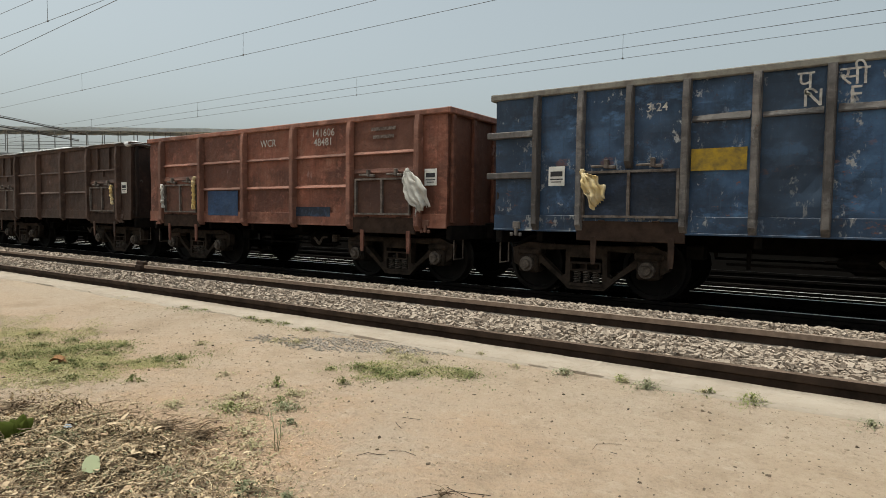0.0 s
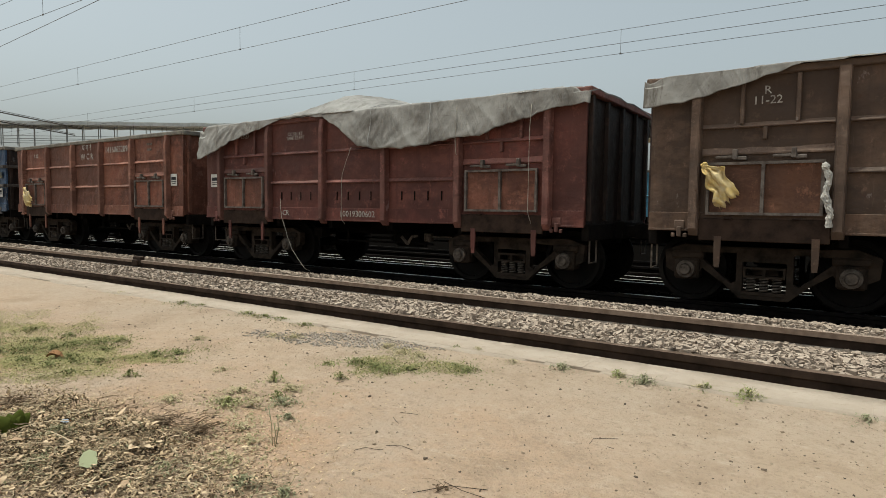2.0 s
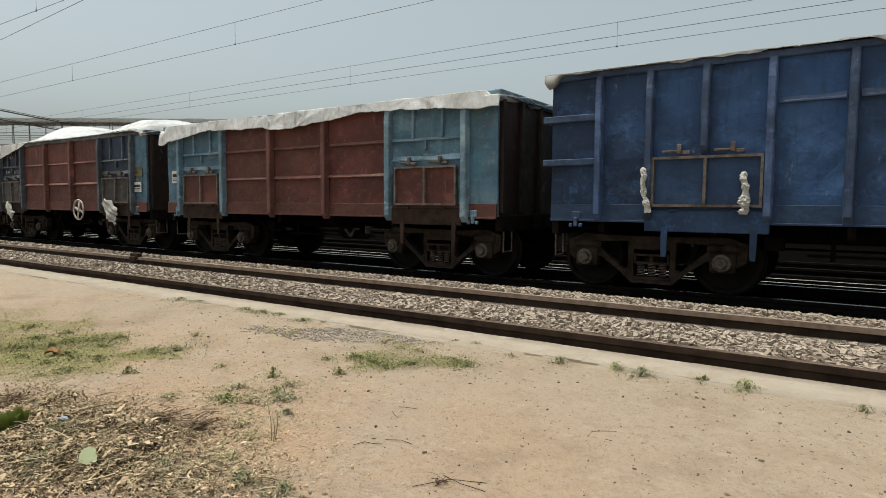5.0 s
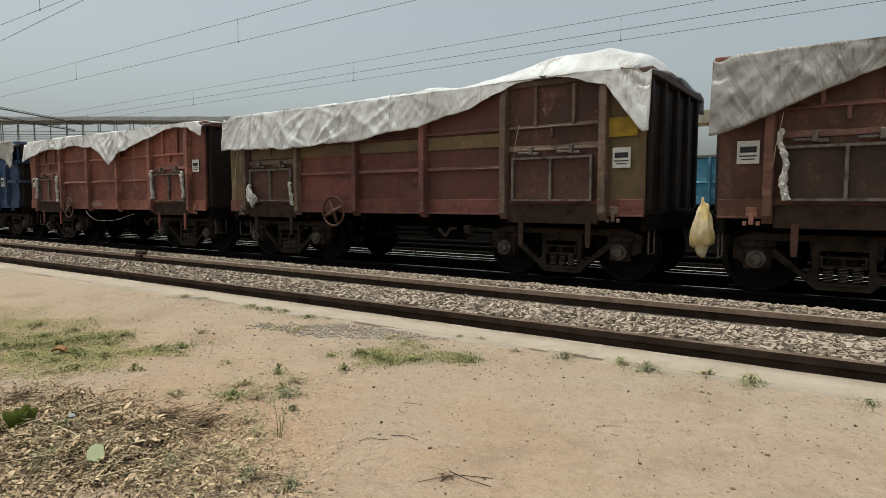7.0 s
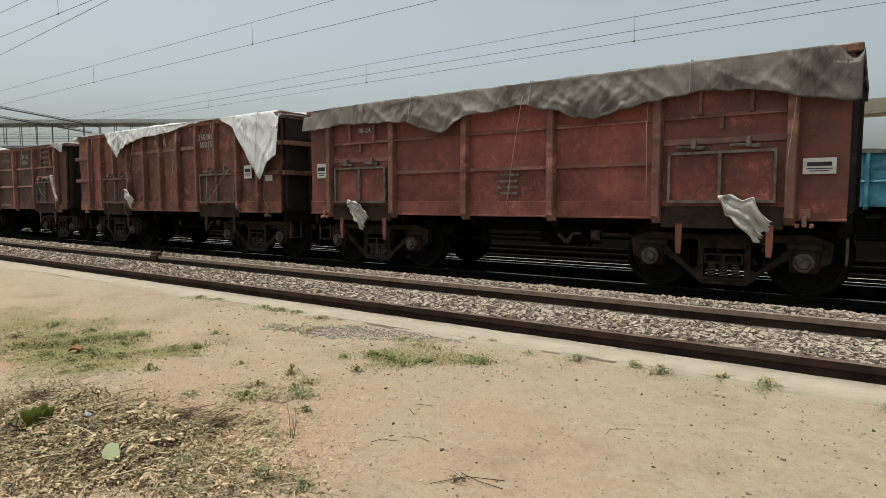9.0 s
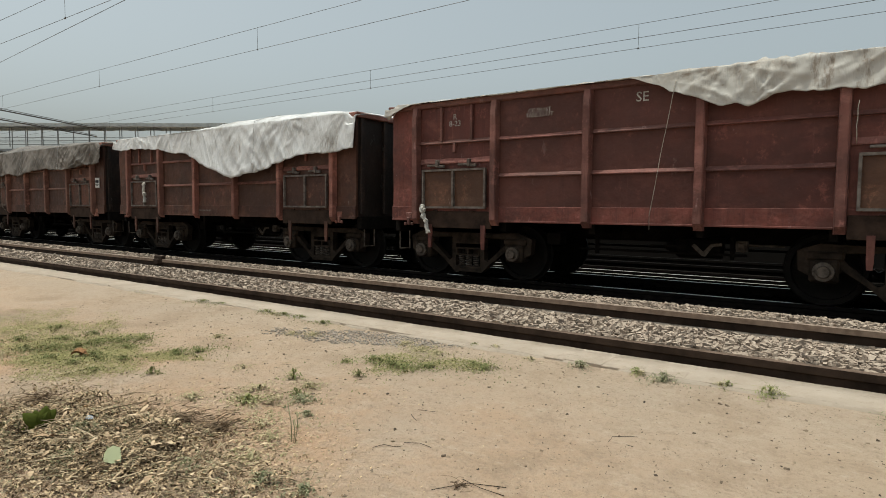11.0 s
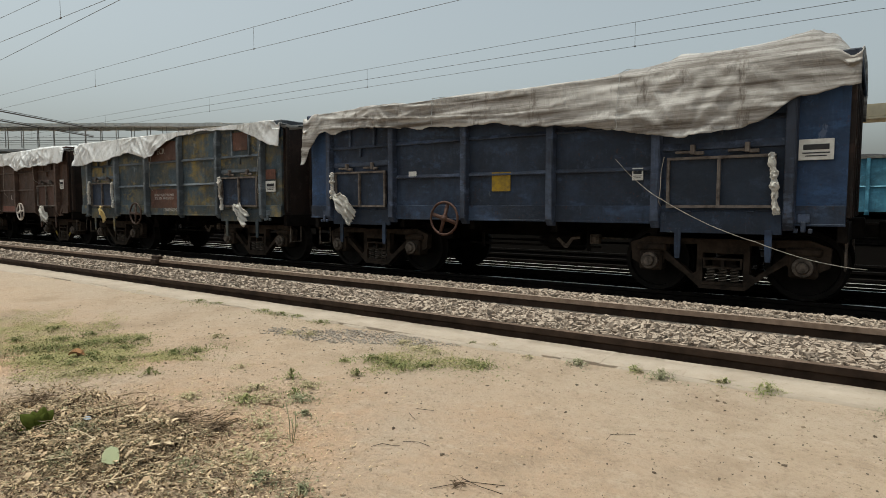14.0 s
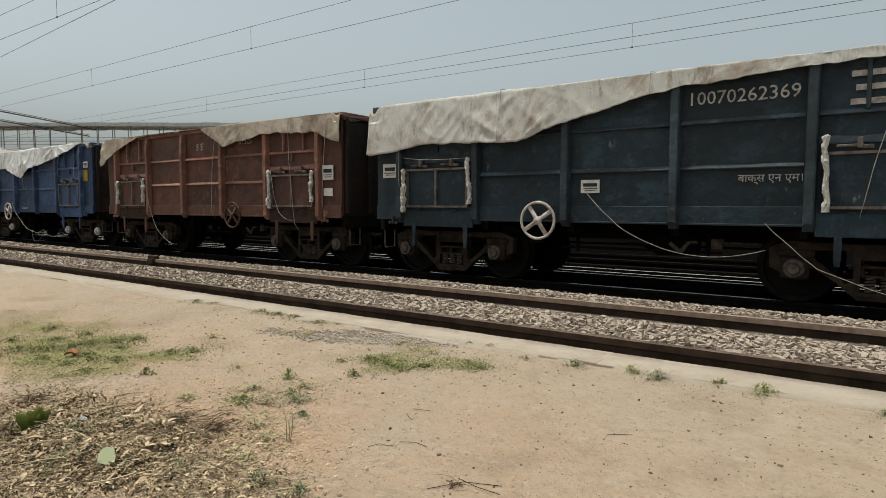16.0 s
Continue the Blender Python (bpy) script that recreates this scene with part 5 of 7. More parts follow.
SHEETGRID = {}
FLAT = [(0, 0.06), (1, 0.06)]
SHEETS = {
    -2: ("white", [(0, 0.0), (1, 0.0)], [(0, 0.05), (0.3, 0.22), (0.55, 0.25), (0.7, 0.06), (1, 0.06)], "pale sheet lying over the coal"),
    2: ("grey", [(0, 0.75), (0.05, 0.62), (0.15, 0.32), (0.27, 0.04), (0.33, 0), (0.42, 0.02), (0.47, 0.3), (0.53, 0.72), (0.58, 0.82), (0.68, 0.74), (0.78, 0.66), (0.88, 0.48), (0.95, 0.3), (1, 0.25)], [(0, 0.08), (0.22, 0.12), (0.33, 0.5), (0.42, 0.78), (0.5, 0.55), (0.57, 0.2), (0.7, 0.12), (0.9, 0.28), (1, 0.15)], "torn grey plastic sheet hanging over the side"),
    3: ("grey", [(0, 0.42), (0.08, 0.32), (0.2, 0.02), (0.25, 0), (0.86, 0), (0.93, 0.06), (1, 0.25)], [(0, 0.05), (0.15, 0.08), (0.3, 0.02), (0.8, 0.03), (0.93, 0.14), (1, 0.1)], "grey sheet tucked over both ends"),
    4: ("dirty", [(0, 0.3), (0.03, 0.22), (0.06, 0), (0.84, 0), (0.9, 0.2), (0.955, 0.55), (0.98, 0.42), (1, 0.35)], [(0, 0.06), (0.1, 0.02), (0.85, 0.04), (0.95, 0.12), (1, 0.08)], "stained sheet bunched over one end"),
    5: ("white", [(0, 0.75), (0.03, 0.55), (0.12, 0.4), (0.22, 0.18), (0.3, 0.02), (0.36, 0), (0.9, 0), (0.96, 0), (1, 0.1)], [(0, 0.05), (0.2, 0.12), (0.33, 0.5), (0.40, 0.78), (0.48, 0.62), (0.55, 0.1), (0.7, 0.08), (0.8, 0.35), (0.88, 0.62), (0.95, 0.5), (1, 0.2)], "white sheet slipping off a coal load"),
    6: ("white", [(0, 0.45), (0.2, 0.2), (0.5, 0.35), (0.7, 0.15), (1, 0.3)], FLAT, "white sheet over the load"),
    7: ("grey", [(0, 0), (0.42, 0), (0.5, 0.3), (0.6, 0.55), (0.7, 0.9), (0.76, 0.7), (0.85, 0.5), (0.93, 0.6), (1, 0.9)], [(0, 0.03), (0.45, 0.05), (0.6, 0.25), (0.9, 0.2), (1, 0.12)], "stained tan sheet bunched over one half"),
    8: ("white", [(0, 0.62), (0.06, 0.5), (0.15, 0.32), (0.25, 0.36), (0.35, 0.3), (0.46, 0.34), (0.52, 0.6), (0.57, 0.92), (0.62, 0.6), (0.7, 0.42), (0.8, 0.22), (0.88, 0.08), (0.95, 0.12), (1, 0.35)], [(0, 0.05), (0.3, 0.1), (0.7, 0.05), (1, 0.12)], "white sheet sagging over the side"),
    9: ("white", [(0, 0.75), (0.1, 0.8), (0.3, 0.82), (0.45, 0.72), (0.58, 0.58), (0.68, 0.4), (0.75, 0.12), (0.8, 0), (0.88, 0), (0.94, 0.2), (0.97, 0.6), (1, 0.95)], [(0, 0.08), (0.3, 0.14), (0.5, 0.2), (0.58, 0.34), (0.66, 0.16), (0.74, 0.42), (0.82, 0.72), (0.92, 0.78), (0.98, 0.45), (1, 0.2)], "white sheet bulging high with wind over one end"),
    10: ("striped", [(0, 1.05), (0.04, 0.92), (0.1, 0.66), (0.18, 0.38), (0.27, 0.04), (0.3, 0), (0.9, 0), (0.95, 0.12), (1, 0.3)], [(0, 0.08), (0.2, 0.06), (0.3, 0.02), (0.88, 0.03), (0.95, 0.14), (1, 0.08)], "grey striped sheet drawn taut over one end"),
    11: ("white", [(0, 0), (0.19, 0), (0.24, 0.4), (0.28, 0.72), (0.32, 0.48), (0.38, 0.28), (0.45, 0.24), (0.55, 0.2), (0.62, 0.08), (0.7, 0.02), (0.78, 0.02), (0.84, 0.25), (0.9, 0.9), (0.95, 1.5), (0.98, 1.2), (1, 1.0)], [(0, 0.02), (0.25, 0.08), (0.38, 0.2), (0.5, 0.24), (0.6, 0.14), (0.8, 0.16), (0.95, 0.18), (1, 0.08)], "white sheet hanging in two pointed folds"),
    12: ("dirty", [(0, 0.42), (0.1, 0.36), (0.25, 0.4), (0.33, 0.6), (0.37, 0.68), (0.42, 0.45), (0.52, 0.36), (0.6, 0.5), (0.66, 0.68), (0.72, 0.55), (0.82, 0.4), (0.9, 0.48), (1, 0.7)], [(0, 0.04), (0.2, 0.2), (0.3, 0.05), (0.5, 0.0), (0.75, 0.0), (0.9, 0.05), (1, 0.03)], "coal-stained grey sheet with ragged edge"),
    13: ("dirty", [(0, 0.98), (0.12, 0.92), (0.25, 0.8), (0.4, 0.85), (0.55, 0.7), (0.8, 0.75), (1, 0.6)], [(0, 0.1), (0.12, 0.3), (0.3, 0.5), (0.5, 0.3), (1, 0.1)], "bulging brown-grey plastic sheet with taut creases"),
    14: ("white", [(0, 0.3), (0.2, 0.35), (0.4, 0.6), (0.5, 0.95), (0.6, 1.25), (0.7, 1.12), (0.85, 0.8), (1, 0.75)], [(0, 0.05), (0.3, 0.1), (0.55, 0.3), (0.85, 0.32), (1, 0.1)], "white sheet thrown over most of the wagon"),
    15: ("stained", [(0, 0.18), (0.03, 0.1), (0.06, 0), (0.48, 0), (0.53, 0.22), (0.6, 0.5), (0.65, 0.56), (0.7, 0.42), (0.8, 0.45), (0.88, 0.55), (0.94, 0.95), (0.97, 0.5), (1, 0.2)], [(0, 0.06), (0.1, 0.02), (0.5, 0.03), (0.66, 0.2), (0.8, 0.16), (0.95, 0.22), (1, 0.1)], "torn tan sheet bunched over one end"),
    16: ("white", [(0, 0.42), (0.05, 0.38), (0.1, 0.42), (0.17, 0.85), (0.24, 1.25), (0.3, 1.28), (0.47, 1.33), (0.6, 1.35), (0.76, 1.35), (0.88, 1.25), (0.96, 1.06), (1, 0.9)], [(0, 0.06), (0.3, 0.08), (0.8, 0.06), (0.95, 0.12), (1, 0.06)], "clean white sheet draped deep over the side"),
    17: ("white", [(0, 0.62), (0.05, 0.55), (0.15, 0.35), (0.22, 0.2), (0.27, 0.3), (0.316, 0.55), (0.35, 0.36), (0.41, 0.42), (0.5, 0.45), (0.586, 0.5), (0.63, 0.7), (0.68, 0.6), (0.76, 0.6), (0.85, 0.55), (1, 0.5)], [(0, 0.06), (0.15, 0.22), (0.25, 0.12), (0.5, 0.08), (0.75, 0.16), (0.9, 0.22), (1, 0.08)], "white sheet rolled along the rim"),
    18: ("white", [(0, 0.68), (0.1, 0.62), (0.2, 0.6), (0.26, 0.5), (0.34, 0.42), (0.43, 0.6), (0.47, 0.55), (0.52, 0.25), (0.6, 0.1), (0.72, 0.06), (0.86, 0.12), (0.94, 0.4), (1, 0.6)], [(0, 0.03), (0.3, 0.04), (0.6, 0.0), (0.9, 0.06), (1, 0.03)], "white sheet with a crumpled rim"),
    19: ("ropy", [(0, 1.0), (0.015, 0.75), (0.04, 0.45), (0.15, 0.38), (0.3, 0.48), (0.5, 0.55), (0.65, 0.7), (0.8, 0.95), (0.88, 0.85), (0.94, 0.6), (1, 0.4)], [(0, 0.06), (0.35, 0.18), (0.5, 0.28), (0.65, 0.2), (0.85, 0.5), (0.95, 0.72), (1, 0.4)], "dirty white sheet in long ropy folds"),
    20: ("white", [(0, 0), (0.13, 0), (0.2, 0.25), (0.27, 0.58), (0.36, 0.6), (0.46, 0.85), (0.51, 0.95), (0.58, 0.66), (0.68, 0.5), (0.8, 0.34), (0.9, 0.1), (0.95, 0), (1, 0)], [(0, 0.02), (0.15, 0.04), (0.4, 0.12), (0.7, 0.14), (0.9, 0.06), (1, 0.02)], "white sheet hanging in a wide fold"),
    21: ("tan", [(0, 0.75), (0.04, 0.5), (0.1, 0.3), (0.2, 0.05), (0.26, 0), (0.5, 0), (0.55, 0.22), (0.61, 0.5), (0.66, 0.42), (0.75, 0.32), (0.85, 0.34), (0.93, 0.36), (1, 0.6)], [(0, 0.05), (0.2, 0.14), (0.4, 0.06), (0.7, 0.1), (0.95, 0.16), (1, 0.1)], "soiled tan and grey sheet"),
    22: ("stained", [(0, 0.92), (0.06, 0.86), (0.14, 0.8), (0.25, 0.82), (0.33, 0.86), (0.4, 0.62), (0.5, 0.4), (0.6, 0.24), (0.75, 0.16), (0.9, 0.1), (1, 0.1)], [(0, 0.05), (0.3, 0.1), (0.7, 0.08), (1, 0.05)], "pale plastic sheet drawn along the side"),
}
for number, (stuff, drops, bulges, words) in SHEETS.items():
    build_sheet(number, TARP[stuff], drops, bulges, words, number * 3.17 + 50, {13: 1.3, 19: 1.9, 7: 1.5, 15: 1.5, 12: 1.1, 16: 0.7, 10: 0.6, 22: 0.8, 2: 1.2}.get(number, 1.0), *((0.2, 5.0) if number == 19 else (1.0, 1.0)))


# ---- rags, bags and ropes tied to the doors ----
def bm_knot():
    bm = bmesh.new()
    bmesh.ops.create_icosphere(bm, subdivisions=3, radius=0.042)
    for v in bm.verts:
        v.co *= 1 + 0.5 * noise.noise(v.co * 38) + 0.2 * noise.noise(v.co * 90)
    return bm


def build_rag(k, x, z, length, slant, stuff, seed):
    """A cloth knotted at (x, z); slant 0 is a thin bundle hanging straight down, 1 a torn square blown along the side."""
    rng = random.Random(seed)
    wide = slant >= 0.5
    if wide and stuff == "yellow":
        length *= 0.78
    n, m = 26, 16
    way = Vector((math.sin(slant), 0, -math.cos(slant)))
    side = Vector((math.cos(slant), 0, math.sin(slant)))
    tear = [0.14 * rng.random() - 0.07 for _ in range(m + 1)]
    vs, fs = [], []
    for i in range(n + 1):
        s = i / n
        if wide:    # gathered at the knot, spreading into a torn flap that sags
            width = length * (0.05 + 0.66 * min(1.0, 1.7 * s) ** 0.8 * (1 - 0.35 * s)) * (1 + 0.35 * noise.noise((s * 4.5, seed, 8)))
            mid = way * length * 0.85 * s + side * 0.05 * noise.noise((s * 3, seed, 0)) + Vector((0, -0.05 * math.sin(math.pi * s), -0.16 * slant * s * s))
        else:       # a twisted bundle, thick at its knots
            width = 0.04 + 0.075 * abs(noise.noise((s * 5.0, seed, 8))) + 0.05 * max(0.0, s - 0.75)
            mid = way * length * s + side * 0.05 * noise.noise((s * 3.2, seed, 0)) + Vector((0, -0.02, 0))
        for j in range(m + 1):
            if wide:
                a = (j / m - 0.5) * width
                deep = 0.05 * fold(j / m * 3.2 + 0.5 * noise.noise((s * 2.0, seed, 5)) + seed) * min(1.0, 0.3 + s) + 0.06 * noise.noise((j * 0.35, s * 3.0, seed)) + 0.025 * noise.noise((j * 0.8, s * 7, seed + 2)) + 0.008 * noise.noise((j * 1.9, s * 15, seed + 3))
                fray = way * tear[j] * length * max(0.0, (s - 0.55) / 0.45) ** 1.3
                vs.append(mid + side * a * (1 + 0.4 * noise.noise((s * 6, 5.0 * (j > m / 2), seed + 4))) + Vector((0, -0.03 - deep, 0.04 * noise.noise((j * 0.6, s * 5, seed + 7)))) + fray)
            else:
                b = 2 * math.pi * j / m
                lump = 1 + 0.5 * noise.noise((math.cos(b) * 1.2 + s * 9, math.sin(b) * 1.2, seed)) + 0.8 * (rng.random() - 0.5)
                vs.append(mid + side * 0.5 * width * lump * math.cos(b) + Vector((0, 0.5 * width * lump * math.sin(b) - 0.02, 0)) + way * 0.04 * tear[j] * s)
    for i in range(n):
        for j in range(m):
            p = i * (m + 1) + j
            fs.append((p, p + 1, p + m + 2, p + m + 1))
    base = [v + Vector((x, -WIDE - 0.11, z)) for v in vs]
    ob = new("rag", mesh_np("rag", base, fs, RAG[stuff], wide))
    mod = ob.modifiers.new("thickness", "SOLIDIFY")
    mod.thickness = 0.008
    words = {"white": "dirty white rag tied to a wagon door", "yellow": "torn yellow plastic rag tied to a wagon door"}[stuff]
    tagged(ob, words, "rag", "rags on the wagon doors")
    part("knot", shared("knot", RAG[stuff], bm_knot, True), None, ob, "tight cloth knot", at=pose(x, -WIDE - 0.13, z + 0.01, 0, 37 * seed, 0))
    RIDERS.append((ob, k))


RAGS = [
    (-2, 3.92, 1.98, 0.50, 0.2, "yellow"), (-1, -4.02, 1.95, 0.55, 0.15, "white"), (-1, -2.62, 2.12, 0.75, 0.0, "yellow"), (-1, 3.96, 2.10, 0.85, 0.55, "white"),
    (0, -3.18, 1.97, 0.68, 0.75, "yellow"), (0, 1.70, 1.92, 0.95, 1.1, "yellow"), (1, -4.0, 1.82, 0.95, 1.12, "yellow"),
    (3, -4.02, 1.95, 0.75, 0.75, "yellow"), (3, -2.62, 1.90, 0.75, 0.1, "white"), (3, 2.62, 2.15, 0.85, 0.0, "yellow"), (4, -4.03, 2.0, 0.70, 0.05, "white"),
    (5, -3.5, 1.26, 0.60, 1.0, "white"), (5, 2.75, 1.28, 0.85, 1.35, "white"),
    (7, -3.3, 1.8, 0.6, 0.1, "white"), (7, 1.7, 2.0, 0.9, 0.25, "white"), (7, -2.0, 1.7, 0.5, 0.0, "white"),
    (8, -4.02, 1.98, 0.6, 0.0, "white"), (8, -2.62, 2.02, 0.75, 0.0, "white"), (8, 2.62, 2.05, 0.7, 0.05, "white"), (8, 3.98, 1.98, 0.6, 0.1, "white"),
    (9, -3.95, 1.62, 0.45, 0.5, "white"), (9, -2.62, 1.65, 0.45, 0.2, "white"), (10, -4.02, 2.15, 0.85, 0.1, "white"), (10, 3.95, 2.15, 0.9, 0.45, "white"),
    (11, -1.80, 1.62, 0.55, 1.15, "white"), (12, -3.55, 1.30, 0.6, 1.2, "white"), (12, 3.35, 1.34, 0.68, 1.15, "white"), (14, -3.2, 1.9, 0.5, 0.1, "white"),
    (15, -3.95, 1.32, 0.5, 0.3, "white"), (17, -3.8, 1.28, 0.8, 0.95, "white"), (17, -2.65, 1.55, 0.45, 0.2, "white"), (17, 3.0, 1.25, 0.7, 1.1, "white"), (17, 2.95, 1.2, 0.45, 0.4, "white"),
    (18, -3.98, 2.0, 0.65, 0.0, "white"), (18, -2.58, 1.95, 0.7, 0.05, "white"), (18, -3.3, 1.25, 0.55, 0.8, "yellow"), (18, 2.62, 1.95, 0.75, 0.15, "white"), (18, 3.2, 1.30, 0.6, 1.35, "white"),
    (19, -4.02, 1.95, 0.5, 0.05, "white"), (19, -3.95, 1.52, 0.72, 1.1, "white"), (19, 3.95, 1.95, 0.75, 0.1, "white"), (20, -3.92, 1.98, 0.70, 0.05, "white"),
    (21, -4.0, 1.95, 0.6, 0.05, "white"), (21, -2.62, 2.0, 0.6, 0.0, "white"), (21, 2.62, 2.05, 0.8, 0.05, "white"), (21, 4.02, 2.0, 0.6, 0.0, "white"),
    (22, -4.02, 1.95, 0.75, 0.05, "white"), (22, -2.6, 2.1, 0.75, 0.1, "white"), (22, 2.62, 2.15, 0.9, 0.05, "white"),
]
for i, (k, x, z, length, slant, stuff) in enumerate(RAGS):
    build_rag(k, x, z, length, slant, stuff, i * 1.9 + 3)


def build_rope(k, points, seed, sag=0.0, label="thin pale rope hanging on the wagon side"):
    """A cord through (x, z) places on the viewer's side of a wagon."""
    pts = []
    for (x0, z0), (x1, z1) in zip(points, points[1:]):
        for i in range(10):
            s = i / 10
            pts.append(Vector((x0 + (x1 - x0) * s + 0.02 * noise.noise((s * 3 + x0, seed, 1)), -WIDE - 0.11 - 0.08 * math.sin(math.pi * (len(pts) + 1) / (10 * len(points) - 8)) ** 0.5 + 0.01 * noise.noise((s * 4 + z0, seed, 2)), z0 + (z1 - z0) * s - sag * 4 * s * (1 - s))))
    pts.append(Vector((points[-1][0], -WIDE - 0.05, points[-1][1])))
    ob = new("rope", tube("rope", pts, 0.005, ROPE))
    tagged(ob, label, "rope", "ropes on the wagons")
    RIDERS.append((ob, k))


ROPES = [
    (2, [(0.05, 2.5), (-0.15, 1.95), (-0.2, 1.0)], 0), (2, [(-2.0, 1.5), (-1.9, 1.1), (-1.6, 0.45), (-1.2, 0.0)], 0), (2, [(3.9, 3.0), (3.88, 1.1)], 0), (2, [(2.5, 3.1), (2.48, 2.2)], 0),
    (3, [(2.6, 3.0), (2.52, 2.1)], 0), (3, [(4.55, 3.1), (4.2, 1.0)], 0), (4, [(-0.75, 3.1), (-1.3, 1.5), (-1.4, 1.5)], 0), (4, [(-4.35, 2.9), (-4.42, 1.5)], 0), (4, [(4.4, 2.6), (4.4, 1.2)], 0),
    (5, [(-4.35, 2.5), (-4.45, 1.2)], 0), (8, [(1.9, 2.9), (1.85, 1.6)], 0), (8, [(4.2, 3.2), (4.15, 2.0)], 0), (8, [(-0.9, 1.0), (0.0, 0.75), (1.6, 0.95)], 0.08),
    (9, [(-4.3, 2.4), (-4.45, 1.05)], 0), (9, [(2.8, 2.5), (2.7, 1.9)], 0), (10, [(1.8, 3.1), (1.5, 1.6)], 0), (10, [(-4.0, 2.4), (-4.1, 1.7)], 0), (10, [(2.9, 2.1), (3.3, 1.5)], 0),
    (11, [(-3.6, 3.2), (-3.7, 1.5)], 0), (11, [(-1.2, 3.0), (-1.9, 0.9)], 0), (11, [(0.9, 3.0), (0.6, 1.6)], 0), (11, [(2.4, 3.2), (2.1, 1.1)], 0), (11, [(4.6, 3.0), (4.3, 1.2)], 0), (11, [(3.1, 2.1), (2.1, 1.2)], 0),
    (12, [(0.35, 3.0), (0.05, 1.1)], 0), (12, [(2.35, 2.7), (2.35, 1.2)], 0), (12, [(4.2, 2.7), (4.1, 1.6)], 0), (13, [(-4.3, 2.2), (-4.4, 1.5)], 0), (13, [(-2.7, 2.6), (-2.85, 1.1)], 0),
    (15, [(0.5, 3.1), (0.15, 1.0)], 0), (15, [(2.6, 2.6), (2.6, 2.1)], 0), (15, [(4.55, 2.3), (4.55, 1.0)], 0), (16, [(-4.3, 2.7), (-4.35, 1.5)], 0), (16, [(-2.6, 2.4), (-2.7, 1.4)], 0), (16, [(-0.3, 2.1), (-0.35, 1.4)], 0), (16, [(2.2, 2.2), (2.1, 1.5)], 0), (16, [(4.1, 2.5), (4.05, 1.5)], 0),
    (17, [(-4.35, 2.6), (-4.3, 1.5)], 0), (17, [(0.1, 3.0), (0.0, 1.6)], 0), (17, [(2.65, 2.9), (2.6, 2.1)], 0), (17, [(-2.6, 1.1), (-1.6, 0.9), (-0.6, 1.15)], 0.06), (18, [(-0.3, 2.9), (-0.5, 1.7)], 0), (18, [(4.2, 2.7), (4.1, 1.5)], 0),
    (19, [(1.9, 2.0), (2.6, 1.4), (3.8, 0.85), (5.0, 0.55)], 0.05), (19, [(2.6, 2.0), (2.55, 1.3)], 0), (20, [(0.25, 2.7), (0.1, 1.8)], 0), (20, [(-1.0, 1.4), (-0.2, 0.8), (0.7, 0.45), (1.6, 0.5), (2.4, 0.3)], 0.08), (20, [(0.6, 0.45), (1.0, 0.1), (1.6, 0.45)], 0.1), (20, [(2.9, 2.9), (2.8, 2.2)], 0), (20, [(4.1, 2.9), (3.9, 2.1)], 0),
    (21, [(-2.4, 1.5), (-1.9, 0.7), (-1.2, 0.3)], 0.05), (21, [(0.7, 3.0), (0.5, 1.0)], 0), (21, [(3.3, 3.0), (3.4, 2.1), (3.5, 0.8)], 0), (21, [(4.5, 3.1), (4.35, 1.1)], 0), (21, [(2.7, 2.1), (3.0, 1.2), (3.4, 1.0)], 0.05),
    (22, [(-0.5, 1.6), (0.2, 0.95), (1.1, 0.65), (2.0, 0.75)], 0.05), (22, [(2.0, 1.1), (2.6, 0.55), (3.6, 0.2)], 0.02), (22, [(3.4, 3.1), (3.0, 1.2)], 0), (22, [(-4.1, 2.7), (-4.1, 1.6)], 0), (22, [(-4.0, 2.2), (-2.6, 2.15)], 0.04),
]
for i, (k, points, sag) in enumerate(ROPES):
    build_rope(k, points, i * 1.3, sag)


# cords drawn over the sheets to hold them down
LASHINGS = {2: (0.56, 0.7), 5: (0.12,), 7: (0.62, 0.8), 8: (0.2, 0.42, 0.66), 9: (0.22, 0.52), 11: (0.3, 0.93), 12: (0.3, 0.55, 0.8), 13: (0.15, 0.42, 0.72), 14: (0.42, 0.68), 16: (0.3, 0.52, 0.74, 0.88), 17: (0.4, 0.75), 18: (0.28, 0.55, 0.9), 19: (0.35, 0.7), 20: (0.36, 0.62), 22: (0.3, 0.55)}
for k, places in LASHINGS.items():
    vs, nu, n = SHEETGRID[k]
    for q, u in enumerate(places):
        line = [vs[int(nu * u) * n + j] + Vector((0, -0.03, 0.016)) for j in range(0, 30)]
        ob = new("lashing", tube("lashing", line, 0.0055, GALV, 5))
        tagged(ob, "thin grey cord lashed over a wagon sheet", "rope", "cords over the sheets")
        RIDERS.append((ob, k))


def build_bag(k, x, z):
    """A torn sack hanging low between two wagons."""
    bm = bmesh.new()
    bmesh.ops.create_icosphere(bm, subdivisions=4, radius=1.0)
    for v in bm.verts:
        d = 1 + 0.35 * noise.noise(v.co * 2.1 + Vector((k, 0, 0))) + 0.12 * noise.noise(v.co * 6)
        pinch = 0.35 + 0.65 * min(1.0, (1.05 - v.co.z) * 0.8)
        v.co = Vector((v.co.x * 0.16 * d * pinch, v.co.y * 0.13 * d * pinch, v.co.z * 0.38 * d)) + Vector((x, -WIDE + 0.05, z))
    ob = new("torn_sack", mesh_of("torn_sack", bm, RAG["yellow"], True))
    tagged(ob, "torn straw-coloured sack hanging low on the wagon", "sack")
    RIDERS.append((ob, k))


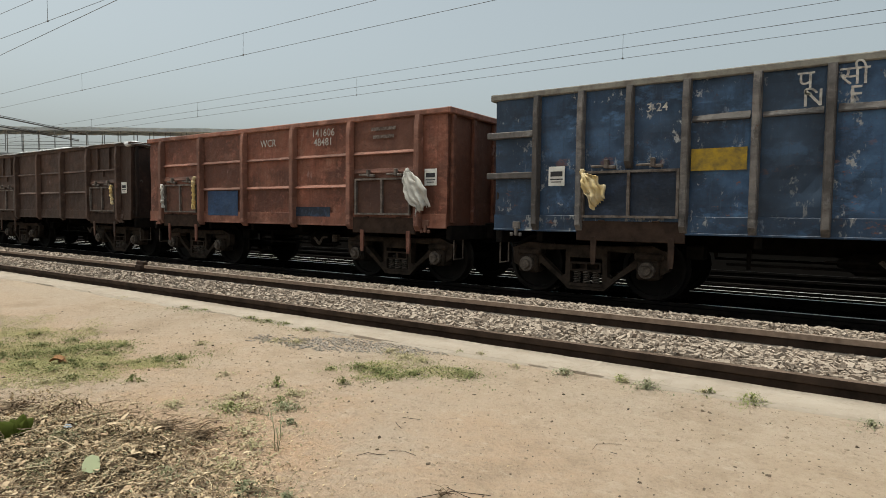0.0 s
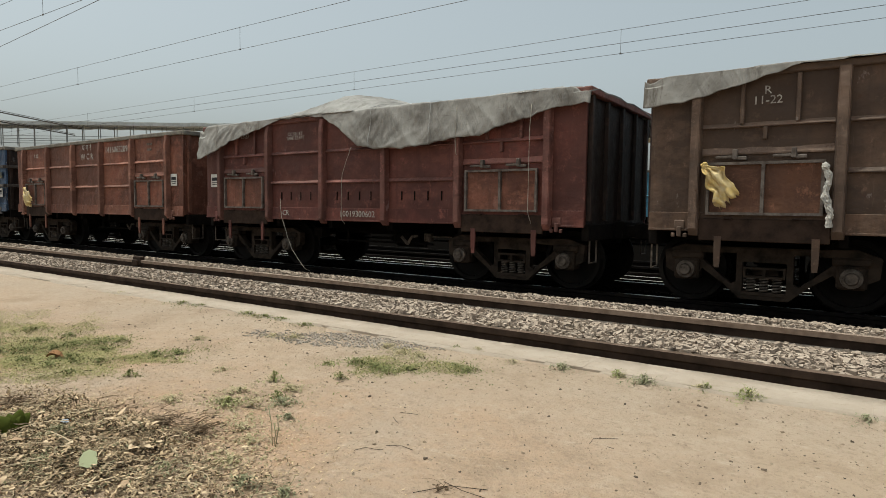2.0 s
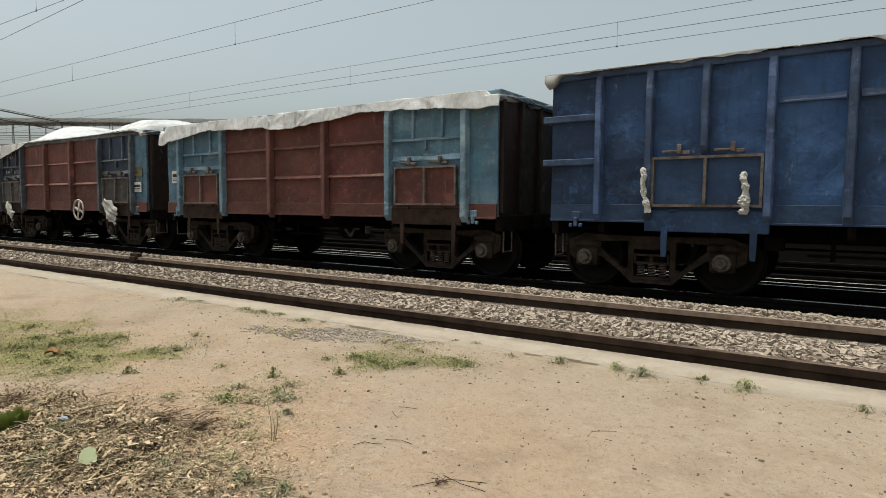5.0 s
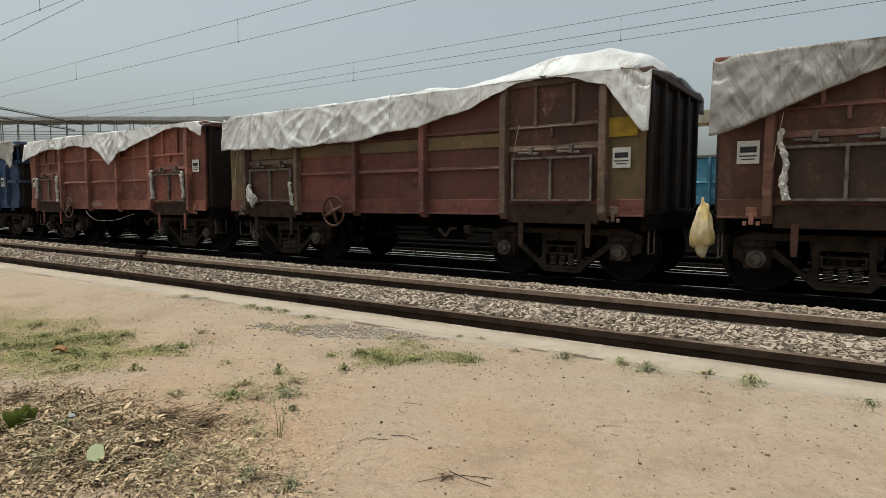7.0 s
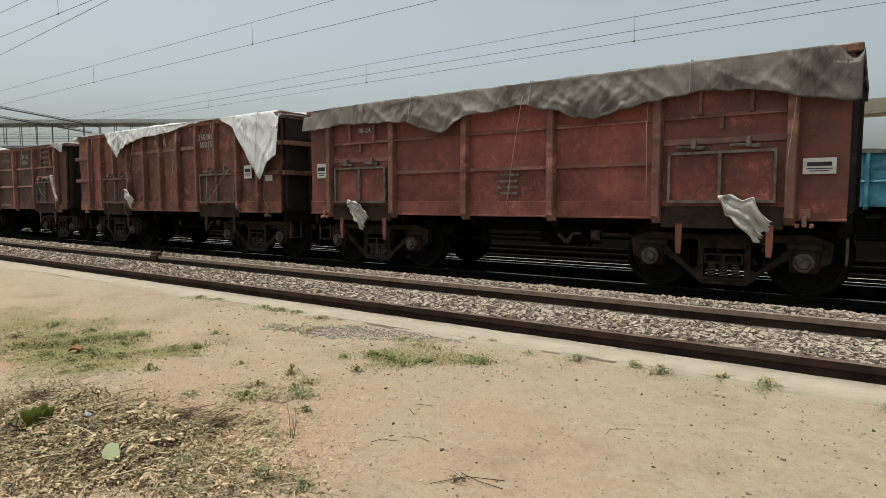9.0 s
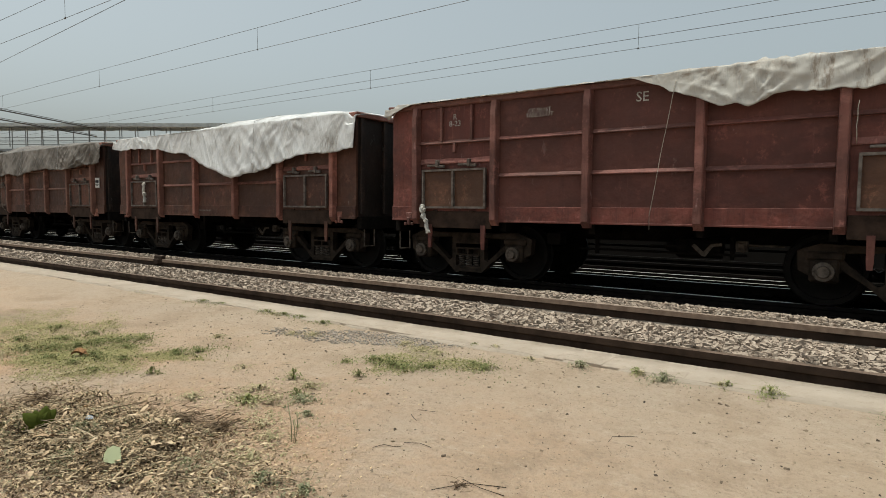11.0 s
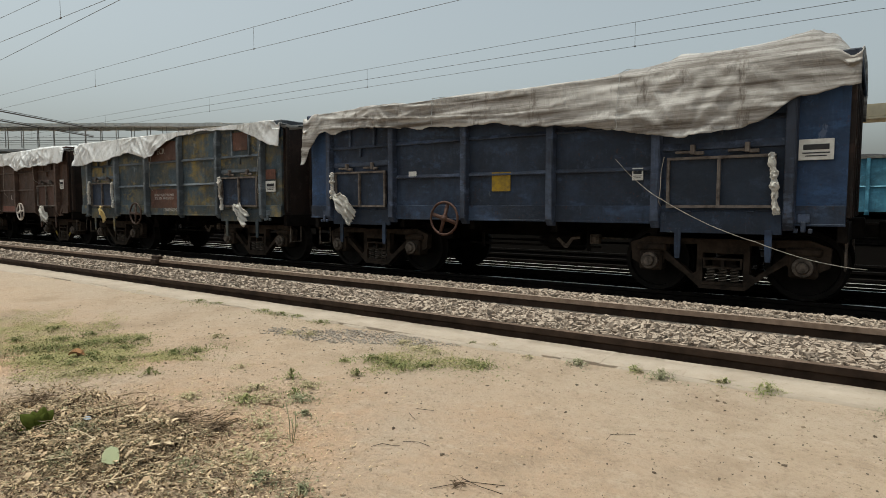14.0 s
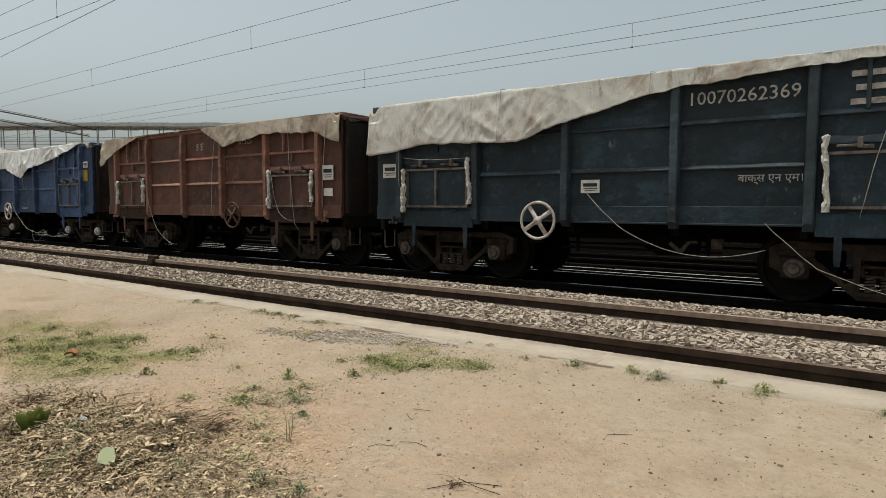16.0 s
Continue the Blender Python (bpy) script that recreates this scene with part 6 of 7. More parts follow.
build_bag(10, -4.95, 0.92)


# ---- ballast ----
def stone_material(name, a, b, c):
    m, nt, bsdf = nodes_of(name)
    geo = nt.nodes.new("ShaderNodeNewGeometry")
    info = nt.nodes.new("ShaderNodeObjectInfo")
    add = nt.nodes.new("ShaderNodeMath")
    add.operation = "ADD"
    link(nt, geo.outputs["Random Per Island"], add.inputs[0])
    link(nt, info.outputs["Random"], add.inputs[1])
    fr = nt.nodes.new("ShaderNodeMath")
    fr.operation = "FRACT"
    link(nt, add.outputs[0], fr.inputs[0])
    col = mixed(nt, step(nt, fr.outputs[0], 0.0, 0.75), a, b)
    col = mixed(nt, step(nt, fr.outputs[0], 0.8, 1.0), col, c)
    v = coords(nt, shift=False)
    col = mixed(nt, step(nt, noisy(nt, v, 25, 4), 0.5, 0.75, 0.5), col, tuple(0.55 * q for q in a))
    link(nt, col, bsdf.inputs["Base Color"])
    bsdf.inputs["Roughness"].default_value = 0.9
    bumped(nt, bsdf, noisy(nt, v, 90, 4), 0.4, 0.004)
    return m


STONE = stone_material("grey_brown_ballast_stone", (0.262, 0.207, 0.162), (0.39, 0.32, 0.256), (0.19, 0.148, 0.115))
OILSHADE = stone_material("shaded_oily_ballast_stone", (0.003, 0.0027, 0.0025), (0.006, 0.0055, 0.005), (0.002, 0.0018, 0.0018))
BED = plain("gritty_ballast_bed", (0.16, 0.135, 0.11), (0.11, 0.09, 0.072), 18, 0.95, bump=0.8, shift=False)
OILSHADEBED = plain("shaded_oily_track_bed", (0.0025, 0.0022, 0.002), (0.0045, 0.004, 0.0035), 12, 0.95, bump=0.8, shift=False)
# Coal dirt, blackened further: the shade under the train is put into both colours.
for m in (OILSHADEBED, OILSHADE):
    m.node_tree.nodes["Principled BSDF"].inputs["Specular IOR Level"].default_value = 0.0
# a broken stone: a cube whose corners are pulled about
ROCK_V = 0.72 * np.array([(x, y, z) for x in (-1, 1) for y in (-1, 1) for z in (-1, 1)], float)
ROCK_F = np.array([(0, 1, 3), (0, 3, 2), (4, 6, 7), (4, 7, 5), (0, 4, 5), (0, 5, 1), (2, 3, 7), (2, 7, 6), (0, 2, 6), (0, 6, 4), (1, 5, 7), (1, 7, 3)])
RNG = np.random.default_rng(5)


def bed_z(y):
    """Top of the ballast across the near track and down to the train's track."""
    return float(np.interp(y, [4.83, 5.2, 6.0, 6.2, 6.50, 6.64, 7.2, 8.0, 8.7, 9.2, 9.6, 13.4, 14.2], [-0.12, -0.075, -0.09, -0.172, -0.165, -0.09, -0.07, -0.19, -0.34, -0.39, -0.40, -0.40, -0.43]))


def stones(spots, sizes, seed):
    """Broken stones, one island each, at the spots."""
    rng = np.random.default_rng(seed)
    n = len(spots)
    v = np.repeat(ROCK_V[None], n, 0) * rng.uniform(0.75, 1.2, (n, 8, 1)) + rng.uniform(-0.17, 0.17, (n, 8, 3))
    v *= np.stack([rng.uniform(0.9, 1.6, n), rng.uniform(0.7, 1.05, n), rng.uniform(0.5, 0.85, n)], 1)[:, None]
    a, b = rng.uniform(0, 6.28, n), rng.uniform(-0.5, 0.5, n)
    tilt = np.stack([v[..., 0] * np.cos(b)[:, None] - v[..., 2] * np.sin(b)[:, None], v[..., 1], v[..., 0] * np.sin(b)[:, None] + v[..., 2] * np.cos(b)[:, None]], -1)
    spun = np.stack([tilt[..., 0] * np.cos(a)[:, None] - tilt[..., 1] * np.sin(a)[:, None], tilt[..., 0] * np.sin(a)[:, None] + tilt[..., 1] * np.cos(a)[:, None], tilt[..., 2]], -1)
    v = spun * sizes[:, None, None] + spots[:, None]
    f = ROCK_F[None] + (8 * np.arange(n))[:, None, None]
    return v.reshape(-1, 3), f.reshape(-1, 3)


def fast_mesh(name, v, f, material):
    me = bpy.data.meshes.new(name)
    me.vertices.add(len(v))
    me.vertices.foreach_set("co", np.asarray(v, dtype=np.float32).ravel())
    me.loops.add(len(f) * 3)
    me.loops.foreach_set("vertex_index", np.asarray(f, dtype=np.int32).ravel())
    me.polygons.add(len(f))
    me.polygons.foreach_set("loop_start", np.arange(0, 3 * len(f), 3, dtype=np.int32))
    me.materials.append(material)
    me.update(calc_edges=True)
    me.shade_flat()
    return me


def build_bed(y0, y1, material, label, rise=0.0):
    ys = np.linspace(y0, y1, 24)
    xs = np.concatenate([np.linspace(-400, -40, 40), np.linspace(-39, 12, 205), np.linspace(13, 120, 20)])
    vs = [(x, y, bed_z(y) - 0.03 + 0.02 * noise.noise((x * 3, y * 3, 8))) for x in xs for y in ys]
    n = len(ys)
    fs = [(i * n + j, (i + 1) * n + j, (i + 1) * n + j + 1, i * n + j + 1) for i in range(len(xs) - 1) for j in range(n - 1)]
    ob = new("ballast_bed", mesh_np("ballast_bed", vs, fs, material, True))
    return tagged(ob, label, "ballast", kind="structure")


near_bed = build_bed(4.74, 8.72, BED, "grey-brown ballast bed of the near track")
build_bed(8.73, 34.0, OILSHADEBED, "coal-black ballast bed with the train's shade in its colour")


def scatter(x0, x1, y0, y1, per_m2, rng):
    n = int((x1 - x0) * (y1 - y0) * per_m2)
    p = np.stack([rng.uniform(x0, x1, n), rng.uniform(y0, y1, n)], 1)
    keep = (np.abs(p[:, 1] - NEAR_RAIL) > 0.06) & (np.abs(p[:, 1] - NEAR_RAIL - GAUGE) > 0.062)
    p = p[keep]
    z = np.array([bed_z(y) for y in p[:, 1]]) + rng.uniform(-0.025, 0.018, len(p))
    return np.concatenate([p, z[:, None]], 1)


def build_ballast():
    spots = [scatter(-7, 1.5, 4.86, 8.75, 800, RNG), scatter(-16, -7, 4.86, 8.75, 380, RNG), scatter(-34, -16, 4.86, 8.75, 130, RNG), scatter(-90, -34, 4.86, 8.75, 40, RNG), scatter(1.5, 6, 4.86, 8.75, 150, RNG)]
    sizes = [RNG.uniform(0.013, 0.035, len(spots[0])), RNG.uniform(0.017, 0.034, len(spots[1])), RNG.uniform(0.03, 0.055, len(spots[2])), RNG.uniform(0.05, 0.09, len(spots[3])), RNG.uniform(0.03, 0.05, len(spots[4]))]
    # the stones along the near edge, between x = -1.6 and 0.4, are parts of their own
    meshes = []
    for i in range(6):
        v, f = stones(np.zeros((1, 3)), np.ones(1), 100 + i)
        meshes.append(fast_mesh("stone", v, f, STONE))
    mine = np.where((spots[0][:, 0] > -1.6) & (spots[0][:, 0] < 0.4) & (spots[0][:, 1] > 5.0) & (spots[0][:, 1] < 5.35))[0][:290]
    for n, i in enumerate(mine):
        ob = new("stone", meshes[n % 6])
        ob.parent = near_bed
        ob.matrix_basis = Matrix.LocRotScale(Vector(spots[0][i]) + Vector((0, 0, 0.006)), Euler((0, 0, n * 2.4)), Vector((1, 1, 1)) * float(sizes[0][i]))
    rest = np.ones(len(spots[0]), bool)
    rest[mine] = False
    spots[0], sizes[0] = spots[0][rest], sizes[0][rest]
    v, f = stones(np.concatenate(spots), np.concatenate(sizes), 7)
    tagged(new("ballast_stones", fast_mesh("ballast_stones", v, f, STONE)), "loose broken grey-brown ballast stones", "ballast", kind="stuff")
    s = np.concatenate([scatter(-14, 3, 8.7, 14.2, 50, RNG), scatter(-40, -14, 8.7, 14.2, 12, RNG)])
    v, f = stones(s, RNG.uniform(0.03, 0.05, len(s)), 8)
    tagged(new("dark_ballast_stones", fast_mesh("dark_ballast_stones", v, f, OILSHADE)), "oily ballast stones under the train, blackened as shaded", "ballast", kind="stuff")


build_ballast()


def build_spare_rails():
    """Two spare rails left lying behind the train, and a line of pale stones before them."""
    lit = plain("sun_bleached_rail_steel", (0.55, 0.52, 0.47), (0.40, 0.37, 0.33), 6, 0.5, 0.2)
    for y, z in ((12.66, -0.345), (12.88, -0.297)):
        ob = new("spare_rail", rail_mesh(-90.0, 25.0, lit))
        ob.location = (0, y, z)
        tagged(ob, "spare steel rail lying beside the track", "rail", "spare rails")
    n = 900
    p = np.stack([RNG.uniform(-40, 4, n), RNG.normal(12.58, 0.02, n), RNG.uniform(-0.43, -0.41, n)], 1)
    v, f = stones(p, RNG.uniform(0.018, 0.04, n), 17)
    tagged(new("pale_stones", fast_mesh("pale_stones", v, f, STONE)), "line of pale loose stones beside the track", "ballast", kind="stuff")


build_spare_rails()


# ---- overhead line ----
def wire(points, radius, label):
    ob = new("overhead_wire", tube("overhead_wire", [Vector(p) for p in points], radius, WIRE))
    return tagged(ob, label, "overhead wire", "overhead wires")


def catenary(y, contact, carrier, droppers, thick=0.0052, x0=-220, x1=60, third=None, sag=0.0):
    w = wire([(x0, y, contact), (x1, y, contact)], thick, "thin contact wire over a railway track")
    top = [(x, y, carrier + sag * ((x + 10) / 30) ** 2) for x in np.linspace(x0, x1, 40)] if sag else [(x0, y, carrier), (x1, y, carrier)]
    wire(top, thick, "thin carrier wire over a railway track")
    for x in droppers:
        part("dropper", tube("dropper", [Vector((x, y, contact)), Vector((x, y, carrier + 0.01)), Vector((x + 0.02, y, carrier + 0.02))], 0.004, WIRE), None, w)
        part("clip", bm_boxes([(x, y, contact, 0.05, 0.02, 0.04)], 0.005), WIRE, w)
    if third:
        wire([(x0, y, third), (x1, y, third)], 0.006, "thin middle wire over a railway track")


catenary(TRAIN_Y, 5.26, 5.83, [-49.2, -40.3, -31.5, -22.65, -13.8, -4.9, 4.0])
catenary(15.59, 5.10, 5.70, [-41.7, -32.6, -23.5, -14.36, -5.2, 4.0], third=5.36)
catenary(6.33, 5.26, 5.85, [-33.0, -24.0, -15.1, -6.0, 3.0])
wire([(-60, 9.95, 5.26), (-19.6, 6.99, 5.26), (-12.4, 6.47, 5.26), (10, 4.86, 5.26)], 0.0062, "thin slanting wire of a crossover")


# ---- far structures ----
def build_footbridge():
    """A roofed footbridge far along the line, with a branch across the tracks."""
    fb = tagged(new("footbridge"), "grey roofed footbridge with railings, far along the line", "footbridge")

    def span(a, b, n, roof=True):
        a, b = Vector(a), Vector(b)
        d = (b - a) / n
        turn = math.degrees(math.atan2(d.y, d.x))
        length = d.length
        for i in range(n):
            c = a + d * (i + 0.5)
            part("deck", shared(("deck", round(length, 2)), GALV, lambda: bm_boxes([(0, 0, 0, length, 3.0, 0.25)])), None, fb, at=pose(c.x, c.y, 7.3, 0, 0, turn))
            if roof:
                wob = 0.10 * noise.noise((i * 0.7, length, 0))
                part("roof_sheet", shared(("roof_sheet", round(length, 2)), ROOF, lambda: bm_boxes([(0, 0, 0, length * 1.02, 3.8, 0.10), (0, -1.9, -0.18, length * 1.02, 0.05, 0.36), (0, 1.9, -0.18, length * 1.02, 0.05, 0.36)])), None, fb, at=pose(c.x, c.y, 10.25 + wob, 1.0 * wob * 10, 0, turn))
            for side in (-1, 1):
                out = Vector((-d.y, d.x, 0)).normalized() * 1.45 * side
                part("post", shared("bridge_post", GALV, lambda: bm_boxes([(0, 0, 1.3, 0.07, 0.07, 2.6), (0, 0, 2.4, 0.05, 0.5, 0.05)])), None, fb, at=pose(c.x + out.x, c.y + out.y, 7.6, 0, 0, turn))
                part("railing", shared(("railing", round(length, 2)), GALV, lambda: bm_boxes([(0, 0, 0.5, length, 0.05, 0.05), (0, 0, 1.0, length, 0.05, 0.05)])), None, fb, at=pose(c.x + out.x, c.y + out.y, 7.7, 0, 0, turn))
            if i % 5 == 2:
                part("leg", shared("leg", GALV, lambda: bm_boxes([(0, 0, 3.9, 0.4, 2.4, 7.8)])), None, fb, at=pose(c.x, c.y, -0.4, 0, 0, turn))

    span((-90, 23, 0), (-52, 49.2, 0), 25)
    # the branch over the tracks: open deck, two dark beams
    for z, y0 in ((9.85, 0.0), (9.2, 1.6)):
        p, q = Vector((-74 - y0, 34, z)), Vector((-62 - y0, 14, z))
        c, d = (p + q) / 2, q - p
        part("beam", shared("bridge_beam", FRAMESTEEL, lambda: bm_boxes([(0, 0, 0, 25.5, 0.10, 0.10), (0, 0, 0.15, 25.5, 0.14, 0.03)])), None, fb, at=pose(c.x, c.y, c.z, 0, 0, math.degrees(math.atan2(d.y, d.x))))


build_footbridge()


def build_platform():
    """An open platform with a ribbed shelter roof behind the standing wagons."""
    deck = tagged(new("platform"), "raised concrete platform behind the standing wagons", "platform", kind="structure")
    # Shade behind the wagons is put into this colour; the length hides sunlit earth.
    part("platform_slab", bm_boxes([(-75, 38, 0.1, 200, 8, 1.1)], 0.02), plain("shaded_platform_concrete", (0.010, 0.009, 0.008), (0.006, 0.0055, 0.005), 0.6, 0.9), deck)
    sh = tagged(new("platform_shelter"), "long platform shelter with pale ribbed roof on steel columns", "platform shelter")
    cream = plain("cream_roof_sheet", (0.42, 0.37, 0.27), (0.33, 0.29, 0.21), 0.8, 0.8)
    for i in range(20):
        part("roof_sheet", shared("shelter_roof", cream, lambda: bm_boxes([(0, 0, 0, 1.98, 7.0, 0.08), (0, -3.5, -0.28, 1.98, 0.06, 0.5), (-0.5, -3.53, -0.28, 0.12, 0.06, 0.5), (0.5, -3.53, -0.28, 0.12, 0.06, 0.5), (0, -3.5, -0.6, 1.98, 0.2, 0.1)])), None, sh, at=pose(-26 + 2 * i, 38, 5.72))
    for x in (-24, -17, -10, -3.5, 3, 9):
        part("column", shared("column", GALV, lambda: bm_boxes([(0, 0, 2.5, 0.22, 0.22, 5.0), (0, 0, 4.85, 0.2, 5.6, 0.2)], 0.01)), None, sh, at=pose(x, 36.4, 0.6))


build_platform()


def build_far_trees():
    """A low hazy belt of trees along the horizon."""
    m = plain("hazy_green_foliage", (0.075, 0.085, 0.05), (0.045, 0.055, 0.03), 0.8, 0.9, shift=False)
    rng = np.random.default_rng(12)
    n = 2600
    x = rng.uniform(-420, 160, n)
    base = np.array([2.2 + 2.0 * noise.noise((q * 0.03, 0, 0)) + 1.2 * noise.noise((q * 0.15, 4, 0)) for q in x])
    p = np.stack([x, rng.uniform(130, 150, n), np.clip(base, 0.8, 5) * rng.uniform(0.1, 1, n)], 1)
    v, f = stones(p, rng.uniform(0.5, 1.3, n), 14)
    tagged(new("far_trees", fast_mesh("far_trees", v, f, m)), "hazy belt of distant low trees", "trees", kind="stuff")


build_far_trees()


# ---- on the earth: grass, weeds, litter ----
def leafy(name, base, other):
    m, nt, bsdf = nodes_of(name)
    geo = nt.nodes.new("ShaderNodeNewGeometry")
    c = mixed(nt, geo.outputs["Random Per Island"], base, other)
    link(nt, c, bsdf.inputs["Base Color"])
    bsdf.inputs["Roughness"].default_value = 0.7
    return m


GRASS = leafy("thin_yellow_green_grass", (0.22, 0.215, 0.08), (0.40, 0.345, 0.18))
CREEP = leafy("dark_creeping_weed", (0.095, 0.11, 0.04), (0.26, 0.25, 0.11))
WEED = leafy("grey_green_weed", (0.15, 0.165, 0.085), (0.36, 0.335, 0.215))
TUFT = leafy("fresh_green_weed", (0.145, 0.17, 0.055), (0.38, 0.36, 0.18))
PALE = leafy("half_dry_straw_weed", (0.24, 0.215, 0.11), (0.47, 0.40, 0.25))
DRY = leafy("dry_brown_leaves", (0.60, 0.46, 0.29), (0.17, 0.115, 0.07))
GAPLEAF = leafy("shade_dark_leaves", (0.055, 0.038, 0.022), (0.12, 0.082, 0.05))
STRAW = leafy("straw_and_twigs", (0.52, 0.42, 0.28), (0.17, 0.125, 0.08))
GREEN = leafy("broad_green_leaves", (0.055, 0.072, 0.012), (0.11, 0.122, 0.024))


def earth_z(x, y):
    lump = 0.03 * noise.noise((x * 0.6, y * 0.6, 0)) + 0.012 * noise.noise((x * 3, y * 3, 5))
    return ground_z(y) + lump * min(1.0, max(0.0, (4.7 - y) / 0.8))


def blades(spots, height, width, seed, lean=0.8):
    """Bent tapering blades: two quads each, as triangles."""
    rng = np.random.default_rng(seed)
    n = len(spots)
    a = rng.uniform(0, 6.28, n)
    h = height * rng.uniform(0.5, 1.2, n)
    l = lean * h * rng.uniform(0.2, 1.2, n)
    w = width * rng.uniform(0.6, 1.3, n)
    dx, dy = np.cos(a), np.sin(a)
    base = np.asarray(spots)
    v = np.zeros((n, 5, 3))
    for i, (s, up, ww) in enumerate(((0, 0, 1), (0, 0, -1), (0.35, 0.65, 0.8), (0.35, 0.65, -0.8), (1, 1.0, 0))):
        v[:, i, 0] = base[:, 0] + dx * l * s - dy * w * ww * 0.5
        v[:, i, 1] = base[:, 1] + dy * l * s + dx * w * ww * 0.5
        v[:, i, 2] = base[:, 2] + h * up - 0.005
    f = np.array([[0, 1, 3], [0, 3, 2], [2, 3, 4]])[None] + (5 * np.arange(n))[:, None, None]
    return v.reshape(-1, 3), f.reshape(-1, 3)


def patch(cx, cy, rx, ry, n, rng, turn=0.0):
    """Uneven spots in a ragged oval."""
    out = []
    for _ in range(n * 5):
        if len(out) == n:
            break
        a, r = rng.uniform(0, 6.283), math.sqrt(rng.uniform(0, 1))
        u, w = r * math.cos(a), r * math.sin(a)
        x = cx + rx * u * math.cos(turn) - ry * w * math.sin(turn)
        y = cy + rx * u * math.sin(turn) + ry * w * math.cos(turn)
        if noise.noise((x * 2.6, y * 2.6, 3)) + 0.5 * noise.noise((x * 9, y * 9, 1)) > 1.3 * r * r + rng.uniform(-0.45, 0.45) - (0.75 if rx > 0.5 else 0.45 if rx > 0.25 else 0.6) and y < 4.68:
            out.append((x, y, earth_z(x, y)))
    return np.array(out or [(cx, cy, earth_z(cx, cy))])


def curled(p, size, seed, steep=0.5):
    """Curled leaves: diamonds folded along their ribs."""
    r = np.random.default_rng(seed)
    n = len(p)
    a, t, c = r.uniform(0, 6.28, n), r.uniform(-steep, steep, n), r.uniform(0.1, 0.6, n)
    s = size * r.uniform(0.5, 1.3, n)
    loc = np.array([(-1, 0, 0), (0, 0.42, 0), (1, 0, 0), (0, -0.42, 0), (-0.45, 0.33, 0), (0.5, 0.3, 0), (0.5, -0.3, 0), (-0.45, -0.33, 0)], float)
    v = np.repeat(loc[None], n, 0)
    v[..., 2] = np.abs(v[..., 1]) * c[:, None] * 2 + (v[..., 0] ** 2) * 0.25 * r.uniform(-1, 1, n)[:, None]
    x = v[..., 0] * np.cos(t)[:, None] - v[..., 2] * np.sin(t)[:, None]
    z = v[..., 0] * np.sin(t)[:, None] + v[..., 2] * np.cos(t)[:, None]
    y = v[..., 1]
    w = np.stack([x * np.cos(a)[:, None] - y * np.sin(a)[:, None], x * np.sin(a)[:, None] + y * np.cos(a)[:, None], z + 0.1], -1) * s[:, None, None] + p[:, None]
    f = np.array([[0, 7, 4], [4, 7, 1], [1, 7, 3], [1, 3, 6], [1, 6, 5], [5, 6, 2]])[None] + (8 * np.arange(n))[:, None, None]
    return w.reshape(-1, 3), f.reshape(-1, 3)


def joined(*pieces):
    vs, fs, at = [], [], 0
    for v, f in pieces:
        vs.append(v)
        fs.append(f + at)
        at += len(v)
    return np.concatenate(vs), np.concatenate(fs)


def stalks(spots, length, radius, seed, rise=0.25):
    """Bent dry stalks lying about: three-sided cords of five bends."""
    rng = np.random.default_rng(seed)
    vs, fs = [], []
    for p in spots:
        a, bend, n = rng.uniform(0, 6.28), rng.normal(0, 0.45), 5
        ln, r, up = length * rng.uniform(0.4, 1.4), radius * rng.uniform(0.6, 1.4), rise * rng.uniform(-0.2, 1.0)
        q, first = np.array(p, float), len(vs)
        for i in range(n + 1):
            for b in (0.0, 2.09, 4.19):
                vs.append(q + r * (1 - 0.12 * i) * np.array((-math.sin(a) * math.cos(b), math.cos(a) * math.cos(b), math.sin(b))))
            q = q + ln / n * np.array((math.cos(a), math.sin(a), up * (1 - 1.9 * i / n)))
            a += bend
        for i in range(n):
            for b in range(3):
                c = (b + 1) % 3
                o = first + 3 * i
                fs += [(o + b, o + c, o + 3 + c), (o + b, o + 3 + c, o + 3 + b)]
    return np.array(vs), np.array(fs)


def dome(x, y, r, high, n, rng):
    """Spots of leaves in a low uneven cushion with runners at its edge."""
    a, d = rng.uniform(0, 6.283, n), np.abs(rng.normal(0, 0.5, n))
    d *= 1 + 0.5 * np.sin(3 * a + x * 9) + 0.3 * np.sin(7 * a + y * 5)
    px, py = x + r * d * np.cos(a), y + r * d * np.sin(a)
    keep = py < 4.66
    px, py, d = px[keep], py[keep], d[keep]
    z = np.array([earth_z(u, w) for u, w in zip(px, py)]) + high * np.clip(1.1 - d, 0.05, 1) * rng.uniform(0.05, 1, len(px))
    return np.stack([px, py, z], 1)


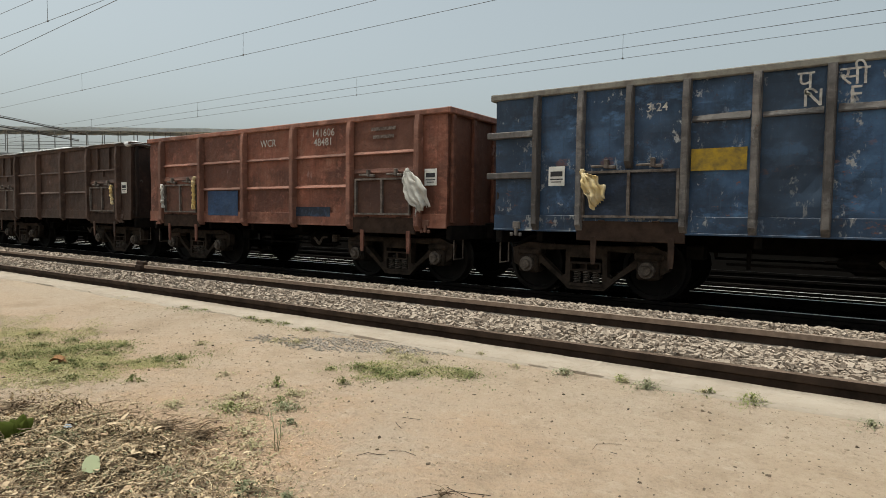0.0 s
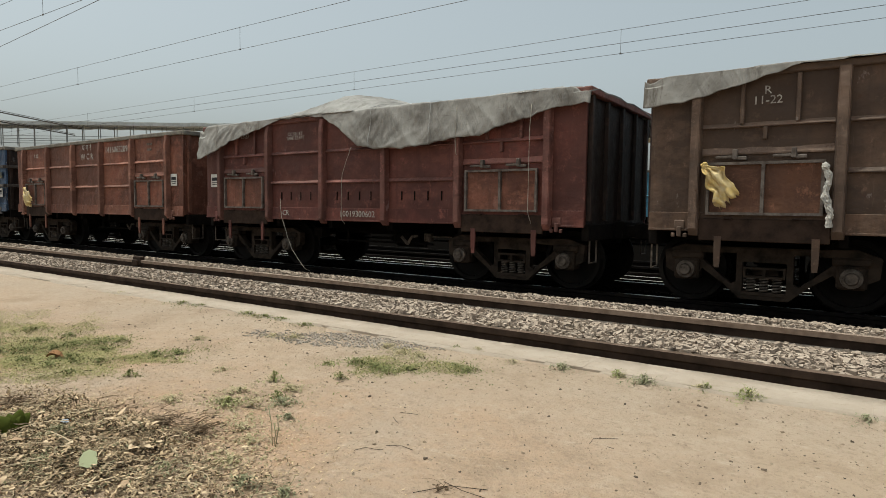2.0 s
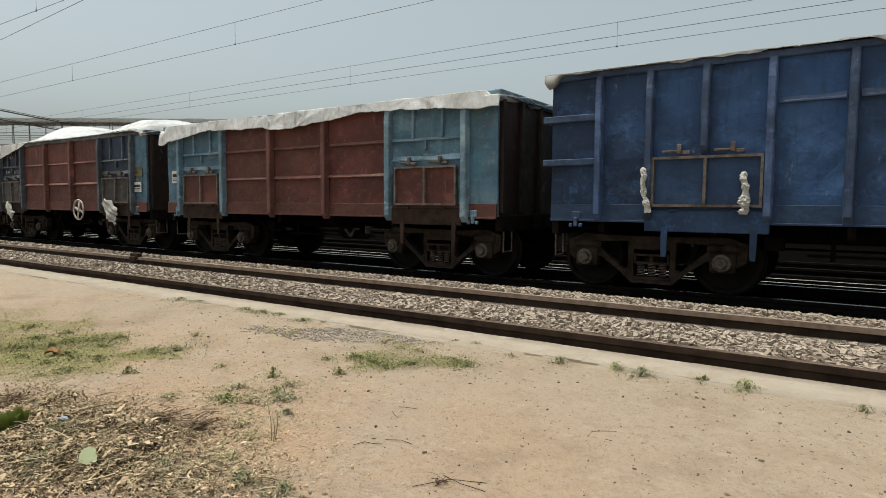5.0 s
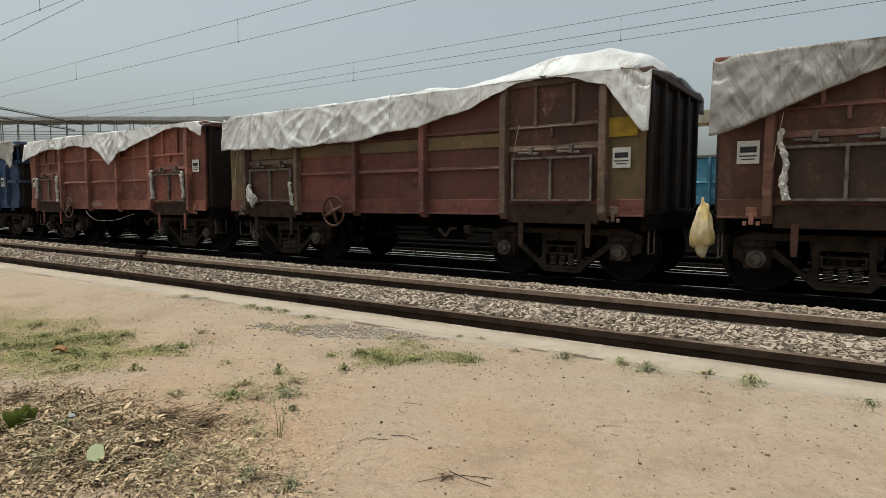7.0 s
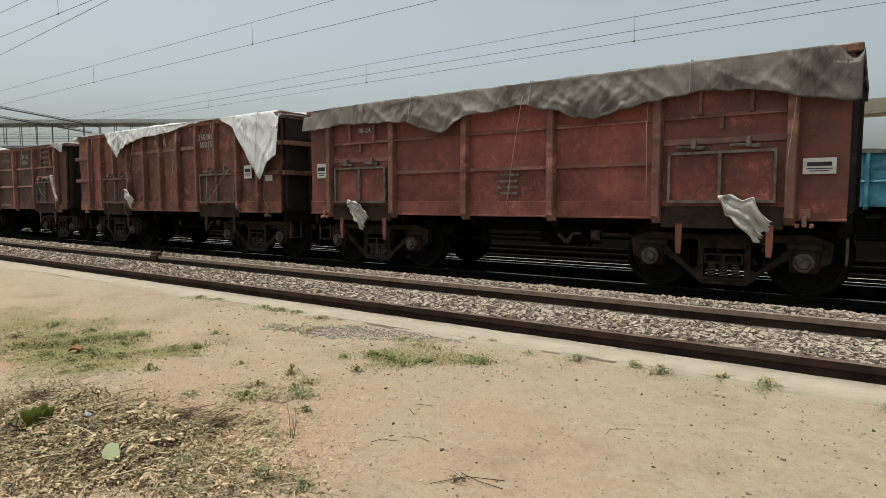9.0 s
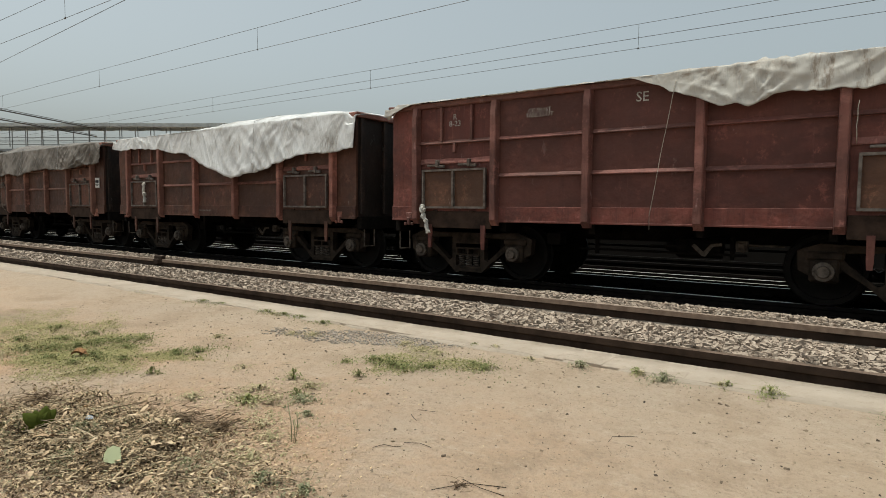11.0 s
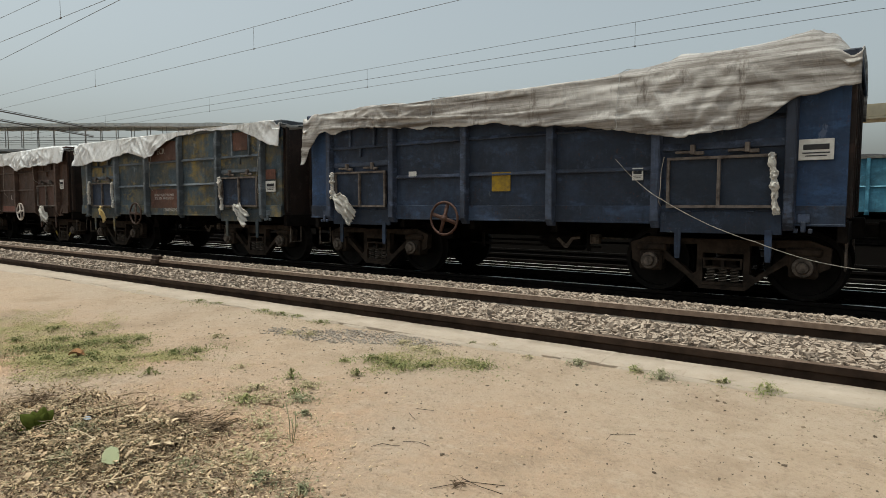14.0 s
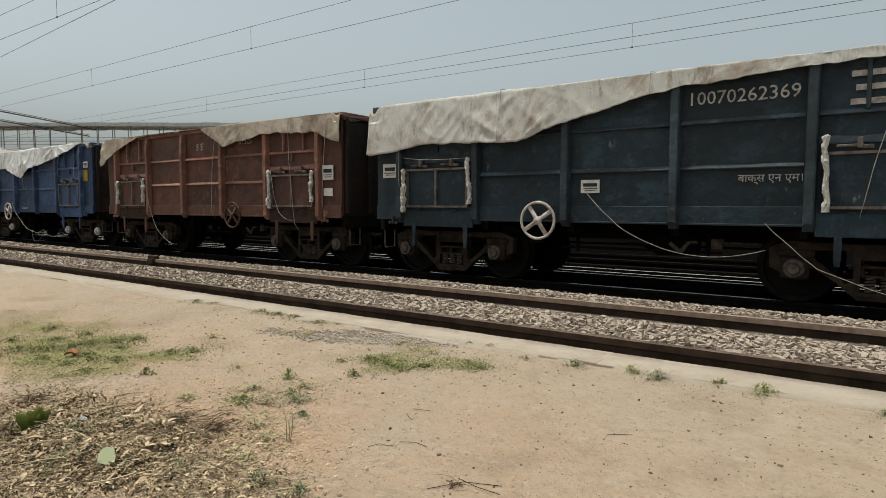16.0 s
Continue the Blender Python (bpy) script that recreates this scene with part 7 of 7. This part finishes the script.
def build_greens():
    rng = np.random.default_rng(21)
    lawn = [patch(-6.15, 2.25, 0.95, 0.75, 16000, rng, -0.36), patch(-7.2, 2.5, 0.8, 0.6, 6000, rng, -0.36), patch(-5.45, 2.3, 0.6, 0.6, 12000, rng, -0.4), patch(-4.85, 2.1, 0.62, 0.5, 13000, rng, -0.42), patch(-5.3, 1.85, 0.4, 0.3, 3500, rng, -0.4), patch(-4.5, 2.6, 0.4, 0.25, 3200, rng, 0.3), patch(-6.6, 3.15, 0.5, 0.22, 700, rng, -0.4), patch(-2.95, 3.5, 0.42, 0.30, 3600, rng, 2.3), patch(-2.55, 3.7, 0.3, 0.24, 1900, rng, 0.4)]
    v, f = joined(blades(np.concatenate(lawn), 0.011, 0.006, 31, 2.4), curled(np.concatenate(lawn)[::7], 0.008, 30))
    tagged(new("grass", fast_mesh("grass", v, f, GRASS)), "thin yellow-green grass in patches on the earth", "grass", kind="stuff")
    creeping = [dome(x, y, 1.7 * r, 0.03, int(9500 * r * r) + 90, rng) for x, y, r in ((-5.72, 2.0, 0.15), (-5.6, 2.15, 0.2), (-5.5, 2.32, 0.2), (-5.5, 2.47, 0.22), (-5.4, 2.62, 0.18), (-5.34, 2.78, 0.16), (-4.62, 2.68, 0.19), (-4.52, 2.82, 0.2), (-4.9, 2.2, 0.14), (-3.12, 3.42, 0.16), (-2.95, 3.44, 0.2), (-2.8, 3.38, 0.2), (-2.66, 3.5, 0.18), (-2.42, 3.75, 0.16), (-2.3, 3.7, 0.15), (-5.5, 4.27, 0.13), (-5.2, 4.27, 0.14), (-4.95, 4.28, 0.12), (-4.55, 4.22, 0.14), (-6.75, 4.3, 0.18), (-6.4, 4.32, 0.14), (-5.1, 2.25, 0.13), (-4.92, 2.02, 0.12), (-5.25, 2.0, 0.14), (-4.72, 2.3, 0.12), (-5.9, 2.35, 0.16), (-6.15, 2.1, 0.15), (-5.9, 2.62, 0.14), (-4.55, 2.0, 0.10), (-5.15, 2.55, 0.12), (-6.4, 2.5, 0.15))]
    tagged(new("creeping_weeds", fast_mesh("creeping_weeds", *curled(np.concatenate(creeping), 0.011, 34, 0.9), CREEP)), "dark green creeping weeds in low mats", "weed", kind="stuff")
    dry = [dome(x, y, r, 0.03, n, rng) for x, y, r, n in ((-3.05, 3.9, 0.26, 420), (-2.85, 3.85, 0.22, 340), (-3.3, 4.0, 0.2, 160), (-4.22, 3.78, 0.2, 220), (-4.4, 3.7, 0.15, 120), (-5.3, 4.2, 0.2, 120), (-8.2, 4.3, 0.3, 160), (-3.23, 2.44, 0.2, 220), (-3.43, 2.08, 0.16, 170), (-3.0, 2.66, 0.17, 220), (-2.95, 2.3, 0.3, 260), (-3.15, 2.25, 0.22, 200), (-2.5, 1.95, 0.3, 200), (-2.7, 2.05, 0.35, 260), (-4.84, 3.22, 0.13, 130), (-3.79, 2.72, 0.12, 70), (-5.6, 1.8, 0.5, 260), (-4.6, 1.85, 0.5, 320), (-2.16, 4.16, 0.07, 60), (-1.35, 4.28, 0.10, 110), (-0.82, 4.3, 0.09, 110), (-2.4, 1.75, 0.3, 240))]
    spots = np.concatenate(dry)
    v, f = joined(curled(spots, 0.011, 33, 0.9), stalks(spots[::5], 0.05, 0.0012, 35, 0.5))
    tagged(new("dry_weeds", fast_mesh("dry_weeds", v, f, PALE)), "sparse half-dry straw-coloured weeds", "weed", kind="stuff")
    for x, y, r, high, n, m in ((-3.23, 2.72, 0.07, 0.07, 170, TUFT), (-2.82, 2.44, 0.12, 0.05, 260, WEED), (-2.94, 2.5, 0.08, 0.05, 120, CREEP), (-3.08, 2.24, 0.12, 0.05, 240, TUFT), (-2.62, 2.3, 0.07, 0.03, 120, WEED), (-4.15, 2.22, 0.08, 0.05, 150, CREEP), (-2.9, 3.02, 0.08, 0.05, 130, CREEP), (-3.24, 3.24, 0.10, 0.03, 120, TUFT), (-2.12, 1.62, 0.13, 0.05, 330, WEED), (-1.92, 1.66, 0.09, 0.04, 170, WEED), (-2.78, 4.32, 0.08, 0.03, 90, CREEP), (-2.58, 4.34, 0.10, 0.04, 140, PALE), (-1.78, 4.21, 0.14, 0.05, 230, WEED), (-1.17, 4.2, 0.16, 0.06, 330, WEED), (-1.38, 4.27, 0.07, 0.05, 120, TUFT), (-0.78, 4.3, 0.07, 0.05, 100, TUFT), (-0.52, 4.26, 0.13, 0.07, 320, TUFT), (0.1, 4.2, 0.12, 0.04, 140, WEED)):
        p = dome(x, y, r, high, n, rng)
        v, f = joined(curled(p, 0.010, int(1000 + 100 * abs(x)), 1.1), stalks(p[::9], 1.1 * high, 0.0012, int(900 + 50 * abs(x)), 1.6))
        tagged(new("weed_tuft", fast_mesh("weed_tuft", v, f, m)), "small leafy weed tuft on bare earth", "weed", kind="stuff")


def build_litter():
    """The heap of dry leaves, stalks and straw near the viewer."""
    rng = np.random.default_rng(44)

    def heap(n, spread, dense=0.0):
        x = -3.15 + rng.normal(0, 0.58, n) * spread
        y = 1.33 + 0.10 * (x + 3.1) + rng.normal(0, 0.27, n) * spread
        clump = np.array([noise.noise((a * 2.6, b * 3.4, 6)) + 0.7 * noise.noise((a * 7, b * 8, 2)) for a, b in zip(x, y)])
        keep = (y > 0.5) & (y < 1.98 + 0.12 * clump) & (x < -1.7) & (x > -5.0) & (clump > rng.uniform(-1.0, 0.45, n) + dense)
        x, y, clump = x[keep], y[keep], clump[keep]
        high = 0.10 * np.exp(-((x + 3.35) / 0.75) ** 2 - ((y - 1.38) / 0.33) ** 2)
        z = np.array([earth_z(a, b) for a, b in zip(x, y)]) + (high + 0.10 * np.clip(clump, 0, 1)) * rng.uniform(0.1, 1.0, len(x)) ** 0.6 + 0.003
        return np.stack([x, y, z], 1)

    v, f = joined(curled(heap(20000, 0.95), 0.008, 3, 0.9), curled(heap(5500, 0.95), 0.0135, 5, 0.9))
    tagged(new("dry_leaves", fast_mesh("dry_leaves", v, f, DRY)), "heap of dry curled brown leaves", "leaves", kind="stuff")
    # Dark leaves laid low stand in for the shade in the heap's gaps.
    low = heap(13000, 0.85, 0.1)
    low[:, 2] -= 0.012
    tagged(new("rotting_leaves", fast_mesh("rotting_leaves", *curled(low, 0.012, 15, 0.9), GAPLEAF)), "dark leaves under the dry litter, for its shaded gaps", "leaves", kind="stuff")
    v, f = joined(curled(heap(520, 0.9), 0.021, 6, 0.8), curled(heap(46, 0.85), 0.034, 8, 0.6))
    tagged(new("large_dry_leaves", fast_mesh("large_dry_leaves", v, f, leafy("pale_dry_leaves", (0.62, 0.49, 0.33), (0.36, 0.25, 0.155)))), "larger pale dry leaves on the heap", "leaves", kind="stuff")
    p = heap(1200, 0.95) + np.array((0, 0, 0.012))
    v, f = joined(stalks(p, 0.11, 0.0019, 9, 0.35), stalks(p[::6], 0.22, 0.0026, 10, 0.3), stalks(heap(1500, 1.0), 0.045, 0.0014, 12, 0.6))
    tagged(new("dry_stalks", fast_mesh("dry_stalks", v, f, STRAW)), "tangled dry stalks and straw", "straw", kind="stuff")
    # dark twiggy brush at the back of the heap and trailing to one side
    brush = np.concatenate([dome(x, y, r, h, n, rng) for x, y, r, h, n in ((-3.95, 1.42, 0.22, 0.10, 150), (-3.7, 1.5, 0.2, 0.08, 110), (-3.05, 1.82, 0.22, 0.06, 110), (-2.82, 1.86, 0.18, 0.05, 110), (-3.3, 1.72, 0.2, 0.05, 60), (-1.42, 2.08, 0.10, 0.02, 7))])
    v, f = joined(stalks(brush, 0.13, 0.0022, 61, 0.7), curled(brush, 0.013, 62, 1.0))
    tagged(new("twiggy_brush", fast_mesh("twiggy_brush", v, f, leafy("dark_dead_twigs", (0.09, 0.062, 0.04), (0.26, 0.19, 0.125)))), "dark tangle of dead twigs on the litter", "twigs", kind="stuff")
    green = np.concatenate([dome(-3.55, 1.22, 0.3, 0.11, 800, rng), dome(-3.2, 1.36, 0.34, 0.11, 1000, rng), dome(-3.0, 1.2, 0.3, 0.07, 300, rng), dome(-2.5, 1.5, 0.25, 0.05, 200, rng), heap(2600, 0.9)])
    tagged(new("wilted_weeds", fast_mesh("wilted_weeds", *joined(curled(green, 0.010, 19, 1.0), stalks(green[::7], 0.07, 0.0016, 20, 0.8)), leafy("wilted_olive_weed", (0.11, 0.11, 0.052), (0.34, 0.315, 0.20)))), "wilted grey-green weeds in the heap", "weed", kind="stuff")
    # broken straw and leaf bits strewn round the heap and the weeds
    n = 2600
    bx, by = rng.normal(-3.0, 0.9, n), 2.0 + np.abs(rng.normal(0, 0.5, n)) * rng.choice([-0.7, 1.0], n)
    b = np.stack([bx, by, np.array([earth_z(u, w) + 0.002 for u, w in zip(bx, by)])], 1)
    b = b[np.array([noise.noise((u * 1.7, w * 2.2, 12)) for u, w in b[:, :2]]) > rng.uniform(-0.5, 0.3, n)]
    v, f = joined(curled(b, 0.008, 71, 0.5), stalks(b[::4], 0.04, 0.001, 72, 0.1))
    tagged(new("straw_bits", fast_mesh("straw_bits", v, f, DRY)), "broken straw and leaf bits on the earth", "straw", kind="stuff")
    # crumbs and pebbles all over the earth
    n = 7000
    x, y = rng.uniform(-8, 1.2, n), 4.2 - 3.4 * rng.uniform(0, 1, n) ** 1.2
    p = np.stack([x, y, np.array([earth_z(a, b) for a, b in zip(x, y)])], 1)
    v, f = stones(p, rng.choice([0.003, 0.005, 0.010], n, p=[0.66, 0.30, 0.04]), 23)
    m = 520
    q = np.stack([rng.uniform(-6, 1.2, m), 4.1 - 2.9 * rng.uniform(0, 1, m), np.zeros(m)], 1)
    q[:, 2] = [earth_z(a, b) + 0.002 for a, b in q[:, :2]]
    cv, cf = stones(q, 0.003 + 0.008 * rng.uniform(0, 1, m) ** 2.5, 37)
    tagged(new("dark_crumbs", fast_mesh("dark_crumbs", cv, cf, stone_material("dark_crumb", (0.10, 0.078, 0.058), (0.18, 0.135, 0.098), (0.06, 0.045, 0.036)))), "scattered dark crumbs and chips on bare earth", "crumbs", kind="stuff")
    g = patch(-3.75, 4.0, 1.1, 0.30, 1500, rng, 0.35) + np.array((0, 0, 0.004))
    gv, gf = stones(g, rng.uniform(0.004, 0.011, len(g)), 29)
    tagged(new("grey_gravel", fast_mesh("grey_gravel", gv, gf, stone_material("pale_grey_gravel", (0.30, 0.262, 0.22), (0.40, 0.35, 0.30), (0.20, 0.172, 0.145)))), "thin spill of grey gravel on the earth", "gravel", kind="stuff")
    tagged(new("pebbles", fast_mesh("pebbles", v, f, stone_material("earthy_pebble", (0.20, 0.15, 0.105), (0.36, 0.285, 0.205), (0.05, 0.04, 0.032)))), "small pebbles and crumbs of earth", "pebbles", kind="stuff")


def bm_leaf(length, width, fold=0.25, droop=0.3):
    bm = bmesh.new()
    rows = []
    for i in range(9):
        s = i / 8
        w = width / 2 * math.sin(math.pi * min(1.0, 0.06 + s * 0.94)) ** 0.7
        z = droop * length * (s - s * s * 1.4)
        rows.append([bm.verts.new((length * s, -w, z + fold * w)), bm.verts.new((length * s, 0, z)), bm.verts.new((length * s, w, z + fold * w))])
    for a, b in zip(rows, rows[1:]):
        for j in range(2):
            bm.faces.new((a[j], b[j], b[j + 1], a[j + 1]))
    out = bmesh.ops.extrude_face_region(bm, geom=bm.faces[:])
    bmesh.ops.translate(bm, vec=(0, 0, 0.0015), verts=[v for v in out["geom"] if isinstance(v, bmesh.types.BMVert)])
    bmesh.ops.recalc_face_normals(bm, faces=bm.faces[:])
    return bm


def build_plants():
    z = earth_z(-3.5, 1.3)
    seedling = tagged(new("seedling"), "small plant with broad dark green leaves", "plant")
    seedling.location = (-3.42, 1.25, z + 0.05)
    leaf = mesh_of("leaf", bm_leaf(0.125, 0.072, 0.25, 0.25), GREEN, True)
    for turn, roll, up, s in ((70, 75, -52, 1.05), (250, -75, -48, 1.15), (80, 80, -76, 1.1), (230, -70, -72, 0.95), (340, 20, -30, 0.8), (245, -15, -4, 1.0)):
        ob = part("leaf", leaf, None, seedling)
        ob.matrix_basis = pose(0, 0, 0.02, roll, up, turn) @ Matrix.Scale(0.78 * s, 4)
    part("stem", bm_boxes([(0, 0, 0.03, 0.012, 0.012, 0.08)], 0.003), GREEN, seedling)
    torn = tagged(new("fallen_leaf", mesh_of("fallen_leaf", bm_plate([(-0.05, -0.045), (0.0, -0.06), (0.055, -0.05), (0.05, 0.0), (0.035, 0.05), (-0.01, 0.062), (-0.04, 0.04), (-0.055, 0.0)], [], -0.001, 0.001), leafy("pale_green_leaf", (0.44, 0.47, 0.29), (0.40, 0.43, 0.26)))), "pale green fallen leaf on the litter", "leaf")
    torn.matrix_basis = pose(-2.72, 1.27, earth_z(-2.72, 1.27) + 0.10, -38, 12, 62) @ Matrix.Scale(0.66, 4)
    for x, y, turn, s in ((-5.19, 2.13, 40, 1.2), (-5.12, 2.17, 150, 1.0)):
        d = tagged(new("dead_leaf", mesh_of("dead_leaf", bm_leaf(0.13, 0.07, 0.8, 0.6), leafy("orange_brown_leaf", (0.27, 0.145, 0.07), (0.20, 0.105, 0.05)), True)), "curled orange-brown dead leaf on the earth", "leaf", "dead leaves")
        d.matrix_basis = pose(x, y, earth_z(x, y) + 0.015, 10, -6, turn)
    scrap = tagged(new("plastic_scrap", mesh_of("plastic_scrap", bm_plate([(-0.03, -0.012), (0.01, -0.02), (0.035, -0.004), (0.02, 0.018), (-0.02, 0.016)], [], -0.001, 0.001), plain("blue_white_plastic", (0.55, 0.60, 0.66), (0.25, 0.36, 0.50), 40, 0.4))), "crumpled blue-white plastic scrap in the litter", "litter")
    scrap.matrix_basis = pose(-3.28, 1.42, earth_z(-3.28, 1.42) + 0.10, -50, 8, 40) @ Matrix.Scale(0.6, 4)
    sprig = tagged(new("sprig"), "thin upright sprig with a leafy foot", "plant")
    sprig.location = (-2.38, 2.0, earth_z(-2.38, 2.0))
    for dx, h in ((-0.04, 0.20), (0.03, 0.17), (0.0, 0.12)):
        part("stalk", tube("stalk", [Vector((dx * 0.3, 0, -0.01)), Vector((dx * 0.7, 0.01, h * 0.5)), Vector((dx, 0.0, h))], 0.0022, WEED), None, sprig)
    for pts in (((-2.02, 2.20), (-1.99, 2.25), (-1.95, 2.27), (-1.90, 2.28)), ((-1.93, 2.34), (-1.85, 2.37), (-1.78, 2.37)), ((-1.08, 2.94), (-1.08, 3.0), (-1.03, 3.05), (-0.97, 3.06)), ((-0.99, 2.95), (-0.95, 2.93)), ((-2.16, 2.68), (-2.1, 2.63), (-2.07, 2.62)), ((-2.17, 2.76), (-2.05, 2.77)), ((-1.5, 2.0), (-1.4, 2.13), (-1.25, 2.2)), ((-1.45, 2.16), (-1.33, 2.12), (-1.22, 2.13)), ((-1.75, 1.54), (-1.68, 1.58), (-1.62, 1.58)), ((-0.50, 2.27), (-0.45, 2.30), (-0.38, 2.31))):
        t = tagged(new("twig", tube("twig", [Vector((x, y, earth_z(x, y) + 0.003 + 0.006 * (i % 2))) for i, (x, y) in enumerate(pts)], 0.0016, BOGIE)), "thin dry twig on bare earth", "twig", "twigs")


build_greens()
build_litter()
build_plants()


# ---- what moves ----
def motions():
    times = (0.0, 4.0, 8.0, 12.0, 16.0)
    numbers = {}
    for ob, k in RIDERS:
        walk(ob, [(t, pose(train_x(t, k), TRAIN_Y, TRAIN_Z)) for t in times])
        numbers[ob] = k
    for wheel, wagon in WHEELS:
        k, home = numbers[wagon], wheel.matrix_basis.translation.copy()

        def turned(t):
            return (t, Matrix.Translation(home) @ Matrix.Rotation(-(train_x(0, k) - train_x(t, k)) / 0.5, 4, "Y"))

        # turning is keyed while the wagon is near enough to be looked at
        near = [i / 30 for i in range(481) if -34 < train_x(i / 30, k) < 9]
        if not near:
            continue
        first, last = near[0], near[-1]
        rows = [turned(t) for t in near]
        if first > 0:
            rows.insert(0, (0.0, rows[0][1]))
        if last < 16:
            rows.append((16.0, rows[-1][1]))
        walk(wheel, rows)


motions()
